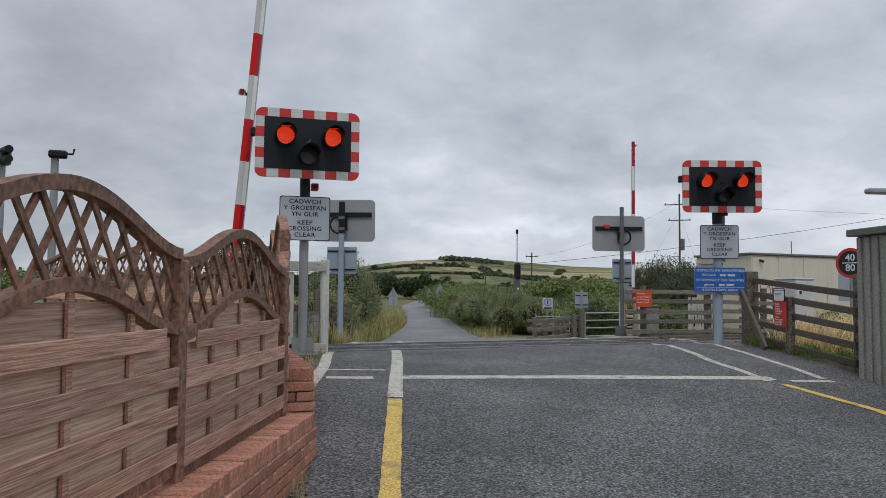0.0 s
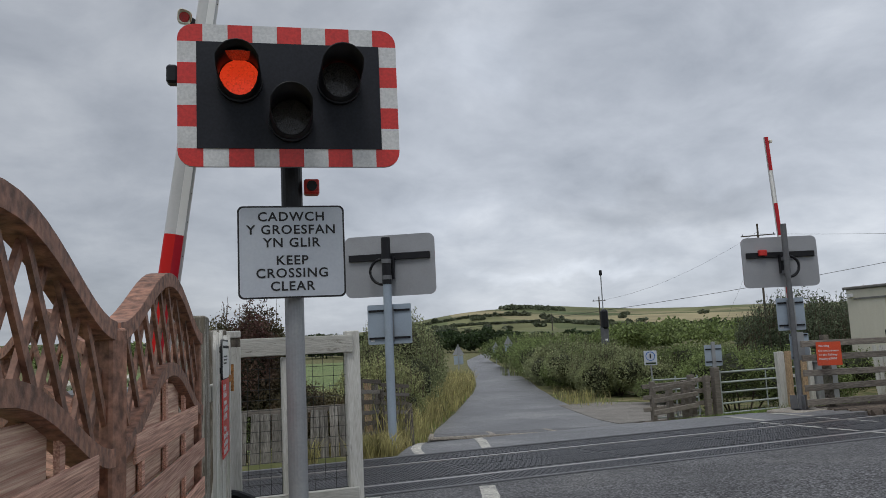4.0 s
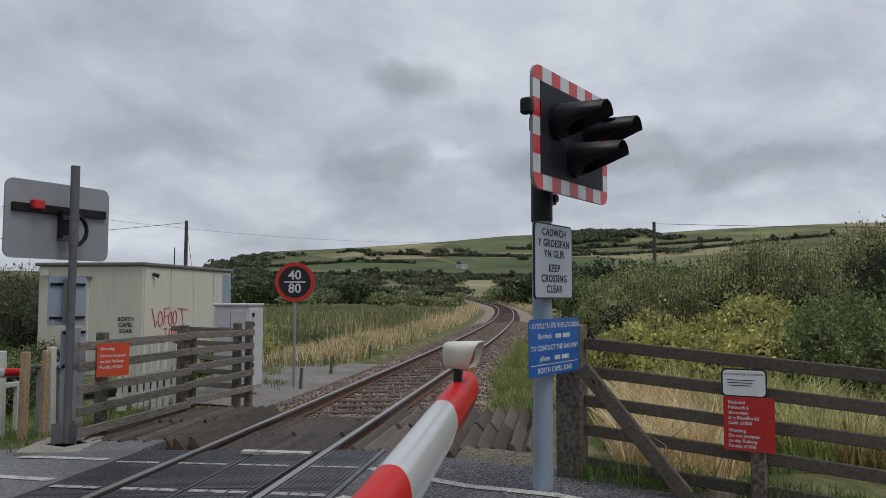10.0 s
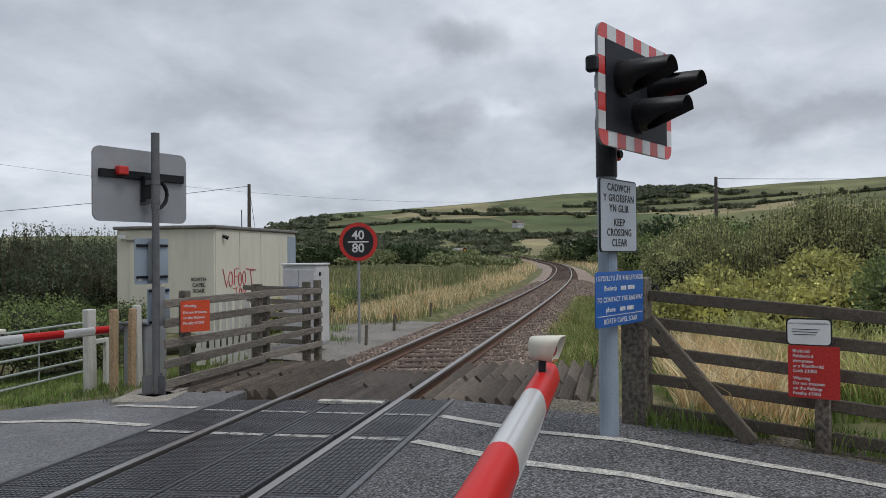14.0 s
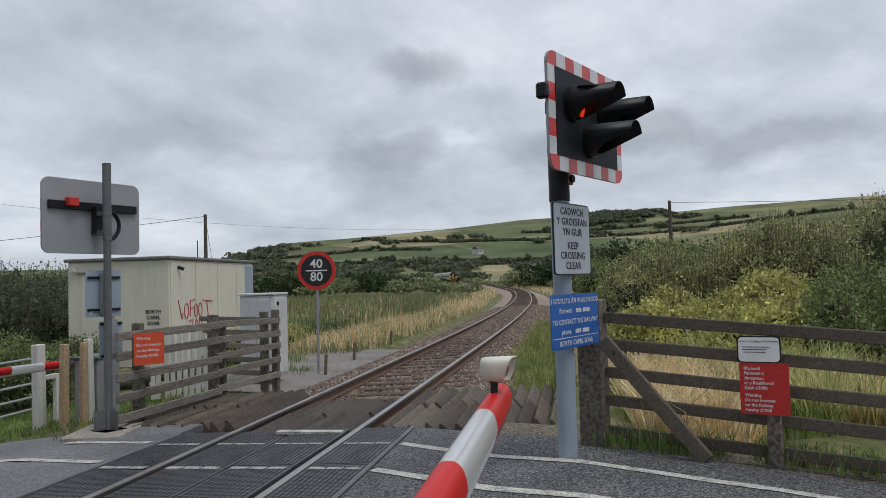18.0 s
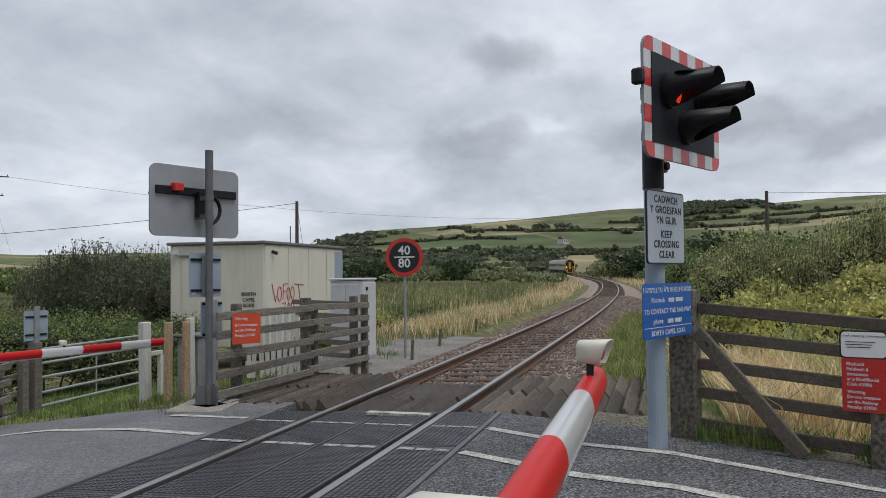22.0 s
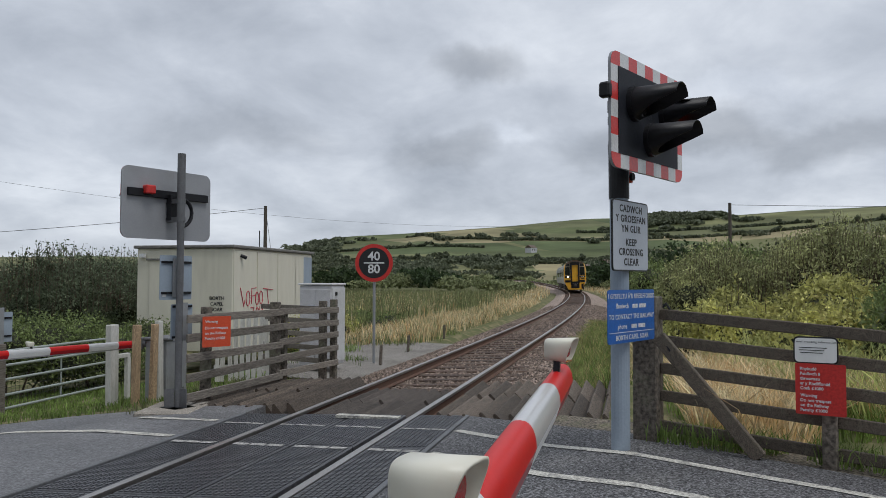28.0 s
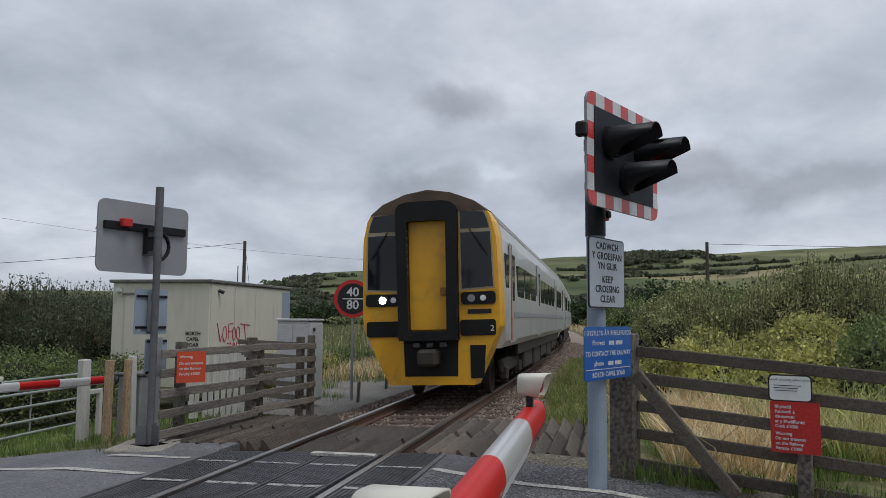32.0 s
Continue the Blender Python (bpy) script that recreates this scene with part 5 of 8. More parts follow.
# ---- white railway fence and picket gate ----
YF = -1.75
wf = thing("white_fence", Matrix(), "flaking white timber fence with wire netting", "fence")
for x, w, z1 in ((0.235, 0.12, 1.53), (-0.32, 0.11, 1.33)):
    part("post", box(B(), (x, YF, z1 / 2 - 0.05), (w, w * 0.9, z1 + 0.1), bevel=0.008), paint_white, wf)
part("top_rail", box(B(), (-0.3, YF - 0.06, 1.42), (1.06, 0.05, 0.15), bevel=0.006), paint_rail, wf)
part("bottom_rail", box(B(), (-0.2, YF - 0.05, 0.16), (0.9, 0.05, 0.12), bevel=0.006), paint_rail, wf)
net = B()
for k in range(12):
    cyl(net, (-0.83 + k * 0.09, YF, 0.2), (-0.83 + k * 0.09, YF, 1.36), 0.0022, seg=4, caps=False)
for k in range(14):
    cyl(net, (-0.83, YF, 0.22 + k * 0.085), (0.2, YF, 0.22 + k * 0.085), 0.0022, seg=4, caps=False)
part("wire_net", net, wire_m, wf)
part("kick_board", box(B(), (-0.1, YF - 0.07, 0.03), (0.75, 0.04, 0.16), bevel=0.006), paint_rail, wf)
solid("fence_post", box(B(), (-0.975, -2.93, 0.70), (0.15, 0.1, 1.69), bevel=0.012), paint_worn, "tall grey fence post with worn whitewash behind the pickets", "fence post")
lp = solid("fence_post", box(B(), (0, 0, 0.80), (0.19, 0.15, 1.59), bevel=0.01), paint_worn, "stout timber post with worn whitewash beside the picket gate", "fence post")
lp.matrix_basis = pose(-1.154, -4.085, -0.01, 0, 0, 81.2)
gp_ = thing("gate_post", pose(-0.838, -2.65, 0.05), "flaking white gate post with a dark grimy top", "gate post")
part("shaft", box(B(), (0, 0, 0.69), (0.106, 0.11, 1.38), bevel=0.008), paint_white, gp_)
part("dark_band", box(B(), (0, 0, 1.405), (0.103, 0.105, 0.06)), timber_post, gp_)
part("cap", box(B(), (0, 0, 1.465), (0.108, 0.115, 0.05), bevel=0.006), paint_white, gp_)
part("hook", tube(B(), [(-0.06, -0.06, 1.31), (-0.075, -0.075, 1.32), (-0.07, -0.07, 1.28)], 0.006, 5), black, gp_)
part("knob", cyl(B(), (-0.06, -0.055, 1.16), (-0.06, -0.08, 1.16), 0.011, seg=8), black, gp_)
pg = thing("picket_gate", pose(-0.972, -3.408, 0.05, 0, 0, 81.2), "white flaking picket gate with a rusty hinge", "gate")
for k in range(11):
    h = 1.46 + random.uniform(-0.02, 0.02)
    x = -0.485 + k * 0.097
    part("picket", prism(B(), [(x - 0.034, 0.06), (x + 0.034, 0.06), (x + 0.036, h - 0.085), (x, h), (x - 0.036, h - 0.085)], -0.02, 0.0), paint_white, pg, m=pose(0, 0, 0, random.uniform(-0.6, 0.6), random.uniform(-0.8, 0.8), 0))
for z in (0.35, 1.12):
    part("rail", box(B(), (0, 0.014, z), (1.04, 0.024, 0.09), bevel=0.004), paint_white, pg)
part("brace", bar(B(), (-0.48, 0.014, 0.4), (0.48, 0.014, 1.08), 0.022, 0.08), paint_white, pg)
part("hinge", box(B(), (0.33, -0.026, 1.17), (0.36, 0.01, 0.05), bevel=0.003), rust, pg, "rusty strap hinge")
part("hinge_pin", cyl(B(), (0.525, -0.028, 1.08), (0.525, -0.028, 1.26), 0.014, seg=8), rust, pg)
TRESPASS = [("Rhybudd", 0.165), ("Peidiwch â", 0.125), ("thresmasu", 0.085), ("ar y Rheilffordd", 0.045), ("Cosb £1000", 0.005), ("Warning", -0.055), ("Do not trespass", -0.095), ("on the Railway", -0.135), ("Penalty £1000", -0.175)]


def trespass(m, w, h, plate, label, lines, size):
    t = thing("trespass_sign", m, label, "sign", "trespass signs")
    part("plate", prism(B(), rounded(w, h, 0.012), -0.003, 0.003), plate, t)
    for text, z in lines:
        me = lettering(text, size, white_ink, 0.0008)
        lo = min(v.co.x for v in me.vertices)
        part("lettering", me, white_ink, t, m=pose(-w / 2 + 0.035 - lo, -0.0045, z))
    return t


GATE_OUT = 0.034
trespass(pose(-0.979 + GATE_OUT, -3.45, 1.005, 0, 0, 81.2), 0.44, 0.45, sign_red, "red bilingual trespass warning on a white picket gate", [(a_, z_ * 1.08) for a_, z_ in TRESPASS], 0.046)
gn = text_sign("notice", pose(-0.977 + GATE_OUT, -3.437, 1.347, 0, 0, 81.2), 0.40, 0.22, sheet_white, ink, "white level crossing notice with a black border", [("Level crossing information", 0.0, 0.078, 0.031)], ink)
bars(gn, [(-0.05, 0.02, 0.24, 0.009), (-0.06, 0.0, 0.22, 0.009), (-0.08, -0.02, 0.18, 0.009)], -0.006, ink)
# weathered palings on the far side of the track
pl = thing("paling_fence", Matrix(), "dark weathered timber paling fence", "fence")
x = -4.2
while x < 1.25:
    h = 0.62 + random.uniform(-0.05, 0.04)
    w = random.uniform(0.10, 0.155)
    part("paling", box(B(), (x + w / 2, 2.65 + random.uniform(-0.025, 0.025), h / 2 - 0.25), (w, 0.02, h + 0.35), Matrix.Rotation(radians(random.uniform(-2.5, 2.5)), 3, 'Y'), 0.003), paling_m, pl)
    x += w + random.choice((0.012, 0.02, 0.03, 0.05))
for z in (0.55, 0.1):
    part("rail", box(B(), (-1.5, 2.69, z), (5.6, 0.05, 0.08)), timber_grey, pl)
for (x, y), h in (((1.36, 2.8), 1.25), ((2.05, 4.1), 1.02), ((2.87, 5.2), 0.83)):
    p = solid("fence_post", cyl(B(), (0, 0, -0.3), (0, 0, h), 0.075, 0.065, seg=9), timber_post, "short dark weathered timber post", "fence post", "lane fence posts")
    p.matrix_basis = pose(x, y, road_z(y) - 0.1, random.uniform(-2, 2), random.uniform(-2, 2), 0)
lane_fence = thing("lane_fence", Matrix(), "old timber rail fence with pale slats beside the lane", "fence")
for (xa, ya), (xb, yb), z0a, z0b, tops in (((1.36, 2.8), (2.05, 4.1), 0.02, -0.08, 0.88), ((2.05, 4.1), (2.87, 5.2), -0.08, -0.2, 0.84)):
    for k in range(6):
        u = 0.08 + 0.15 * k
        part("rail", bar(B(), (xa, ya + 0.03, z0a + u * tops / 0.83), (xb, yb + 0.03, z0b + u * tops / 0.83), 0.026, 0.06), timber_dark if k % 2 else timber_grey, lane_fence)
    for k in range(1, 9):
        u = k / 9 + random.uniform(-0.02, 0.02)
        x, y, z = xa + (xb - xa) * u, ya + (yb - ya) * u, z0a + (z0b - z0a) * u
        pale = xa < 2 and 2 < k < 6
        h = tops + random.uniform(-0.06, 0.05)
        part("slat", box(B(), (x, y + 0.075, z + h / 2), (0.085 if pale else 0.05, 0.018, h), Matrix.Rotation(radians(62), 3, 'Z')), timber_new if pale else timber_grey, lane_fence)

# ---- right-hand field fence ----
fx, fy = Vector((7.38, -3.38)), Vector((-0.32, -0.947))
rf = thing("field_fence", Matrix(), "weathered five-rail timber field fence", "fence")


def on_fence(s, out=0.0):
    p = fx + fy * s
    return Vector((p.x - 0.947 * out, p.y + 0.32 * out, 0))


for s, w, z1 in ((0.0, 0.22, 1.42), (1.40, 0.11, 0.98), (3.15, 0.13, 1.30)):
    p = on_fence(s, -0.05) if s else Vector((7.56, -3.34, 0))
    part("post", box(B(), (p.x, p.y, z1 / 2 - 0.1), (w, w, z1 + 0.25), Matrix.Rotation(radians(-18), 3, 'Z'), 0.012), timber_post, rf)
for k, (za, zb) in enumerate(((1.285, 1.125), (1.05, 0.895), (0.80, 0.655), (0.555, 0.42), (0.285, 0.175))):
    a, b = on_fence(0.02, -0.17), on_fence(3.2, 0.04)
    zb2 = za + (zb - za) * 3.2 / 2.2
    part("rail", bar(B(), (a.x, a.y, za), (b.x, b.y, zb2), 0.04, 0.096, 0.006), timber_dark, rf)
a, b = on_fence(0.08, 0.1), on_fence(0.9, 0.1)
part("brace", bar(B(), (a.x, a.y, 1.1), (b.x, b.y, 0.15), 0.06, 0.12, 0.008), timber_dark, rf)
for s, z in ((0.12, 1.36), (0.12, 1.0)):
    p = on_fence(s, 0.08)
    part("hook", tube(B(), [(p.x, p.y, z), (p.x - 0.05, p.y - 0.02, z + 0.03), (p.x - 0.07, p.y - 0.05, z - 0.02)], 0.01, 6), black, rf)
p = on_fence(1.35, 0.085)
trespass(pose(p.x, p.y, 0.735, 0, 0, -108.7), 0.36, 0.40, sign_red, "red bilingual trespass warning on the field fence", [(a_, z_ * 0.95) for a_, z_ in TRESPASS], 0.034)
p2 = on_fence(1.32, 0.085)
nt2 = text_sign("notice", pose(p2.x, p2.y, 1.04, 0, 0, -108.7), 0.30, 0.19, sheet_white, ink, "small white level crossing notice above a red sign", [("Level crossing information", 0.0, 0.066, 0.0235)], ink)
bars(nt2, [(-0.02, 0.02, 0.20, 0.005), (-0.03, 0.0, 0.18, 0.005), (-0.03, -0.02, 0.16, 0.005)], -0.0055, ink)

# the grey hut at the end of the field fence
hut = thing("hut", pose(5.92, -6.75, -0.1, 0, 0, -18), "grey ribbed concrete hut beside the road", "hut")
part("wall", box(B(), (1.2, -1.1, 0.95), (2.4, 2.2, 1.9)), hut_m, hut)
for k in range(14):
    part("rib", box(B(), (-0.012, -0.05 - k * 0.16, 0.95), (0.03, 0.09, 1.88), bevel=0.008), hut_m, hut)
part("roof", box(B(), (1.2, -1.1, 1.95), (2.6, 2.4, 0.09), bevel=0.01), cabin_roof, hut)
lampb = thing("wall_lamp", pose(6.0, -7.15, 2.25, 0, 0, -18), "small grey lamp on an arm over the hut", "lamp")
part("arm", tube(B(), [(0.1, 0, -0.3), (0.1, 0, 0.05), (-0.05, 0, 0.1)], 0.02), steel, lampb)
part("head", box(B(), (-0.16, 0, 0.1), (0.3, 0.14, 0.07), bevel=0.02), steel, lampb)

# ---- far side fences and gates ----
ff = thing("trackside_fence", Matrix(), "weathered five-rail fence along the track", "fence")
for x, w, z1, dy in ((9.9, 0.12, 1.22, 0.06), (12.05, 0.14, 1.23, 0.06), (12.35, 0.12, 1.1, 0.06), (14.1, 0.13, 1.2, 0.06), (14.5, 0.12, 1.22, 0)):
    part("post", box(B(), (x, 2.45 + dy, z1 / 2 - 0.2), (w, w, z1 + 0.4), bevel=0.01), timber_post, ff)
for z in (1.08, 0.83, 0.57, 0.31, 0.06):
    part("rail", bar(B(), (9.25, 2.40, z), (12.1, 2.40, z - 0.02 + random.uniform(-0.03, 0.03)), 0.035, 0.11, 0.006), timber_grey, ff)
    part("rail", bar(B(), (12.0, 2.41, z), (14.55, 2.38, z - 0.04 + random.uniform(-0.03, 0.03)), 0.035, 0.11, 0.006), timber_grey, ff)
    part("rail", bar(B(), (14.5, 2.42, z - 0.06), (14.9, 4.2, z - 0.02), 0.035, 0.10, 0.006), timber_grey, ff)
trespass(pose(9.70, 2.235, 0.895, 0, 0, -36), 0.40, 0.41, sign_orange, "orange-red trespass warning on the trackside fence", [("Warning", 0.135), ("Do not trespass", 0.05), ("on the Railway", -0.02), ("Penalty £1000", -0.09)], 0.05)
for x, y, z0, w, z1, m_ in ((10.99, 4.79, -0.52, 0.16, 1.4, paint_white), (10.4, 3.96, -0.32, 0.11, 1.24, timber_new), (10.68, 3.86, -0.3, 0.10, 1.22, timber_new), (10.86, 3.86, -0.3, 0.11, 1.26, paint_white)):
    p = solid("gate_post", box(B(), (0, 0, z1 / 2 - 0.1), (w, w * 0.8, z1 + 0.2), bevel=0.01), m_, "pale raw timber gate post" if m_ is timber_new else "flaking white timber gate post", "gate post", "crossing gate posts")
    p.matrix_basis = pose(x, y, z0, random.uniform(-1, 1), random.uniform(-1, 1), -10)
stile = thing("wicket", pose(11.1, 4.9, -0.5), "low white timber wicket frame with netting", "gate")
part("top_rail", box(B(), (0.22, 0, 0.85), (0.46, 0.07, 0.07), bevel=0.006), paint_white, stile)
part("upright", box(B(), (0.02, 0, 0.4), (0.09, 0.07, 0.86), bevel=0.006), paint_white, stile)
part("upright", box(B(), (0.42, 0, 0.4), (0.08, 0.07, 0.84), bevel=0.006), paint_white, stile)
net = B()
for k in range(11):
    cyl(net, (0.1 + k * 0.1, 0.02, 0.1), (0.1 + k * 0.1, 0.02, 1.36), 0.0025, seg=4, caps=False)
for k in range(12):
    cyl(net, (0.08, 0.02, 0.12 + k * 0.11), (1.15, 0.02, 0.12 + k * 0.11), 0.0025, seg=4, caps=False)
part("wire_net", net, wire_m, stile)
gg = thing("field_gate", pose(11.27, 7.1, -0.76, 0, 0, 3), "galvanised tubular field gate standing closed", "gate")
for z in (0.17, 0.40, 0.66, 0.90, 1.14):
    part("tube", cyl(B(), (0, 0, z), (2.9, 0, z + 0.01), 0.024, seg=10), gate_m, gg)
for x in (0.0, 2.9):
    part("upright", cyl(B(), (x, 0, 0.1), (x, 0, 1.19), 0.028, seg=10), gate_m, gg)
part("middle_bar", cyl(B(), (1.45, 0, 0.17), (1.45, 0, 1.14), 0.016, seg=8), gate_m, gg)
net = B()
for k in range(28):
    cyl(net, (0.1 * k + 0.08, 0, 0.17), (0.1 * k + 0.08, 0, 0.9), 0.0028, seg=4, caps=False)
for k in range(7):
    cyl(net, (0, 0, 0.22 + 0.1 * k), (2.9, 0, 0.22 + 0.1 * k), 0.0028, seg=4, caps=False)
part("mesh", net, wire_m, gg)
lf = thing("paddock_fence", Matrix(), "low grey timber rail fence beside the lane", "fence")
for x, y, z1, w in ((11.07, 7.02, 1.28, 0.16), (10.75, 6.95, 1.1, 0.13), (10.62, 7.35, 1.12, 0.14), (10.22, 7.1, 1.02, 0.13), (9.74, 7.68, 1.0, 0.12), (9.72, 7.0, 0.92, 0.13)):
    part("post", box(B(), (x, y, -0.76 + z1 / 2 - 0.15), (w, w, z1 + 0.3), bevel=0.012), timber_grey, lf)
for z in (0.16, -0.1, -0.36, -0.68):
    part("rail", bar(B(), (9.05, 6.66, z - 0.03), (10.4, 6.86, z + 0.05), 0.055, 0.11, 0.008), timber_grey, lf)
for z in (0.24, -0.02, -0.3, -0.62):
    part("rail", bar(B(), (10.35, 7.0, z), (11.08, 7.1, z + 0.02), 0.05, 0.10, 0.008), timber_grey, lf)
    part("rail", bar(B(), (9.5, 7.74, z - 0.12), (10.7, 7.42, z - 0.06), 0.05, 0.10, 0.008), timber_grey, lf)
hd = thing("metal_hurdle", pose(9.96, 7.95, -0.8, 0, 0, -12), "galvanised hurdle with wire mesh behind the rail fence", "hurdle")
for z in (0.14, 0.36, 0.58, 0.8, 1.05):
    part("tube", cyl(B(), (0, 0, z), (1.15, 0, z), 0.02, seg=8), gate_m, hd)
for x in (0.0, 0.58, 1.15):
    part("upright", cyl(B(), (x, 0, 0.0), (x, 0, 1.12), 0.022, seg=8), gate_m, hd)
net = B()
for k in range(11):
    cyl(net, (0.1 * k + 0.05, 0, 0.14), (0.1 * k + 0.05, 0, 1.05), 0.003, seg=4, caps=False)
part("mesh", net, wire_m, hd)
# a cattle grid across the lane
cg = thing("cattle_grid", pose(6.95, 7.75, road_z(7.75), -4.5, 0, -19), "steel cattle grid set in pale concrete across the lane", "cattle grid", kind="structure")
# thin black slab under the bars stands in for the unlit pit
part("pit", box(B(), (0, 0, -0.02), (5.2, 1.5, 0.05)), black, cg)
for y in (-0.82, 0.82):
    part("kerb", box(B(), (0, y, -0.014), (5.5, 0.08, 0.07), bevel=0.01), mortar, cg)
for k in range(7):
    part("grid_bar", box(B(), (0, -0.64 + k * 0.213, 0.004), (5.25, 0.06, 0.05), bevel=0.012), dark_steel, cg)
for x in (-2.68, -1.35, 0.0, 1.35, 2.68):
    part("cross_member", box(B(), (x, 0, 0.014), (0.1, 1.62, 0.045), bevel=0.006), mortar, cg)
wp = thing("white_palings", pose(12.72, 3.95, -0.2, 0, 0, -75), "row of white flaking palings beside the cabin", "fence")
for k in range(9):
    part("paling", box(B(), (0.11 * k, random.uniform(-0.01, 0.01), 0.56), (0.075, 0.02, 1.12 + random.uniform(-0.05, 0.05)), Matrix.Rotation(radians(random.uniform(-3, 3)), 3, 'Y')), paint_white, wp)
for z in (0.25, 0.85):
    part("rail", box(B(), (0.44, 0.025, z), (1.0, 0.03, 0.07)), paint_white, wp)
bx = thing("sign_back", pose(11.06, 7.0, 0.80, 0, 0, 170), "small grey sign seen from its back on a post", "sign", "sign backs")
part("plate", prism(B(), rounded(0.44, 0.5, 0.02), -0.004, 0.004), blue_grey, bx)
part("rail", box(B(), (0, 0.018, -0.15), (0.09, 0.03, 0.95)), steel, bx)
for z in (0.15, -0.15):
    part("clip", box(B(), (0, 0.012, z), (0.4, 0.014, 0.03)), black, bx)

kb = solid("foundation_slab", box(B(), (0, 0, 0), (0.9, 0.7, 0.16), bevel=0.02), mortar, "concrete slab at the foot of the signal post", "concrete slab")
kb.matrix_basis = pose(9.22, 2.55, -0.13, 0, 0, 12)
kb2 = solid("foundation_block", box(B(), (0, 0, 0), (0.42, 0.42, 0.12), bevel=0.02), dark_steel, "dark foundation block under the signal post", "concrete block")
kb2.matrix_basis = pose(-0.49, -3.29, 0.15, 0, 0, -8)
coil = thing("cable_heap", pose(-0.86, -3.0, 0.12, 0, 0, 20), "heap of black cables at the foot of the post", "cable heap")
for k in range(7):
    rr = 0.16 + 0.05 * math.sin(k * 2.1)
    part("cable", tube(B(), [(rr * math.cos(a) * 1.3 + 0.05 * math.sin(k), rr * math.sin(a) + 0.03 * k - 0.1, 0.05 + 0.035 * k + 0.07 * math.sin(a + k)) for a in [0.45 * i for i in range(13)]], 0.03, 7), black, coil)
# a gravel apron and a path of chippings
gravel_m = mat("gravel", (0.25, 0.232, 0.21), 0.9, color2=(0.15, 0.138, 0.122), scale=1.1, bump=1.0, fine=40, dirt=(0.13, 0.12, 0.10), dirt_amount=0.6)
strip("gravel_apron", ramp_range(8.2, 15.5, 0.4), lambda y: road_x(y, 1) - 0.4, lambda y: road_x(y, 1) + 3.4 * math.sin(math.pi * (y - 8.0) / 7.8) ** 0.6 + 0.05, 0.012, gravel_m, "pale gravel apron beside the lane", "gravel")


def slab_path():
    verts, faces = [], []
    for i in range(25):
        for j in range(7):
            x, y = 14.9 + i * 0.4, 2.1 + j * 0.64 + 0.12 * noise.noise(Vector((i * 0.5, j, 0)))
            verts.append((x, y, max(land_z(x, y), -0.45) + 0.03 + 0.02 * noise.noise(Vector((x, y, 2)))))
    for i in range(24):
        for j in range(6):
            a = i * 7 + j
            faces.append((a, a + 7, a + 8, a + 1))
    tagged(new("gravel_path", raw("gravel_path", verts, faces, gravel_m)), "grey gravel path beside the speed sign", "gravel", kind="structure")


slab_path()
for x, y in ((21.3, 2.9), (17.9, 2.6), (26.5, 3.1)):
    m_ = solid("marker_stake", box(B(), (0, 0, 0.2), (0.07, 0.07, 0.55), bevel=0.008), timber_post, "short dark marker stake beside the track", "stake", "marker stakes")
    m_.matrix_basis = pose(x, y, track_z(x) - 0.42, 3, -2, 10)

# ---- equipment cabin and cabinet ----
cab = thing("equipment_cabin", pose(17.7, 6.4, -0.2, 0, 0, 0), "cream steel equipment cabin with red graffiti", "cabin")
part("shell", box(B(), (2.45, 1.35, 1.3), (4.9, 2.7, 2.6), bevel=0.02), cabin_m, cab)
part("roof", box(B(), (2.45, 1.35, 2.64), (5.05, 2.85, 0.08), bevel=0.02), cabin_roof, cab)
for k, x in enumerate((0.02, 1.28, 2.5, 3.65)):
    part("panel", box(B(), (x + 0.6, -0.012, 1.3), (1.18, 0.03, 2.48), bevel=0.006), cabin_m, cab)
part("corner_panel", box(B(), (4.55, -0.014, 1.75), (0.6, 0.03, 1.5)), blue_grey, cab)
part("door", box(B(), (-0.015, 1.85, 1.25), (0.04, 0.95, 2.1), bevel=0.008), cabin_m, cab)
part("door_rail", box(B(), (-0.04, 1.85, 2.32), (0.05, 1.1, 0.05)), cabin_roof, cab)
part("handle", cyl(B(), (-0.06, 1.45, 1.2), (-0.06, 1.45, 1.4), 0.012, seg=6), black, cab)
for i, w in enumerate(("BORTH", "CAPEL", "SOAR")):
    part("lettering", lettering(w, 0.125, ink, 0.003), ink, cab, m=pose(-0.008, 0.42, 1.34 - 0.14 * i, 0, 0, -90))
part("spotlight", cyl(B(), (0.35, -0.03, 2.42), (0.42, -0.16, 2.36), 0.04, 0.05, seg=10), black, cab)
part("spotlight", box(B(), (-0.07, 2.5, 2.42), (0.1, 0.14, 0.1)), white_ink, cab)
part("aerial", cyl(B(), (2.6, 0.6, 2.6), (2.6, 0.6, 3.2), 0.015, seg=6), black, cab)


def scrawl(strokes, label):
    """Spray-painted loops and strokes on the cabin's long side."""
    for pts in strokes:
        part("graffiti", tube(B(), [(0.12 + x * 0.74, -0.036, z + 0.08) for x, z in pts], 0.012, 5), spray_red, cab, label)


def ring(cx, cz, rx, rz_, n=12):
    return [(cx + rx * math.cos(math.tau * k / n), cz + rz_ * math.sin(math.tau * k / n)) for k in range(n + 1)]


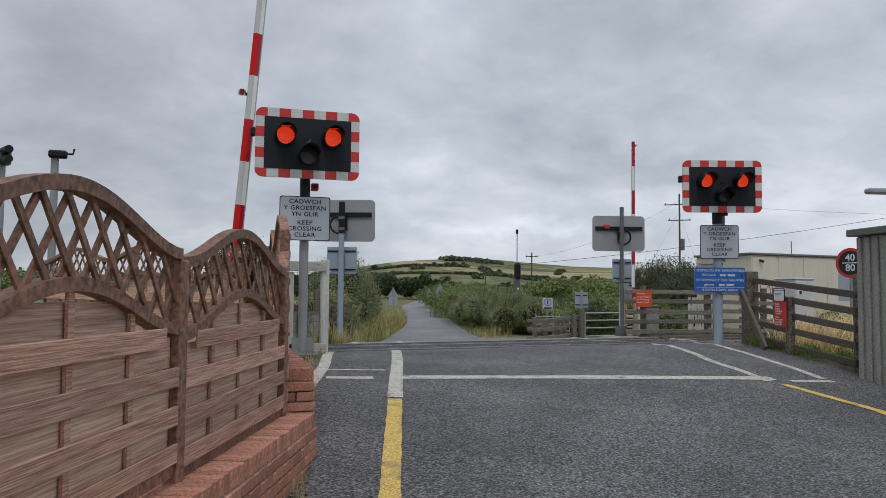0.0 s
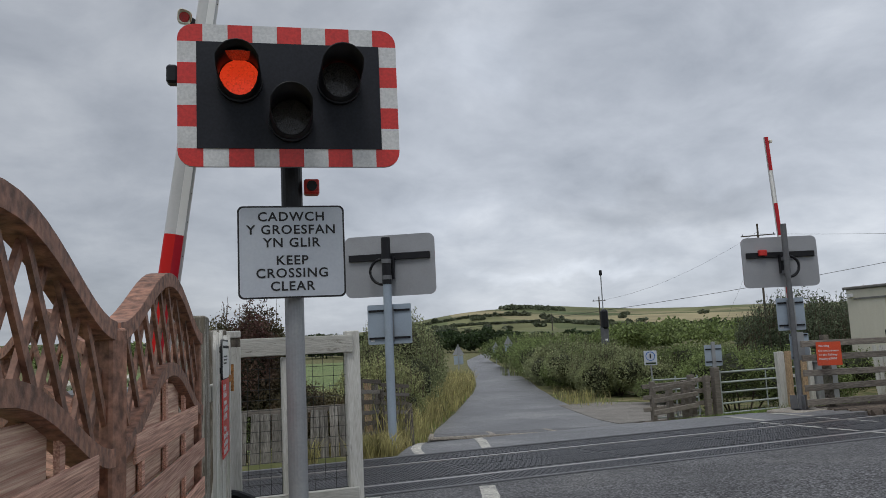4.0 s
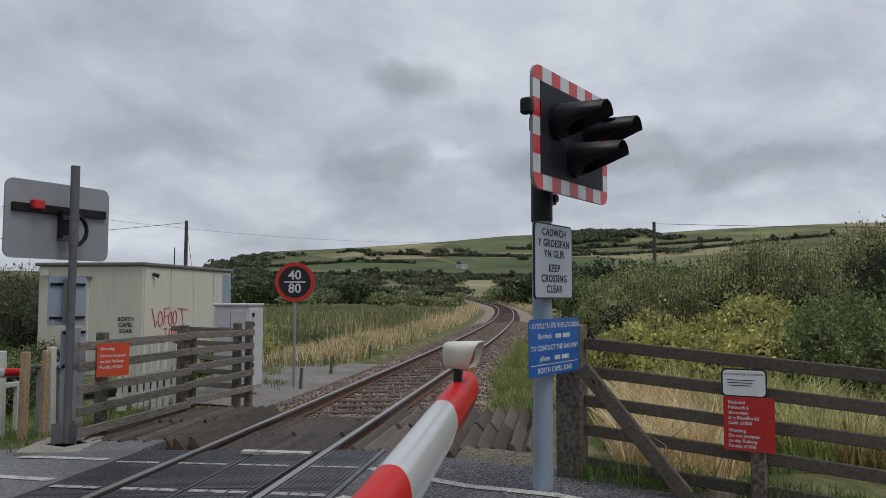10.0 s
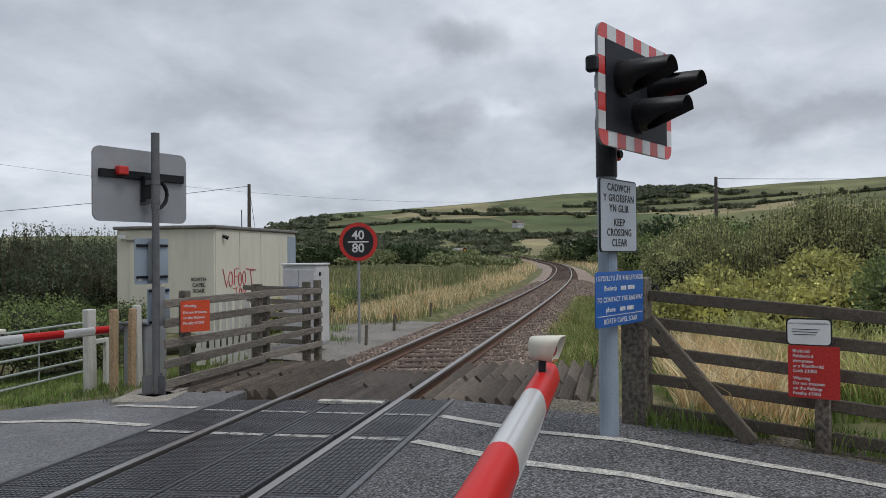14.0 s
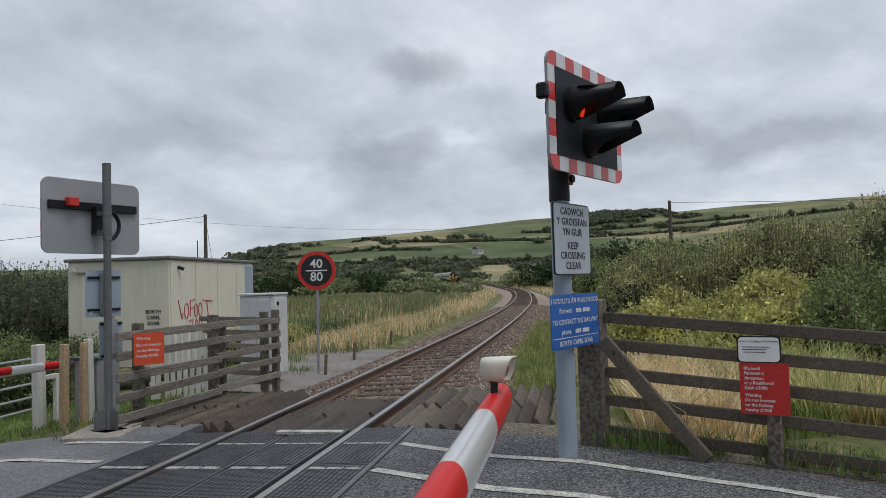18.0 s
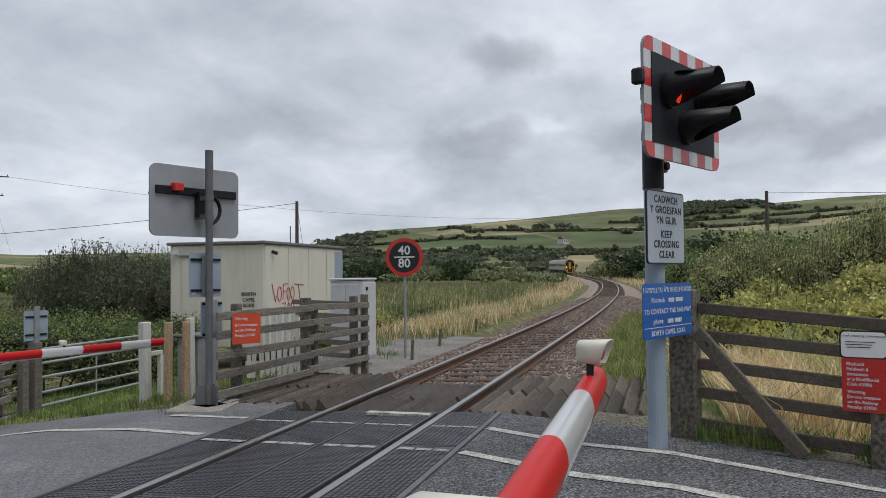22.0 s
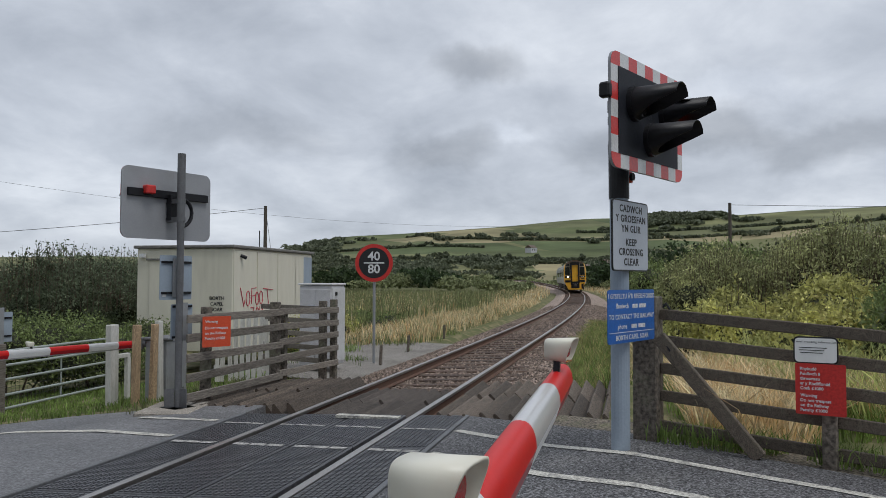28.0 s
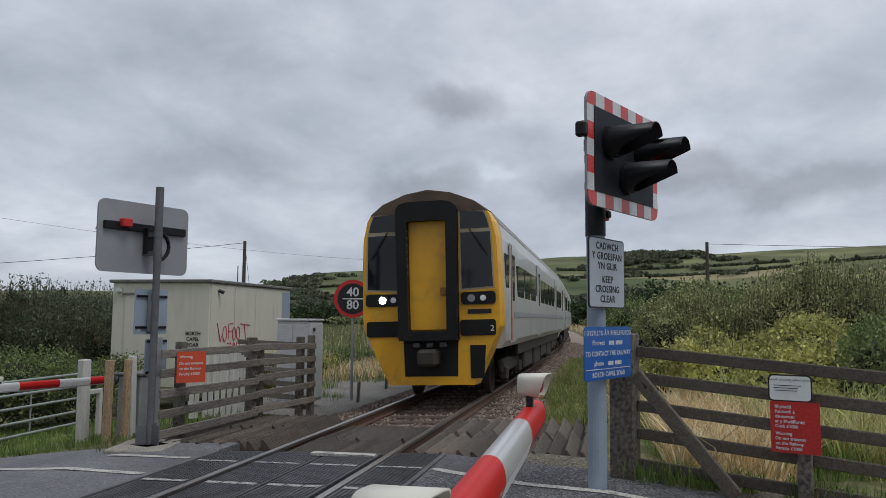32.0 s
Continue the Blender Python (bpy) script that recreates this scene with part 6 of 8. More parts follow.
scrawl([[(0.3, 1.52), (0.55, 1.05), (0.62, 1.2)], ring(0.85, 1.25, 0.14, 0.19), [(1.1, 1.1), (1.12, 1.5), (1.45, 1.52)], [(1.1, 1.3), (1.36, 1.32)], ring(1.52, 1.24, 0.12, 0.17),
        ring(1.83, 1.26, 0.13, 0.17), [(2.0, 1.5), (2.75, 1.46)], [(2.3, 1.48), (2.42, 1.08), (2.75, 0.9)],
        [(1.05, 1.0), (1.3, 1.02), (1.2, 0.82), (1.02, 0.74), (1.38, 0.76)], ring(1.55, 0.88, 0.1, 0.12), [(1.75, 1.02), (1.72, 0.75), (1.95, 0.98), (1.9, 0.66), (2.05, 0.72)]], "red sprayed scrawl")
wc = thing("relay_cabinet", pose(16.0, 3.1, -0.25, 0, 0, 0), "pale grey steel relay cabinet behind the fence", "cabinet")
part("shell", box(B(), (0.4, 0.37, 0.86), (0.8, 0.74, 1.74), bevel=0.015), cab_white, wc)
part("roof", box(B(), (0.4, 0.37, 1.76), (0.86, 0.80, 0.05), bevel=0.015), white_film, wc)
for y in (0.19, 0.55):
    d_ = part("door", box(B(), (-0.012, y, 0.87), (0.03, 0.35, 1.56), bevel=0.006), cab_white, wc)
    part("door_handle", box(B(), (-0.035, 0.34 if y < 0.3 else 0.4, 0.95), (0.02, 0.03, 0.12), bevel=0.004), steel, d_)
part("side_panel", box(B(), (0.4, -0.01, 0.87), (0.74, 0.03, 1.62), bevel=0.006), white_film, wc, "white side panel")
part("plate", box(B(), (-0.03, 0.5, 1.25), (0.006, 0.26, 0.08)), sign_blue, wc)
for x, z in ((0.2, 1.55), (0.2, 1.35), (0.2, 0.5)):
    part("latch", box(B(), (x, -0.035, z), (0.07, 0.03, 0.08)), black, wc)

# ---- speed sign ----
sp = thing("speed_sign", pose(18.07, 2.83, -0.4, 0, 0, -80), "round railway speed sign on a slim grey post", "speed sign")
part("post", cyl(B(), (0, 0.05, 0), (0, 0.05, 2.4), 0.035, seg=12), steel, sp)
disc = part("disc", cyl(B(), (0, 0.012, 2.42), (0, -0.008, 2.42), 0.46, seg=48), sign_red, sp, "red ring round a black face")
part("face", cyl(B(), (0, -0.006, 2.42), (0, -0.013, 2.42), 0.37, seg=48), ink, disc)
for txt, z in (("40", 2.575), ("80", 2.265)):
    part("lettering", lettering(txt, 0.30, white_ink, 0.006), white_ink, disc, m=pose(0, -0.015, z))
part("text_bar", box(B(), (0, -0.0145, 2.42), (0.5, 0.003, 0.03)), white_ink, disc)

# ---- mast, poles, small signs along the lane ----
ms = thing("camera_mast", pose(16.7, 21.0, -1.0), "dark slim camera mast with a thin aerial", "mast")
part("post", box(B(), (0, 0, 1.4), (0.28, 0.24, 2.8), bevel=0.02), dark_steel, ms)
part("housing", box(B(), (0, -0.06, 3.1), (0.32, 0.3, 0.85), bevel=0.09), black, ms)
part("aerial", cyl(B(), (0, 0, 3.4), (0, 0, 5.1), 0.026, seg=8), steel, ms)
part("tip", cyl(B(), (0, 0, 5.02), (0, 0, 5.24), 0.065, seg=10), black, ms)
for z in (1.25, 1.85, 2.2):
    part("label_plate", box(B(), (0, -0.125, z), (0.12, 0.01, 0.1)), white_ink, ms)
ws = thing("walkers_sign", pose(14.8, 15.0, -0.58, 0, 0, -38), "white square notice with a blue ring on a post", "sign")
part("post", cyl(B(), (0, 0.03, -0.5), (0, 0.03, 1.35), 0.03, seg=8), steel, ws)
part("plate", box(B(), (0, 0, 1.12), (0.44, 0.012, 0.5), bevel=0.003), sign_white, ws)
part("symbol", tube(B(), [(0.15 * math.cos(k * math.tau / 20), -0.009, 1.18 + 0.15 * math.sin(k * math.tau / 20)) for k in range(21)], 0.014, 5), sign_blue, ws)
part("symbol", box(B(), (0, -0.009, 1.18), (0.05, 0.004, 0.16)), ink, ws)
part("text_bar", box(B(), (0, -0.009, 0.93), (0.34, 0.004, 0.06)), leaf_dark, ws)


def warning_back(x, y, h):
    t = thing("road_sign", pose(x, y, road_z(y) - 0.1, 0, 0, 160), "grey back of a triangular road sign on a post", "road sign", "lane road signs")
    part("post", cyl(B(), (0, 0, 0), (0, 0, h), 0.04, seg=8), steel, t)
    part("plate", prism(B(), [(-0.38, h - 0.65), (0.38, h - 0.65), (0.0, h)], -0.06, -0.05), board_back, t)
    part("plate", prism(B(), [(-0.3, h - 1.25), (0.3, h - 1.25), (0.3, h - 0.7), (-0.3, h - 0.7)], -0.06, -0.05), blue_grey, t)


warning_back(16.2, 37.7, 2.3)
warning_back(25.3, 50, 2.75)
warning_back(30.1, 63.6, 2.3)


def pylon_pole(x, y, z, h, arms, label):
    t = thing("telegraph_pole", pose(x, y, z), label, "telegraph pole", "telegraph poles")
    part("pole", cyl(B(), (0, 0, -0.5), (0, 0, h), 0.16 if arms else 0.13, 0.12 if arms else 0.085, seg=10), pole_m, t)
    for z_, w in arms:
        part("crossarm", box(B(), (0, 0, z_), (w, 0.12, 0.14), Matrix.Rotation(radians(-40), 3, 'Z')), pole_m, t)
        for k in (-0.45, 0, 0.45):
            v = Matrix.Rotation(radians(-40), 3, 'Z') @ Vector((k * w, 0, 0))
            part("insulator", cyl(B(), (v.x, v.y, z_ + 0.07), (v.x, v.y, z_ + 0.3), 0.05, 0.035, seg=8), black, t)
    return t


pp = pylon_pole(74.9, 75.1, -0.9, 16.5, ((14.9, 4.4), (12.6, 3.2)), "tall timber power pole with crossarms and a transformer")
part("transformer", box(B(), (0.1, -0.35, 9.0), (0.6, 0.6, 1.7), bevel=0.05), dark_steel, pp)
pylon_pole(39.2, 16.25, -0.9, 6.6, (), "plain dark timber telegraph pole")
pylon_pole(45.0, -8.6, -0.9, 6.8, (), "plain dark timber telegraph pole")
pylon_pole(76.0, 119.0, -1.0, 9.8, ((9.0, 2.4),), "distant timber power pole with a crossarm")
pylon_pole(60.0, 108.0, -1.0, 6.5, (), "plain dark timber telegraph pole")


def wire(a, b, sag, r=0.012):
    a, b = Vector(a), Vector(b)
    pts = [a.lerp(b, k / 14) - Vector((0, 0, sag * 4 * (k / 14) * (1 - k / 14))) for k in range(15)]
    w = solid("overhead_wire", tube(B(), pts, r, 4), wire_m, "thin dark overhead wire between poles", "wire", "overhead wires")
    return w


wire((74.9, 75.1, 13.0), (52.0, 58.0, -0.9), 0.0, 0.012)
wire((74.9, 75.1, 13.0), (79.5, 74.0, -0.8), 0.0, 0.012)
wire((74.9, 75.1, 14.5), (76, 119, 8.0), 1.5, 0.014)
wire((74.9, 75.1, 14.2), (170, 10, 14.0), 2.5, 0.016)
wire((39.2, 16.25, 5.6), (12, 40, 2.0), 0.6)
wire((39.2, 16.25, 5.6), (40.0, 15.7, -0.8), 0.0)
wire((45, -8.6, 5.8), (38, -60, 5.5), 0.6)
# the garden side's own signal and camera pole
gp = thing("camera_pole", pose(-3.82, 2.3, -0.3), "grey pole with a camera and a small signal head", "pole")
part("pole", cyl(B(), (0, 0, 0), (0, 0, 3.75), 0.07, seg=10), steel, gp)
part("camera_head", box(B(), (0.05, -0.05, 3.82), (0.32, 0.2, 0.14), bevel=0.03), black, gp)
part("arm", tube(B(), [(0.1, 0, 3.85), (0.3, 0, 3.85), (0.32, 0, 3.95)], 0.02), black, gp)
gs = thing("small_signal", pose(-4.75, 3.1, -0.2, 0, 0, 20), "small black signal head on a grey pole", "signal")
part("pole", cyl(B(), (0, 0, 0), (0, 0, 3.6), 0.06, seg=10), steel, gs)
part("head", box(B(), (0, -0.05, 3.72), (0.24, 0.2, 0.3), bevel=0.02), dark_steel, gs)
for z in (3.64, 3.82):
    part("hood", cyl(B(), (0, -0.1, z), (0, -0.42, z + 0.01), 0.085, 0.075, seg=12), black, gs)


# ---- train ----
train_yellow = mat("train_yellow", (0.88, 0.46, 0.02), 0.45, color2=(0.76, 0.38, 0.018), scale=2.5, bump=0.03, dirt=(0.30, 0.18, 0.05), dirt_amount=0.45, clear=0.2, grain=0.06)
train_white = mat("train_white", (0.58, 0.58, 0.56), 0.4, color2=(0.50, 0.50, 0.48), scale=1.2, bump=0.02, clear=0.3, dirt=(0.34, 0.31, 0.27), dirt_amount=0.4, grain=0.06)
train_red = mat("train_red", (0.50, 0.06, 0.05), 0.4, bump=0.02, grain=0.06)
train_roof = mat("train_roof", (0.13, 0.085, 0.055), 0.6, color2=(0.05, 0.038, 0.03), scale=2.2, bump=0.1, grain=0.06)
train_black = mat("train_black", (0.011, 0.011, 0.012), 0.5, color2=(0.02, 0.019, 0.018), scale=3, bump=0.1, grain=0.06)
train_under = mat("train_underframe", (0.055, 0.045, 0.038), 0.85, color2=(0.035, 0.03, 0.026), scale=3, bump=0.3, grain=0.06)
glass_dark = mat("train_glass", (0.007, 0.009, 0.010), 0.06, color2=(0.018, 0.022, 0.026), scale=1.0, bump=0.0, clear=0.1, grain=0.06)
train_black.node_tree.nodes["Principled BSDF"].inputs["Specular IOR Level"].default_value = 0.25
train_top = mat("train_roof_grey", (0.34, 0.33, 0.30), 0.7, color2=(0.26, 0.25, 0.23), scale=3, bump=0.1)
seal_pale = mat("pale_seal", (0.42, 0.36, 0.26), 0.6, color2=(0.30, 0.25, 0.17), scale=4, bump=0.0, grain=0.1)
headlamp = mat("headlamp", (0.9, 0.9, 0.85), 0.2, bump=0.0, emit=(1.0, 0.96, 0.85, 9.0))
marker = mat("marker_lamp", (0.8, 0.82, 0.85), 0.2, bump=0.0, emit=(0.9, 0.95, 1.0, 0.06))

SIDE = [(1.24, 0.98), (1.345, 1.12), (1.36, 1.7), (1.345, 2.5), (1.335, 3.05), (1.28, 3.32), (1.15, 3.54), (0.9, 3.73), (0.45, 3.9), (0.0, 3.97)]
RING = SIDE + [(-y, z) for y, z in SIDE[-2::-1]]


def ring_solid(bm, x0, x1, ring, ring2=None):
    a = [bm.verts.new((x0, y, z)) for y, z in ring]
    b = [bm.verts.new((x1, y, z)) for y, z in (ring2 or ring)]
    n = len(a)
    for k in range(n):
        bm.faces.new((a[k], a[(k + 1) % n], b[(k + 1) % n], b[k]))
    bm.faces.new(a[::-1])
    bm.faces.new(b)
    bmesh.ops.recalc_face_normals(bm, faces=bm.faces[:])
    return bm


def yz_prism(bm, outline, x0, x1):
    return ring_solid(bm, x0, x1, outline)


def rail_car(leading):
    """One car, its front end at its own x = 0, running back along +x; z = 0 on the rails."""
    t = thing("train_car", Matrix(), "pale diesel train car with a yellow front" if leading else "pale diesel train car trailing behind", "train car", "train")
    face = train_yellow if leading else train_white
    shell = part("body", ring_solid(B(), 0.35, 22.4, RING), train_white, t, smooth=False)
    # roof skin
    top = [p for p in RING if p[1] > 3.2]
    bm = B()
    ring_solid(bm, 0.4, 22.35, [(y * 1.004, z + 0.012) for y, z in top] + [(y * 0.98, z - 0.03) for y, z in top[::-1]])
    part("roof", bm, train_top, t)
    for s in (-1, 1):
        for k in range(11):
            if k in (3, 8):
                continue
            x = 3.3 + k * 1.62
            part("window", box(B(), (x, s * 1.345, 2.28), (1.42, 0.04, 0.78), Matrix.Rotation(radians(-2.2 * s), 3, 'X'), 0.012), glass_dark, t)
        for x in (1.75, 8.3, 16.4, 21.3):
            d = part("door", box(B(), (x, s * 1.35, 2.05), (0.95, 0.035, 2.0), Matrix.Rotation(radians(-1.4 * s), 3, 'X'), 0.012), train_white, t)
            part("door_window", box(B(), (x, s * 1.358, 2.35), (0.42, 0.04, 0.95), Matrix.Rotation(radians(-1.8 * s), 3, 'X'), 0.01), glass_dark, d)
            if x < 3:
                part("door_stripe", box(B(), (x - 0.40, s * 1.358, 2.05), (0.12, 0.04, 1.9), Matrix.Rotation(radians(-1.4 * s), 3, 'X')), train_red, d, "narrow red stripe")
        part("cab_window", box(B(), (0.85, s * 1.34, 2.35), (0.55, 0.04, 0.85), Matrix.Rotation(radians(-2 * s), 3, 'X'), 0.012), glass_dark, t)
        part("window_band", box(B(), (11.9, s * 1.338, 2.28), (17.8, 0.03, 0.84), Matrix.Rotation(radians(-1.0 * s), 3, 'X'), 0.01), train_black, t, "dark band round the windows")
        part("waist_band", box(B(), (11.5, s * 1.362, 1.62), (19.5, 0.012, 0.10)), board_back, t)
        part("skirt", box(B(), (11.2, s * 1.2, 0.88), (15.2, 0.05, 0.28)), train_under, t)
    for k, (x, w, h) in enumerate(((6.5, 2.2, 0.6), (9.2, 2.0, 0.68), (11.8, 2.4, 0.55), (14.3, 1.9, 0.65), (16.3, 1.2, 0.5))):
        part("equipment_box", box(B(), (x, 0, 0.95 - h / 2 - 0.05), (w, 2.35, h), bevel=0.04), train_under, t)
    for xb in (3.4, 19.0):
        bog = part("bogie", box(B(), (xb, 0, 0.55), (2.9, 0.5, 0.22), bevel=0.04), train_under, t)
        for s in (-1, 1):
            part("side_frame", box(B(), (xb, s * 1.02, 0.55), (3.0, 0.14, 0.3), bevel=0.05), train_under, bog)
            for dx in (-1.3, 1.3):
                part("wheel", cyl(B(), (xb + dx, s * 0.69, 0.42), (xb + dx, s * 0.82, 0.42), 0.42, seg=24), train_under, bog)
                part("axle_box", box(B(), (xb + dx, s * 1.08, 0.42), (0.3, 0.16, 0.26), bevel=0.03), train_under, bog)
    # ends: a moulded front with corridor door, screens and lamps
    foot = [(0.80, 0.34), (1.05, 0.86), (1.29, 1.40)]
    side = foot + [(1.30, 1.7), (1.295, 2.5), (1.27, 3.05), (1.21, 3.32), (1.08, 3.54), (0.86, 3.72), (0.44, 3.88), (0.0, 3.95)]
    side2 = [(0.84, 0.34), (1.10, 0.86), (1.345, 1.40)] + SIDE[2:]
    nose = side + [(-y, z) for y, z in side[-2::-1]]
    back_ring = side2 + [(-y, z) for y, z in side2[-2::-1]]
    bm = B()
    mid = [(p[0] * 0.4 + q[0] * 0.6 if abs(p[0]) > 0.01 else 0.0, p[1] * 0.4 + q[1] * 0.6) for p, q in zip(nose, back_ring)]
    ring_solid(bm, -0.02, 0.12, nose, mid)
    ring_solid(bm, 0.12, 0.4, mid, back_ring)
    f = part("front", bm, face, t, "dirty yellow moulded front")
    dome = [(y * 0.965, z + 0.01) for y, z in RING if z > 3.5]
    bm = B()
    ring_solid(bm, -0.05, 0.42, [(y, z) for y, z in dome] + [(y * 0.97, z - 0.05) for y, z in dome[::-1]], [(y * 1.035, z + 0.01) for y, z in dome] + [(y, z - 0.04) for y, z in dome[::-1]])
    part("front_dome", bm, train_roof, f, "brown grimy cab roof")
    bm = B()
    yz_prism(bm, [(-1.06, 3.54), (1.06, 3.54), (0.87, 3.70), (0.45, 3.85), (0, 3.92), (-0.45, 3.85), (-0.87, 3.70)], -0.06, 0.05)
    part("front_brow", bm, train_roof, f)
    # the gangway: a rubber hood with a rounded head round the door
    out, inn = [], []
    for k in range(17):
        ang = math.pi * k / 16
        c, sn = math.cos(ang), math.sin(ang)
        out.append((math.copysign(abs(c) ** 0.35, c) * 0.575, 3.42 + 0.31 * sn ** 0.6))
        inn.append((math.copysign(abs(c) ** 0.25, c) * 0.375, 3.27 + 0.10 * sn ** 0.5))
    out = [(0.545, 1.16)] + out + [(-0.545, 1.16)]
    inn = [(0.355, 1.33)] + inn + [(-0.355, 1.33)]
    bm = B()
    for x0, grow in ((-0.29, 1.0), (-0.20, 0.975), (-0.11, 1.0)):
        rings = [[bm.verts.new((x, y * g, z)) for y, z in ln] for x, ln, g in ((x0, out, grow), (x0 + 0.11, out, grow), (x0 + 0.11, inn, 1.0), (x0, inn, 1.0))]
        m_ = len(out)
        for p, q in zip(rings, rings[1:] + rings[:1]):
            for j in range(m_):
                bm.faces.new((p[j], p[(j + 1) % m_], q[(j + 1) % m_], q[j]))
    bmesh.ops.recalc_face_normals(bm, faces=bm.faces[:])
    part("gangway_frame", bm, train_black, f, "black rubber gangway frame with a rounded head")
    for k in range(14):
        part("bellows_rib", box(B(), (-0.22, 0.372, 1.5 + k * 0.13), (0.1, 0.014, 0.03)), dark_steel, f)
    door = part("gangway_door", box(B(), (-0.07, 0, 2.37), (0.06, 0.74, 2.04), bevel=0.01), face, f, "yellow gangway door")
    part("door_handle", box(B(), (-0.11, -0.27, 2.05), (0.03, 0.1, 0.16), bevel=0.01), rust, door)
    for s in (-1, 1):
        yc = s * 0.905

        def pane(pts, x0, x1):
            return yz_prism(B(), [(s * y, z) for y, z in (pts if s > 0 else pts[::-1])], x0, x1)

        frame_ = part("screen_frame", pane([(0.555, 2.02), (1.275, 2.06), (1.255, 3.1), (1.18, 3.42), (1.10, 3.56), (0.555, 3.60)], -0.045, 0.0), face, f)
        part("screen_seal", pane([(0.585, 2.06), (1.225, 2.10), (1.195, 3.1), (1.13, 3.4), (1.065, 3.545), (0.585, 3.57)], -0.052, -0.01), seal_pale, frame_, "thin pale seal round the screen")
        part("windscreen", pane([(0.615, 2.10), (1.195, 2.13), (1.165, 3.14), (0.615, 3.14)], -0.057, -0.01), glass_dark, frame_)
        part("upper_screen", pane([(0.615, 3.21), (1.15, 3.21), (1.11, 3.38), (1.05, 3.515), (0.615, 3.54)], -0.057, -0.01), glass_dark, frame_)
        part("wiper", bar(B(), (-0.075, yc - 0.12 * s, 3.20), (-0.075, yc + 0.13 * s, 2.78), 0.02, 0.022), train_black, frame_)
        part("wiper_blade", bar(B(), (-0.08, yc - 0.02 * s, 3.06), (-0.08, yc + 0.2 * s, 2.70), 0.014, 0.03), train_black, frame_)
        lamp = part("lamp_cluster", yz_prism(B(), rounded_yz(yc + 0.01 * s, 1.92, 0.64, 0.23, 0.06), -0.05, 0.0), train_black, f)
        part("headlight", cyl(B(), (-0.045, yc + (0.0 if s > 0 else 0.12), 1.92), (-0.062, yc + (0.0 if s > 0 else 0.12), 1.92), 0.07, seg=18), headlamp if s > 0 and leading else board_back, lamp, "bright headlight" if s > 0 else "")
        part("marker_light", cyl(B(), (-0.045, yc - 0.21 if s > 0 else yc - 0.1, 1.92), (-0.062, yc - 0.21 if s > 0 else yc - 0.1, 1.92), 0.055, seg=14), marker, lamp)
        part("louvre", yz_prism(B(), rounded_yz(yc - 0.01 * s, 1.38, 0.66, 0.29, 0.05), -0.05, 0.0), train_black, f)
    # flat black plate: the dark of the coupler opening is put into colour
    part("coupler_recess", yz_prism(B(), [(-0.5, 0.5), (0.5, 0.5), (0.52, 1.2), (-0.52, 1.2)], -0.03, 0.03), train_black, f)
    part("coupler", box(B(), (-0.2, 0, 0.85), (0.5, 0.36, 0.3), bevel=0.05), train_under, f)
    for k in range(3):
        part("coupler_socket", box(B(), (-0.08, -0.25 + 0.25 * k, 1.08), (0.12, 0.14, 0.1), bevel=0.02), dark_steel, f)
    # another flat black plate in place of the dark step opening
    part("step_recess", yz_prism(B(), [(-0.98, 0.46), (-0.74, 0.46), (-0.74, 1.06), (-1.03, 1.06)], -0.034, 0.0), train_black, f)
    two = lettering("2", 0.15, white_ink, 0.001) if leading else None
    if two:
        part("lettering", two, white_ink, f, m=pose(-0.054, -1.16, 1.36, 0, 0, -90))
    part("text_bar", box(B(), (-0.026, -0.93, 1.675), (0.012, 0.44, 0.085)), ink, f)
    # rear gangway
    part("rear_gangway", box(B(), (22.55, 0, 2.1), (0.4, 1.0, 2.2), bevel=0.05), train_black, t)
    for x in (5.0, 10.5, 17.0):
        part("roof_vent", box(B(), (x, 0, 3.98), (1.4, 0.7, 0.1), bevel=0.04), train_top, t)
    return t


def rounded_yz(yc, zc, w, h, r):
    return [(yc + a, zc + b) for a, b in rounded(w, h, r, 3)]


car_a = rail_car(True)
car_b = rail_car(False)


def track_pose(x, length=22.4):
    """The pose of a car whose front is at x on the track."""
    a, b = 3.4, 19.0
    pa = Vector((x + a, track_y(x + a), track_z(x + a)))
    pb = Vector((x + b, track_y(x + b), track_z(x + b)))
    d = (pb - pa).normalized()
    yaw = math.atan2(d.y, d.x)
    pitch = math.asin(d.z)
    o = pa - d * a
    return Matrix.Translation(o) @ Matrix.Rotation(yaw, 4, 'Z') @ Matrix.Rotation(-pitch, 4, 'Y') @ Matrix.Rotation(-0.033, 4, 'X')


# ---- plants ----
RNG = np.random.default_rng(11)


def leaf_mesh(name, c, size, material, up=0.25, long=1.9):
    """Many small pointed leaves at the places c."""
    n = len(c)
    d = RNG.normal(size=(n, 3))
    d[:, 2] += up
    d /= np.linalg.norm(d, axis=1)[:, None]
    e = np.cross(d, RNG.normal(size=(n, 3)))
    e /= np.linalg.norm(e, axis=1)[:, None]
    s = (np.asarray(size) * RNG.uniform(0.6, 1.35, n))[:, None]
    v = np.stack([c - d * s * long / 2, c + e * s / 2 - d * s * 0.1, c + d * s * long / 2, c - e * s / 2 - d * s * 0.1], 1).reshape(-1, 3)
    f = (np.arange(n)[:, None] * 4 + np.arange(4)[None]).tolist()
    return raw(name, v.tolist(), f, material)


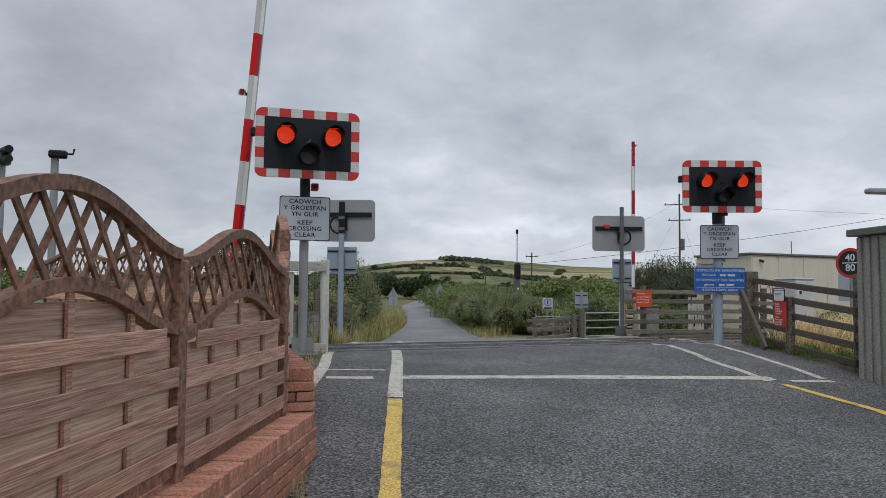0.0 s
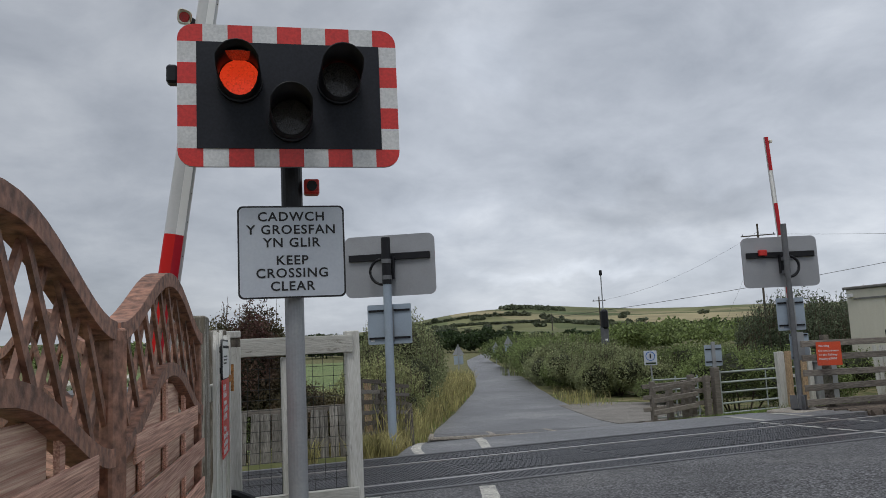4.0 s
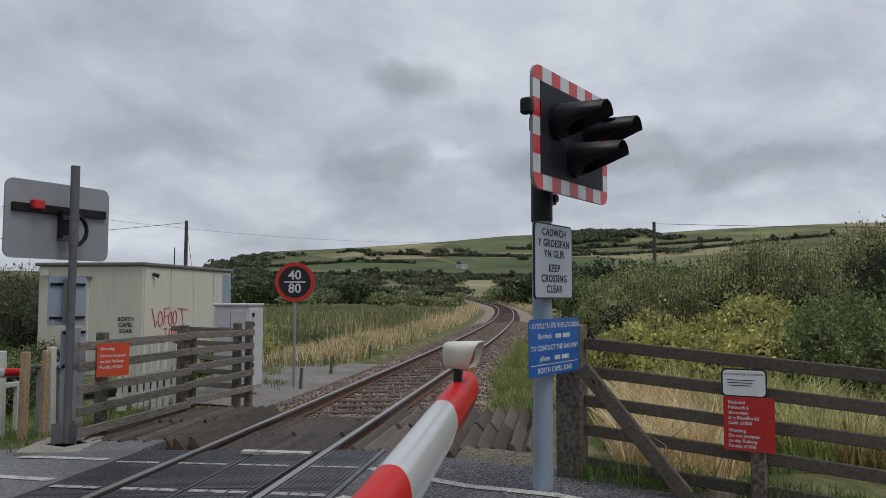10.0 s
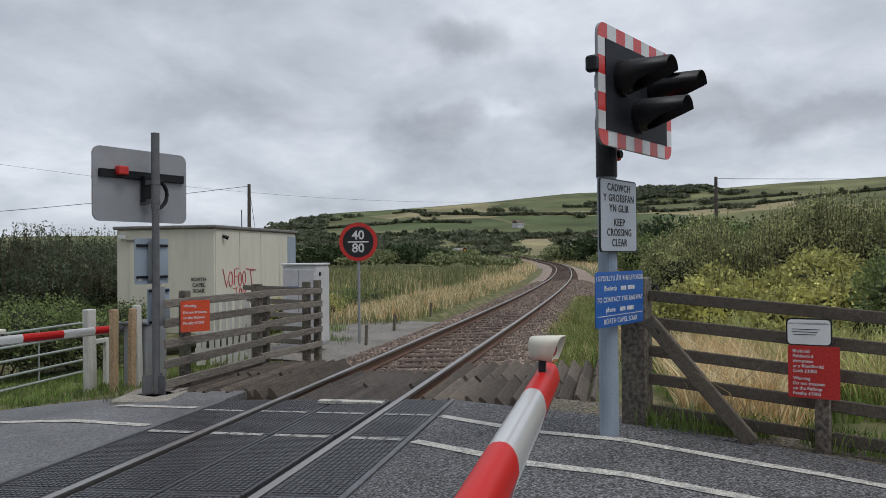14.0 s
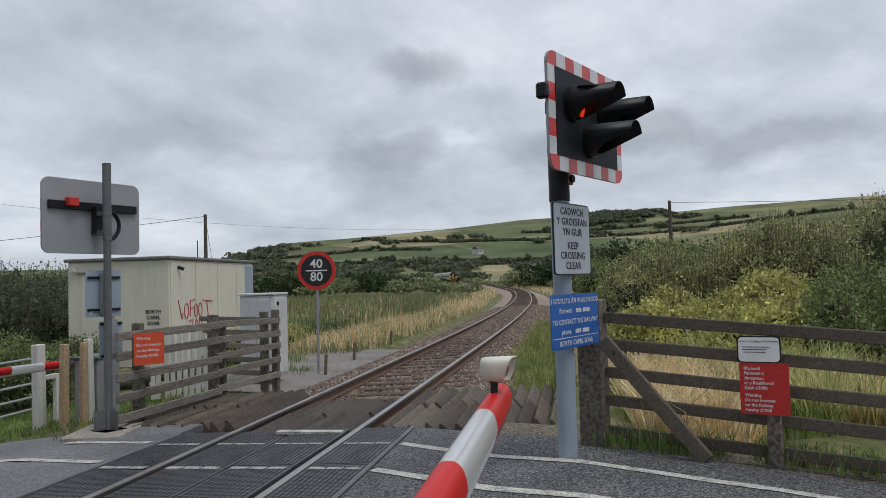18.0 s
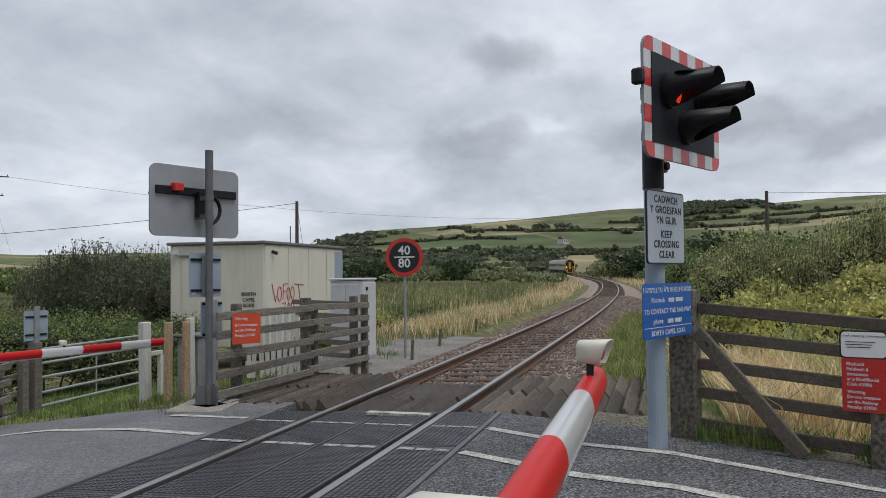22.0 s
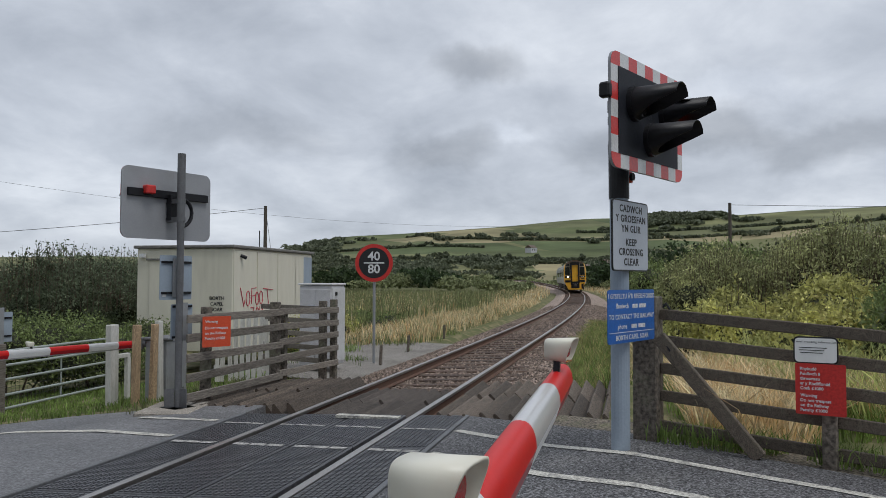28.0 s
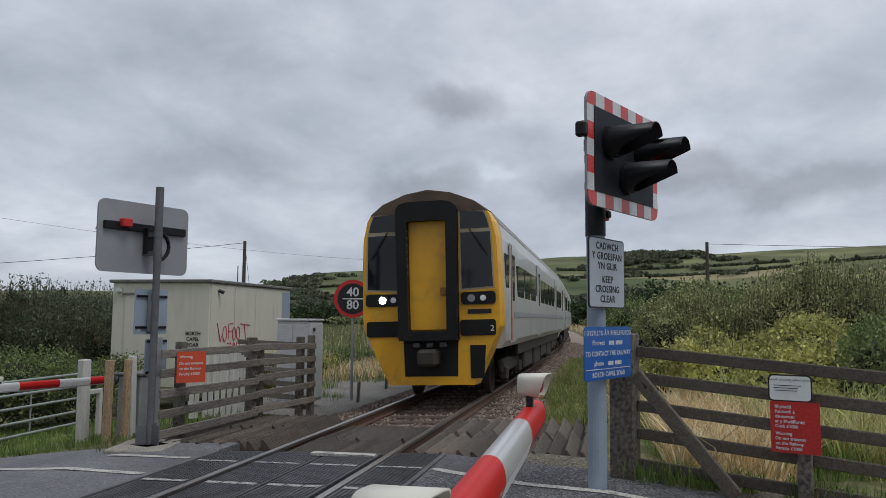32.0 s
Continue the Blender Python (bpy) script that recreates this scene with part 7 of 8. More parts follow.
def lobes(center, radius, k):
    """Places and sizes of a few overlapping rounded masses."""
    c, r = np.array(center, float), np.array(radius, float)
    out = []
    for _ in range(k):
        a, u = RNG.uniform(0, math.tau), math.sqrt(RNG.uniform(0, 1))
        o = np.array([math.cos(a) * u * 0.75, math.sin(a) * u * 0.75, RNG.uniform(-0.15, 0.5) * (1 - 0.6 * u)])
        out.append((c + o * r, r * RNG.uniform(0.32, 0.6)))
    return out


def mass(center, radius, n, k=10, ls=None):
    pts = []
    ls = ls or lobes(center, radius, k)
    w = np.array([np.prod(r) ** (2 / 3) for _, r in ls])
    for (c, r), q in zip(ls, (w / w.sum() * n).astype(int)):
        d = RNG.normal(size=(q, 3))
        d /= np.linalg.norm(d, axis=1)[:, None]
        pts.append(c + d * r * (RNG.uniform(0.35, 1.0, q) ** 0.5)[:, None] * RNG.uniform(0.85, 1.12, q)[:, None])
    return np.concatenate(pts)


def bush(name, center, radius, n, size, material, label, k=10, group="bushes", shoots=0, category="bush"):
    """A bush: stems from the ground, a body of leaves with gaps round added dark shade lumps, and a few long shoots on
    top.
    """
    x, y, z = center
    t = thing(name, Matrix.Translation((x, y, land_z(x, y) if z is None else z)), label, category, group)
    z0 = radius[2] * 0.55
    n, size, shoots = int(n * 2.6), size * 0.56, shoots * 2
    ls = lobes((0, 0, z0), radius, k)
    p = mass((0, 0, z0), radius, n, k, ls)
    p = p[p[:, 2] > -0.1]
    # added dark lumps stand in for the shade deep among the leaves
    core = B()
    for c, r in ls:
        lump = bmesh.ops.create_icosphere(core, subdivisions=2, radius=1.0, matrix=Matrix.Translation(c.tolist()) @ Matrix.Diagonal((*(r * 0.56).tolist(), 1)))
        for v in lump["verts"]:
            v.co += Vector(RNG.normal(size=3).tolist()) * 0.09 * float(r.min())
    part("inner_growth", core, core_shade_m, t)
    part("foliage", leaf_mesh("foliage", p, size, material), material, t)
    bm = B()
    for _ in range(7):
        a = RNG.uniform(0, math.tau)
        q = RNG.uniform(0.2, 0.7)
        cyl(bm, (0.15 * math.cos(a) * radius[0], 0.15 * math.sin(a) * radius[1], -0.2), (q * math.cos(a) * radius[0], q * math.sin(a) * radius[1], radius[2] * RNG.uniform(0.7, 1.1)), 0.03, 0.01, seg=5)
    tagged(part("branchwork", bm, stem_m, t), kind="stuff")
    if shoots:
        sp_, st = [], B()
        for _ in range(shoots):
            a, u = RNG.uniform(0, math.tau), math.sqrt(RNG.uniform(0, 0.9))
            b0 = np.array([math.cos(a) * u * radius[0], math.sin(a) * u * radius[1], radius[2] * (1.15 - 0.5 * u * u)])
            h = RNG.uniform(0.4, 1.1) * min(radius[2] * 0.38, 0.9)
            lean = np.array([RNG.normal() * 0.12, RNG.normal() * 0.12, 1.0]) * h
            tt = RNG.uniform(0, 1, 16)[:, None]
            sp_.append(b0 + lean * tt + RNG.normal(size=(16, 3)) * 0.05)
            cyl(st, b0 - lean * 0.3, b0 + lean, 0.008, 0.003, seg=4, caps=False)
        part("upper_foliage", leaf_mesh("upper_foliage", np.concatenate(sp_), size * 0.9, material, up=0.8, long=2.6), material, t)
        tagged(part("twig_growth", st, stem_m, t), kind="stuff")
    return t


def blades(name, xy, z, h, w, material, label, lean=0.35, seg=2):
    """Grass: one bent blade for each place."""
    n = len(xy)
    a = RNG.uniform(0, math.tau, n)
    side = np.stack([np.cos(a), np.sin(a), 0 * a], 1)
    la = RNG.uniform(0, math.tau, n)
    l = (np.stack([np.cos(la), np.sin(la), 0 * la], 1)) * (RNG.uniform(0.1, 1, n) * lean)[:, None]
    hh = (np.asarray(h) * RNG.uniform(0.55, 1.25, n))[:, None]
    ww = (np.asarray(w) * RNG.uniform(0.7, 1.3, n))[:, None]
    base = np.stack([xy[:, 0], xy[:, 1], z], 1)
    up = np.array([0, 0, 1.0])
    mid = base + hh * (up * 0.6 + l * 0.35)
    tip = base + hh * (up * 0.95 + l)
    v = np.stack([base - side * ww / 2, base + side * ww / 2, mid + side * ww * 0.4, mid - side * ww * 0.4, tip], 1).reshape(-1, 3)
    i = np.arange(n) * 5
    faces = np.stack([i, i + 1, i + 2, i + 3], 1).tolist() + np.stack([i + 3, i + 2, i + 4], 1).tolist()
    me = raw(name, v.tolist(), faces, material)
    return tagged(new(name, me), label, "grass", kind="stuff")


def heights(xy):
    return np.array([land_z(x, y) for x, y in xy])


def patch(n, x0, x1, y0, y1, keep=None, power=1.0):
    u = RNG.random((n, 2))
    xy = np.stack([x0 + (x1 - x0) * u[:, 0] ** power, y0 + (y1 - y0) * u[:, 1]], 1)
    if keep is not None:
        xy = xy[[keep(x, y) for x, y in xy]]
    return xy


def clumped(xy, scale, cut, seed=0.0):
    """Only the places where a slow noise is high, so that growth comes in patches."""
    return xy[[noise.noise(Vector((x / scale, y / scale, seed))) > cut for x, y in xy]]


def off_track(x, y):
    return abs(y - track_y(x)) > 2.9


def right_of_fence(x, y):
    return x > 7.55 - 0.34 * (-3.38 - y) + 0.15 and y < -3.0 if y < -3.3 else off_track(x, y)


# right-hand field: dry grass with green under it
g = patch(52000, 7.4, 26, -11, -3.3, lambda x, y: right_of_fence(x, y) and (y < -3.75 or x > 12.5) and not (5.6 < x < 8.8 and y < -6.5), 1.3)
blades("dry_grass", clumped(g, 2.2, -0.16, 1.0), heights(clumped(g, 2.2, -0.16, 1.0)), 0.62, 0.015, grass_dry, "tall dry straw-coloured grass in the field", 1.1)
g2 = clumped(patch(30000, 7.4, 24, -11, -3.6, right_of_fence, 1.3), 1.6, 0.06, 5.0)
blades("field_grass", g2, heights(g2), 0.34, 0.014, grass_green, "green grass among the dry stalks", 0.9)
g3 = patch(34000, 11.9, 34, -4.6, -1.5, lambda x, y: y < -2.1 + 0.5 * smooth_step(14, 20, x) - 0.3 * noise.noise(Vector((x, 0, 0))), 1.1)
g3p = g3[::3]
blades("trackside_straw", g3p, np.maximum(heights(g3p), -0.36), 0.4, 0.012, grass_pale, "pale grass among the green beside the track", 0.7)
blades("trackside_grass", g3, np.maximum(heights(g3), -0.36), 0.33, 0.012, grass_green, "lush green grass beside the track", 0.7)
# left of the track: dry grass, then reeds
g4 = clumped(patch(26000, 17, 70, 2.9, 14, lambda x, y: off_track(x, y) and y - track_y(x) > 3.2 and y - track_y(x) < 8 and x > 22.5 + 0.6 * (5 - y), 1.5), 3.0, -0.02, 2.0)
blades("dry_grass", g4, heights(g4), 0.6, 0.02, grass_dry, "tall dry straw-coloured grass beside the track", 0.8)
g4c = patch(16000, 17, 60, 2.9, 13, lambda x, y: 3.2 < y - track_y(x) < 8 and x > 22 + 0.6 * (5 - y), 1.5)
blades("rank_grass", g4c, heights(g4c), 0.42, 0.018, reed_m, "rank green grass beside the track", 0.8)
g4b = clumped(patch(24000, 22, 90, 6, 34, lambda x, y: y - track_y(x) > 6.0, 1.4), 4.0, 0.18, 6.0)
blades("dry_reeds", g4b, heights(g4b), 1.35, 0.03, grass_dry, "dry pale stalks among the reeds", 0.35)
g5 = patch(30000, 20, 110, 7, 40, lambda x, y: y - track_y(x) > 6.5 and not (x < 24 and y < 13), 1.4)
blades("reeds", g5, heights(g5), 1.5, 0.035, reed_m, "tall green reeds in the wet ground", 0.25)
g5b = clumped(patch(9000, 13.5, 30, 2.6, 6.0, lambda x, y: off_track(x, y) and not (15.5 < x < 17.2), 1.3), 1.0, 0.22, 8.0)
blades("verge_grass", g5b, heights(g5b), 0.2, 0.012, grass_green, "short green grass and weeds on the verge", 0.7)
g6 = clumped(patch(16000, 60, 190, -12, 30, lambda x, y: abs(y - track_y(x)) > 3.2 and abs(y - track_y(x)) < 12, 1.2), 6.0, -0.1, 3.0)
blades("far_grass", g6, heights(g6), 0.9, 0.05, grass_dry, "dry grass along the distant track", 0.4)
# verges near the crossing
g7 = patch(9000, 9.6, 15, 3.6, 9.5, lambda x, y: y < 7.2 or x > 11.2)
blades("verge_grass", g7, heights(g7), 0.1, 0.012, grass_green, "short green grass by the field gate", 0.6)
g8 = clumped(patch(4000, 8.9, 14.5, 2.3, 3.2), 0.5, 0.05, 4.0)
blades("verge_grass", g8, heights(g8) + 0.05, 0.16, 0.012, reed_m, "weeds along the trackside fence", 0.8)
g9 = clumped(patch(16000, -4.2, 0.2, -13.5, -2.6, lambda x, y: x < road_x(y, 0) - 0.02 and x > road_x(y, 0) - 0.32), 0.35, -0.05, 7.0)
blades("gutter_weeds", g9, np.array([road_z(y) - 0.04 for _, y in g9]), 0.15, 0.009, grass_pale, "dry weeds between wall and road", 0.9)
g10 = clumped(patch(9000, 6.0, 8.6, -6.5, -3.3, lambda x, y: 0.0 < (x - (7.38 - 0.338 * (-3.38 - y))) < 0.4), 0.6, -0.1, 3.0)
blades("fence_foot_grass", g10, heights(g10) + 0.05, 0.2, 0.011, grass_green, "grass at the foot of the field fence", 0.8)
g11b = patch(40000, 0.5, 16, 3.4, 45, lambda x, y: road_x(y, 0) - 1.7 < x < road_x(y, 0) - 0.1)
blades("lane_verge_grass", g11b, heights(g11b), 0.8, 0.022, grass_pale, "tall golden grass along the lane", 0.55)
g11 = patch(14000, 1.0, 14, 3.2, 40, lambda x, y: (road_x(y, 0) - 1.6 < x < road_x(y, 0) - 0.05) or (y > 14 and road_x(y, 1) + 0.1 < x < road_x(y, 1) + 1.4))
blades("lane_verge_grass", g11, heights(g11), 0.5, 0.018, grass_pale, "long pale grass along the lane", 0.6)
g12 = patch(3500, 0.0, 14, 3.2, 34, lambda x, y: (road_x(y, 0) - 2.2 < x < road_x(y, 0)) or (y > 14 and road_x(y, 1) < x < road_x(y, 1) + 2))
blades("lane_verge_green", g12, heights(g12), 0.26, 0.015, grass_green, "green grass along the lane", 0.6)

g13 = clumped(patch(9000, 0.5, 2.9, 1.8, 4.8, lambda x, y: x < road_x(y, 0) - 0.08), 0.6, -0.05, 5.0)
blades("fence_foot_weeds", g13, heights(g13), 0.3, 0.013, grass_pale, "dry grass and weeds at the foot of the lane fence", 0.8)

sedge_m = leaf_mat("sedge", (0.50, 0.52, 0.21), (0.33, 0.38, 0.13))
g14 = clumped(patch(15000, 8.6, 16, -12.5, -4.6, right_of_fence, 1.1), 1.3, 0.02, 9.0)
blades("sedge", g14, heights(g14), 0.85, 0.015, sedge_m, "long arching pale green sedge in the field", 0.9)

# bushes near the gates and cabin
for c, r, n, s, m_, sh, lab in (
        ((20.2, 13.6, None), (2.5, 2.0, 2.45), 22000, 0.075, leaf_osier, 260, "large grey-green willow bush with upright shoots"),
        ((23.6, 14.2, None), (2.4, 2.0, 2.45), 16000, 0.075, leaf_osier, 200, "large grey-green willow bush with upright shoots"),
        ((13.6, 9.2, None), (2.1, 1.3, 1.3), 10000, 0.06, leaf_mid, 0, "green bramble thicket behind the gate"),
        ((15.6, 8.4, None), (1.9, 1.3, 1.25), 8000, 0.065, leaf_mid, 0, "green bramble thicket beside the cabin"),
        ((23.0, 6.4, None), (2.2, 0.9, 0.95), 6000, 0.06, leaf_light, 0, "yellow-green bramble behind the speed sign"),
        ((25.0, 6.8, None), (2.8, 1.4, 0.9), 5000, 0.075, leaf_light, 0, "yellow-green bramble beside the track"),
        ((33.0, 8.5, None), (3.0, 1.6, 0.9), 4000, 0.09, leaf_mid, 0, "green bramble beside the track"),
        ((40.0, 12.5, None), (3.6, 2.0, 0.9), 4000, 0.10, leaf_light, 0, "yellow-green bramble among the reeds"),
        ((48.0, 17.0, None), (4.0, 2.5, 1.0), 4000, 0.12, leaf_light, 0, "yellow-green bramble among the reeds"),
        ((30.0, 10.8, None), (3.0, 1.6, 0.9), 4500, 0.08, leaf_light, 0, "yellow-green bramble among the reeds"),
        ((14.4, 13.0, None), (1.5, 1.1, 0.7), 4000, 0.06, leaf_mid, 0, "low green bramble in the paddock"),
        # right-hand field
        ((13.6, -6.3, None), (1.5, 1.0, 1.1), 9000, 0.085, leaf_light, 6, "yellow-green bramble thicket in the dry field"),
        ((15.8, -5.2, None), (1.9, 1.2, 1.25), 10000, 0.085, leaf_light, 6, "yellow-green bramble thicket in the dry field"),
        ((17.4, -7.2, None), (2.0, 1.4, 1.45), 10000, 0.09, leaf_light, 10, "yellow-green bramble thicket in the dry field"),
        ((12.0, -7.4, None), (1.5, 1.2, 1.25), 7000, 0.07, leaf_mid, 30, "green bramble and willowherb in the field"),
        ((14.6, -8.6, None), (1.8, 1.3, 1.7), 7000, 0.075, leaf_mid, 40, "green bramble and willowherb in the field"),
        ((20.6, -8.2, None), (2.6, 2.2, 2.45), 18000, 0.07, leaf_olive, 330, "tall feathery olive willow in the wet field"),
        ((22.6, -5.4, None), (2.3, 1.5, 1.9), 13000, 0.07, leaf_olive, 240, "leafy olive willow bush beside the track"),
        ((27.0, -6.2, None), (2.8, 1.7, 2.15), 12000, 0.095, leaf_mid, 80, "leafy olive willow bush beside the track"),
        ((20.8, -11.4, None), (2.4, 1.7, 2.7), 15000, 0.08, leaf_shade, 160, "dense dark sallow bush in the wet field"),
        ((24.5, -12.5, None), (3.2, 2.6, 3.4), 16000, 0.085, leaf_olive, 260, "dense dark sallow bush in the wet field"),
        ((18.4, -12.2, None), (1.9, 1.6, 2.3), 12000, 0.075, leaf_olive, 220, "tall feathery olive willow in the wet field"),
        ((27.6, -9.2, None), (3.2, 2.2, 2.7), 12000, 0.1, leaf_olive, 120, "tall feathery olive willow in the wet field"),
        ((34.0, -8.0, None), (3.4, 2.2, 2.4), 11000, 0.12, leaf_mid, 80, "tall willow bush with upright shoots"),
        ((35.0, -14.0, None), (4.2, 3.4, 3.1), 11000, 0.13, leaf_olive, 80, "tall willow bush with upright shoots"),
        ((44.0, -7.2, None), (4.0, 2.0, 2.3), 6000, 0.13, leaf_mid, 30, "green bush beside the curving track"),
        ((60.0, -6.0, None), (6.0, 3.0, 2.6), 6000, 0.18, leaf_mid, 30, "green bush beside the curving track"),
        # along the lane
        ((4.4, 12.8, None), (1.2, 1.9, 1.4), 11000, 0.055, leaf_olive, 150, "feathery willow beside the lane"),
        ((6.4, 18.0, None), (1.5, 2.6, 2.4), 10000, 0.07, leaf_willow, 100, "feathery willow beside the lane"),
        ((8.6, 25.0, None), (1.7, 3.2, 2.5), 9000, 0.085, leaf_willow, 80, "feathery willow beside the lane"),
        ((2.2, 9.5, None), (1.3, 1.6, 0.95), 9000, 0.05, leaf_olive, 110, "green scrub behind the lane fence"),
        ((15.2, 18.3, None), (1.7, 1.5, 1.45), 10000, 0.07, leaf_willow, 40, "overgrown bramble hedge along the lane"),
        ((16.4, 21.8, None), (1.7, 2.4, 1.6), 10000, 0.075, leaf_willow, 40, "overgrown bramble hedge along the lane"),
        ((18.2, 26.5, None), (2.0, 2.8, 1.7), 9000, 0.085, leaf_willow, 40, "overgrown bramble hedge along the lane"),
        ((20.6, 32.5, None), (2.2, 3.6, 1.8), 8000, 0.10, leaf_mid, 30, "overgrown bramble hedge along the lane"),
        ((23.4, 40.0, None), (2.2, 4.5, 1.9), 7000, 0.12, leaf_mid, 20, "overgrown hedge along the lane"),
        ((27.6, 51.0, None), (2.6, 6.0, 2.0), 6000, 0.15, leaf_mid, 10, "overgrown hedge along the lane"),
        ((34.6, 67.0, None), (3.0, 9.0, 2.2), 6000, 0.2, leaf_mid, 10, "overgrown hedge along the lane"),
        ((17.6, 17.0, None), (1.9, 1.5, 1.3), 9000, 0.07, leaf_mid, 30, "overgrown bramble hedge along the lane"),
        ((20.0, 18.6, None), (2.2, 1.8, 1.3), 8000, 0.075, leaf_willow, 30, "overgrown bramble hedge along the lane"),
        ((23.0, 21.5, None), (2.6, 2.2, 1.3), 7000, 0.085, leaf_willow, 20, "overgrown bramble hedge along the lane"),
        ((16.2, 20.4, None), (1.4, 1.8, 1.3), 8000, 0.07, leaf_willow, 30, "overgrown bramble hedge along the lane"),
        ((17.0, 24.2, None), (1.5, 2.0, 1.45), 8000, 0.08, leaf_mid, 30, "overgrown bramble hedge along the lane"),
        ((18.9, 29.4, None), (1.6, 2.6, 1.5), 8000, 0.09, leaf_willow, 30, "overgrown bramble hedge along the lane"),
        ((16.3, 17.2, None), (1.4, 1.3, 1.2), 8000, 0.07, leaf_willow, 30, "overgrown bramble hedge along the lane"),
        ((18.8, 17.4, None), (1.5, 1.4, 1.25), 8000, 0.07, leaf_mid, 30, "overgrown bramble hedge along the lane"),
        ((21.6, 19.6, None), (1.8, 1.6, 1.2), 7000, 0.08, leaf_mid, 20, "overgrown bramble hedge along the lane"),
        ((18.5, 14.2, None), (1.5, 1.2, 1.1), 6000, 0.07, leaf_willow, 20, "overgrown bramble hedge behind the gravel"),
        # behind the white fence
        ((0.05, 4.9, None), (0.95, 0.8, 1.95), 30000, 0.046, leaf_maroon, 14, "bushy dark maroon-leaved shrub"),
        ((-0.9, 4.2, None), (0.9, 0.6, 0.85), 7000, 0.05, leaf_mid, 0, "low shrub beyond the palings"),
        ((0.85, 3.9, None), (0.7, 0.5, 0.85), 7000, 0.045, leaf_maroon, 0, "low mixed shrub beyond the palings"),
        ((-2.6, 5.0, None), (1.4, 0.8, 0.6), 3500, 0.05, leaf_mid, 0, "low shrub beyond the palings")):
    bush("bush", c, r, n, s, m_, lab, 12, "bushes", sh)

# far woods and hedges: clumps of foliage, joined


def wood(name, spots, material, label):
    pts, sizes = [], []
    for x, y, w, d, h in spots:
        z = land_z(x, y)
        dist = math.hypot(x, y)
        leaf = max(0.22, dist * 0.0035)
        n = int(min(1500, 10 * w * h / (leaf * leaf) * 0.6 + 60))
        p = mass((x, y, z + h * 0.42), (w / 2, d / 2, h * 0.62), n, 7)
        pts.append(p)
        sizes.append(np.full(len(p), leaf))
    me = leaf_mesh(name, np.concatenate(pts), np.concatenate(sizes), material, up=0.1, long=1.3)
    return tagged(new(name, me), label, "trees", kind="stuff")


def polar(bearing, dist):
    a = radians(bearing)
    return 0.3 + dist * math.sin(a), -3.2 + dist * math.cos(a)


def belt(b0, b1, d0, d1, n, w, h):
    out = []
    for _ in range(n):
        x, y = polar(RNG.uniform(b0, b1), RNG.uniform(d0, d1))
        if abs(y - track_y(x)) < 7 and x > 0:
            continue
        out.append((x, y, w * RNG.uniform(0.7, 1.4), w * RNG.uniform(0.7, 1.4), h * RNG.uniform(0.7, 1.25)))
    return out


wood("valley_trees", belt(10, 24, 150, 330, 40, 11, 6) + belt(24, 64, 220, 420, 70, 13, 5.5) + belt(64, 82, 200, 420, 28, 13, 6) + belt(86.5, 93, 130, 320, 30, 11, 6.5) + belt(92, 108, 60, 260, 40, 9, 6),
     leaf_dark, "dark trees across the valley floor")
wood("valley_scrub", belt(24, 64, 200, 400, 60, 12, 4.5) + belt(64, 84, 180, 400, 60, 11, 5) + belt(86.5, 93, 130, 320, 30, 10, 5) + belt(80, 87, 150, 330, 40, 9, 3.2) + belt(92, 108, 60, 260, 30, 9, 4.5), leaf_willow, "olive scrub and willows across the valley floor")
wood("lane_trees", belt(30, 52, 90, 150, 24, 9, 4) + belt(-30, 8, 120, 300, 40, 12, 6), leaf_mid, "green trees and scrub beyond the lane")
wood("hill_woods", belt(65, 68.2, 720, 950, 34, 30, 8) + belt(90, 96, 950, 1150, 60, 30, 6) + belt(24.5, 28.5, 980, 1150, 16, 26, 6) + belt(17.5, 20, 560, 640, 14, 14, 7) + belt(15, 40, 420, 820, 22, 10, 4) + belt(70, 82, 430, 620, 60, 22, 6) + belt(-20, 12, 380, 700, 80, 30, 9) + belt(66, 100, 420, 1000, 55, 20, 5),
     leaf_hill_haze, "dark woods on the hillside")


def hedge_lines():
    out = []
    for b, d in ((66, 620), (72, 560), (78, 640), (84, 580), (90, 620), (96, 560), (103, 600), (72, 800), (80, 860), (87, 820), (94, 900), (101, 840), (24, 700), (33, 640), (20, 820)):
        x, y = polar(b, d)
        a = RNG.uniform(-0.5, 0.5) + radians(90 - b) + (1.57 if RNG.random() < 0.75 else 1.2)
        n = int(RNG.uniform(34, 60))
        bend = RNG.uniform(-0.0016, 0.0016)
        for k in range(n):
            u = (k - n / 2) * 4.6
            v = bend * u * u
            out.append((x + u * math.cos(a) - v * math.sin(a), y + u * math.sin(a) + v * math.cos(a), 7.5, 4.5, RNG.uniform(1.6, 2.6) if RNG.random() < 0.88 else RNG.uniform(4, 6.5)))
    return out


wood("field_hedges", hedge_lines(), leaf_hill_haze, "hedges between the hillside fields")


def farmhouse(x, y, w, label):
    z = land_z(x, y)
    t = thing("farmhouse", pose(x, y, z - 0.5, 0, 0, -20), label, "house", "farmhouses")
    part("wall", box(B(), (0, 0, 2.4), (w, w * 0.5, 4.8)), cab_white, t)
    r = B()
    prism(r, [(-w * 0.27, 4.7), (w * 0.27, 4.7), (0, 7.4)], -w / 2 - 0.3, w / 2 + 0.3)
    r.transform(Matrix.Rotation(radians(90), 4, 'Z'))
    part("roof", r, train_roof, t)
    for k in (-0.3, 0, 0.3):
        part("window", box(B(), (k * w, -w * 0.25 - 0.02, 3.0), (1.1, 0.1, 1.3)), glass_dark, t)


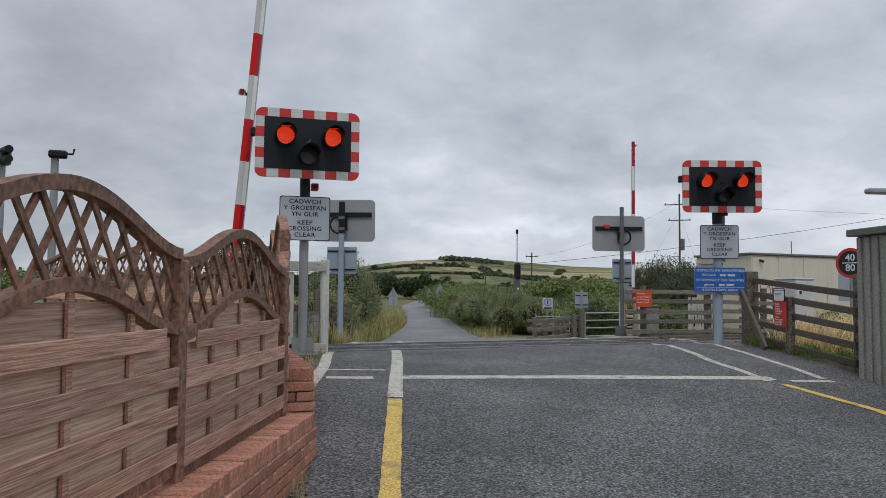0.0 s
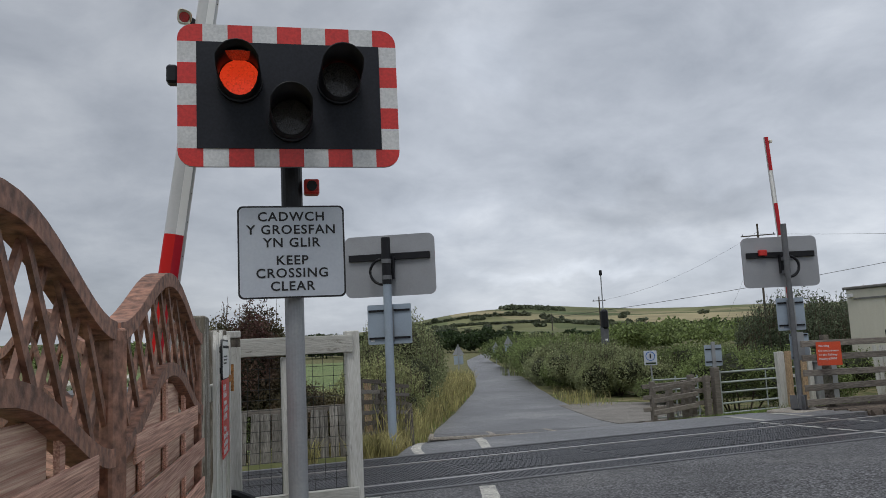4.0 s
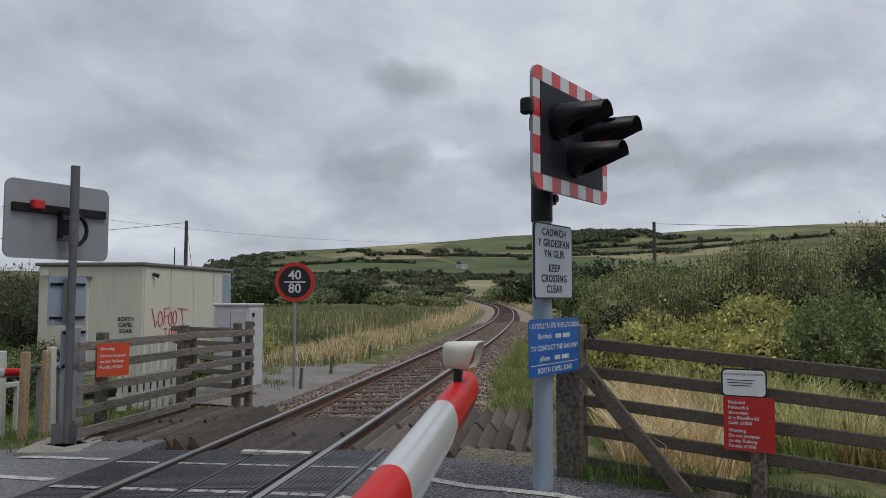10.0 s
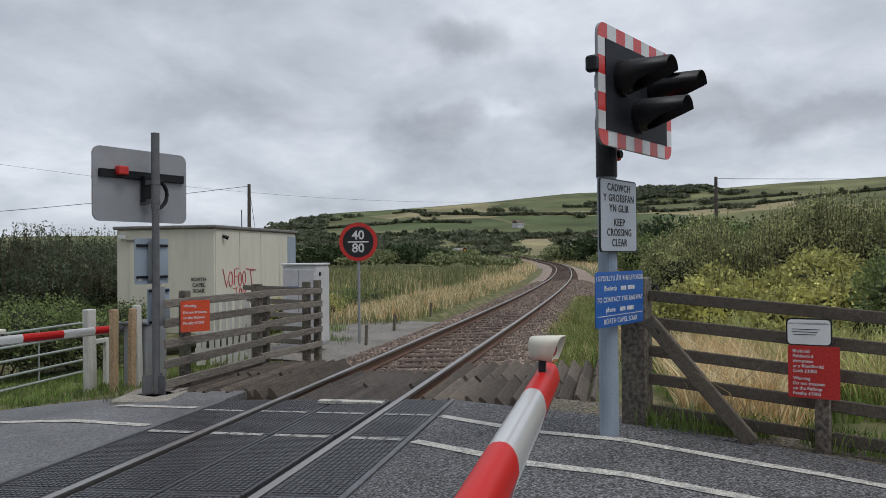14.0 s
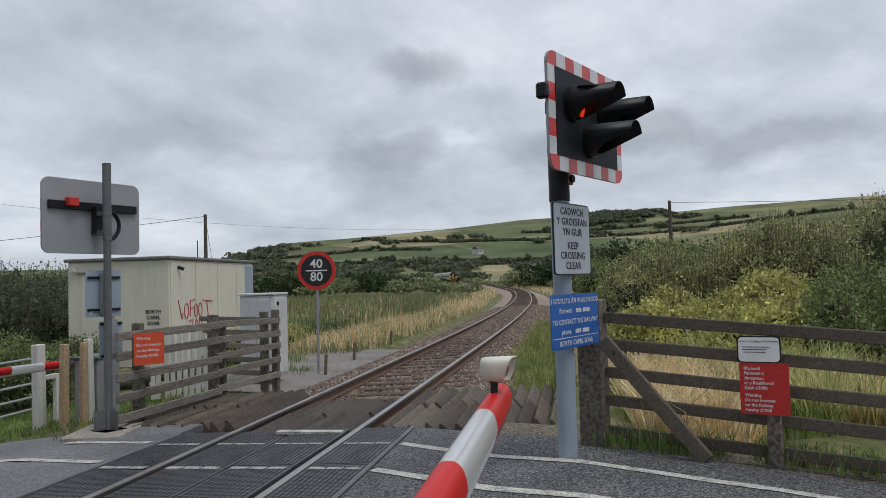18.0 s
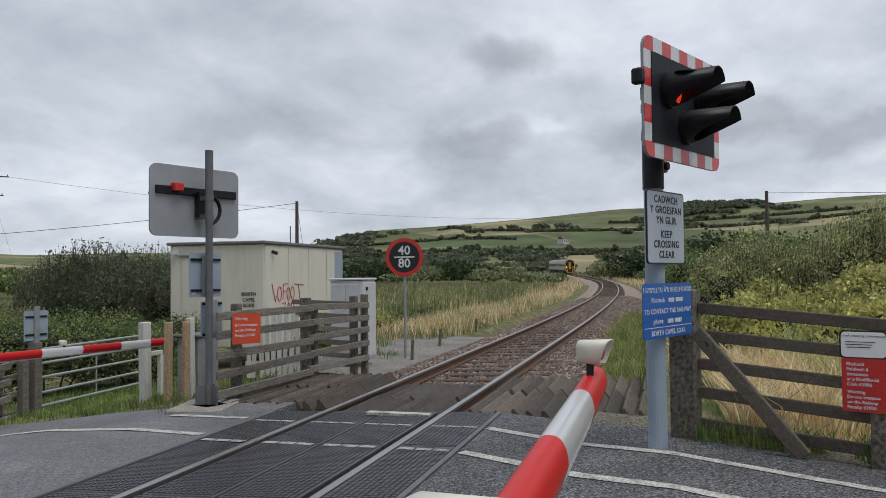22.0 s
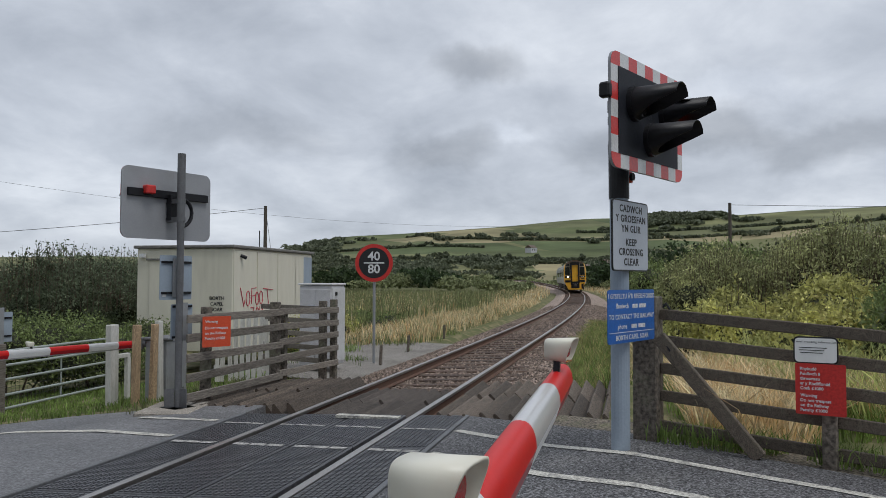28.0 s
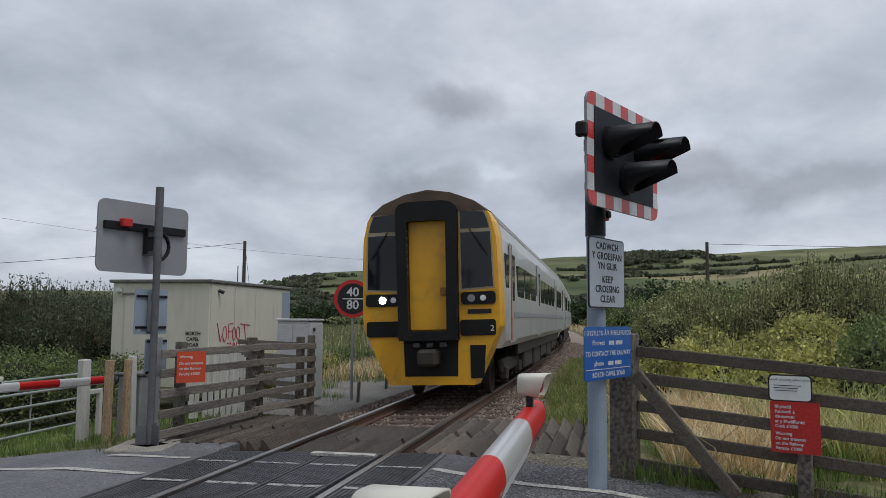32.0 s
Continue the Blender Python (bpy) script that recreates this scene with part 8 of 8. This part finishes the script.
for b, d, w in ((87.0, 480, 14), (88.5, 520, 12), (95.0, 620, 18), (96.5, 640, 14), (83.0, 700, 12)):
    farmhouse(*polar(b, d), w, "small white farmhouse among hedges")

# sheep in the pasture
for x, y in ((-1.0, 48), (2.5, 52), (-4.0, 60), (5.5, 57), (-7.5, 50)):
    t = thing("sheep", pose(x, y, land_z(x, y), 0, 0, random.uniform(0, 360)), "white sheep grazing in the pasture", "sheep", "sheep")
    bm = B()
    bmesh.ops.create_icosphere(bm, subdivisions=2, radius=0.38, matrix=Matrix.Translation((0, 0, 0.62)) @ Matrix.Diagonal((1.5, 0.85, 0.85, 1)))
    for v in bm.verts:
        v.co += Vector([RNG.normal() * 0.02 for _ in range(3)])
    part("body", bm, sheep_m, t)
    part("head", box(B(), (0.68, 0, 0.55), (0.26, 0.14, 0.18), bevel=0.04), black, t)
    for lx in (-0.35, 0.35):
        for ly in (-0.15, 0.15):
            part("leg", cyl(B(), (lx, ly, 0), (lx, ly, 0.4), 0.04, seg=6), black, t)


# ---- what moves ----
NEAR_UP = [(0, 85.2), (3.4, 85.2), (4.1, 81), (4.8, 67), (5.5, 52.6), (6, 45.2), (6.5, 38.5), (7, 31.0), (7.5, 22.94), (8, 13.9), (8.3, 10.8), (8.6, 9.6), (9, 8.2), (9.5, 5.7), (10, 3.6), (10.6, 1.5), (11, 1.4), (32, 1.4)]
FAR_UP = [(0, 90.3), (3.4, 90.3), (4.1, 85.5), (4.8, 70.5), (5.5, 55), (6, 46), (6.5, 39.5), (7, 32.5), (7.5, 26), (8, 18.2), (8.3, 14.4), (8.6, 12.3), (9, 9.7), (9.5, 6.6), (10, 4), (10.6, 1.6), (11, 1.5), (32, 1.5)]


# the near boom swings a little sideways before it settles
SWAY = ((0, 5.5, 6.5, 7, 7.5, 8, 8.3, 9, 9.5, 10, 10.6, 11, 32), (0, 0.3, 1.6, 2.8, 2.7, 0.6, 0, -0.3, -0.2, -0.1, 0, 0, 0))


def motions():
    for boom, rows in ((near_boom, NEAR_UP), (far_boom, FAR_UP)):
        base = boom.matrix_basis.copy()
        sway = boom is near_boom
        walk(boom, [(t, base @ pose(0, 0, 0, 0, 0, float(np.interp(t, *SWAY)) if sway else 0) @ pose(0, 0, 0, 0, -a, 0)) for t, a in rows])
    # the red lamps of the two near signals flash in turn: added discs swing over lenses that stay lit
    half = 0.3936
    for shutter, right in flash:
        base = shutter.matrix_basis.copy()
        shut, wide = base, base @ pose(0, 0, 0, -84, 0, 0)
        rows = [(0.0, wide)]
        if right:
            rows += [(0.03, wide), (0.07, shut)]
        else:
            rows += [(0.25, wide), (0.29, shut)]
        k, t = 0, 0.66
        while t < 31.9:
            lit_left = k % 2 == 0
            if k == 0 and right:
                rows += [(0.32, shut), (0.36, wide)]
            rows += [(t - 0.015, shut), (t + 0.02, wide)] if lit_left != right else [(t - 0.015, wide), (t + 0.02, shut)]
            k += 1
            t += half
        walk(shutter, rows + [(32.0, rows[-1][1])])
    for car, back in ((car_a, 0.0), (car_b, 23.1)):
        walk(car, [(t, track_pose(14.3 + 20.6 * (32 - t) + back)) for t in [float(k) for k in range(0, 33)]])


motions()
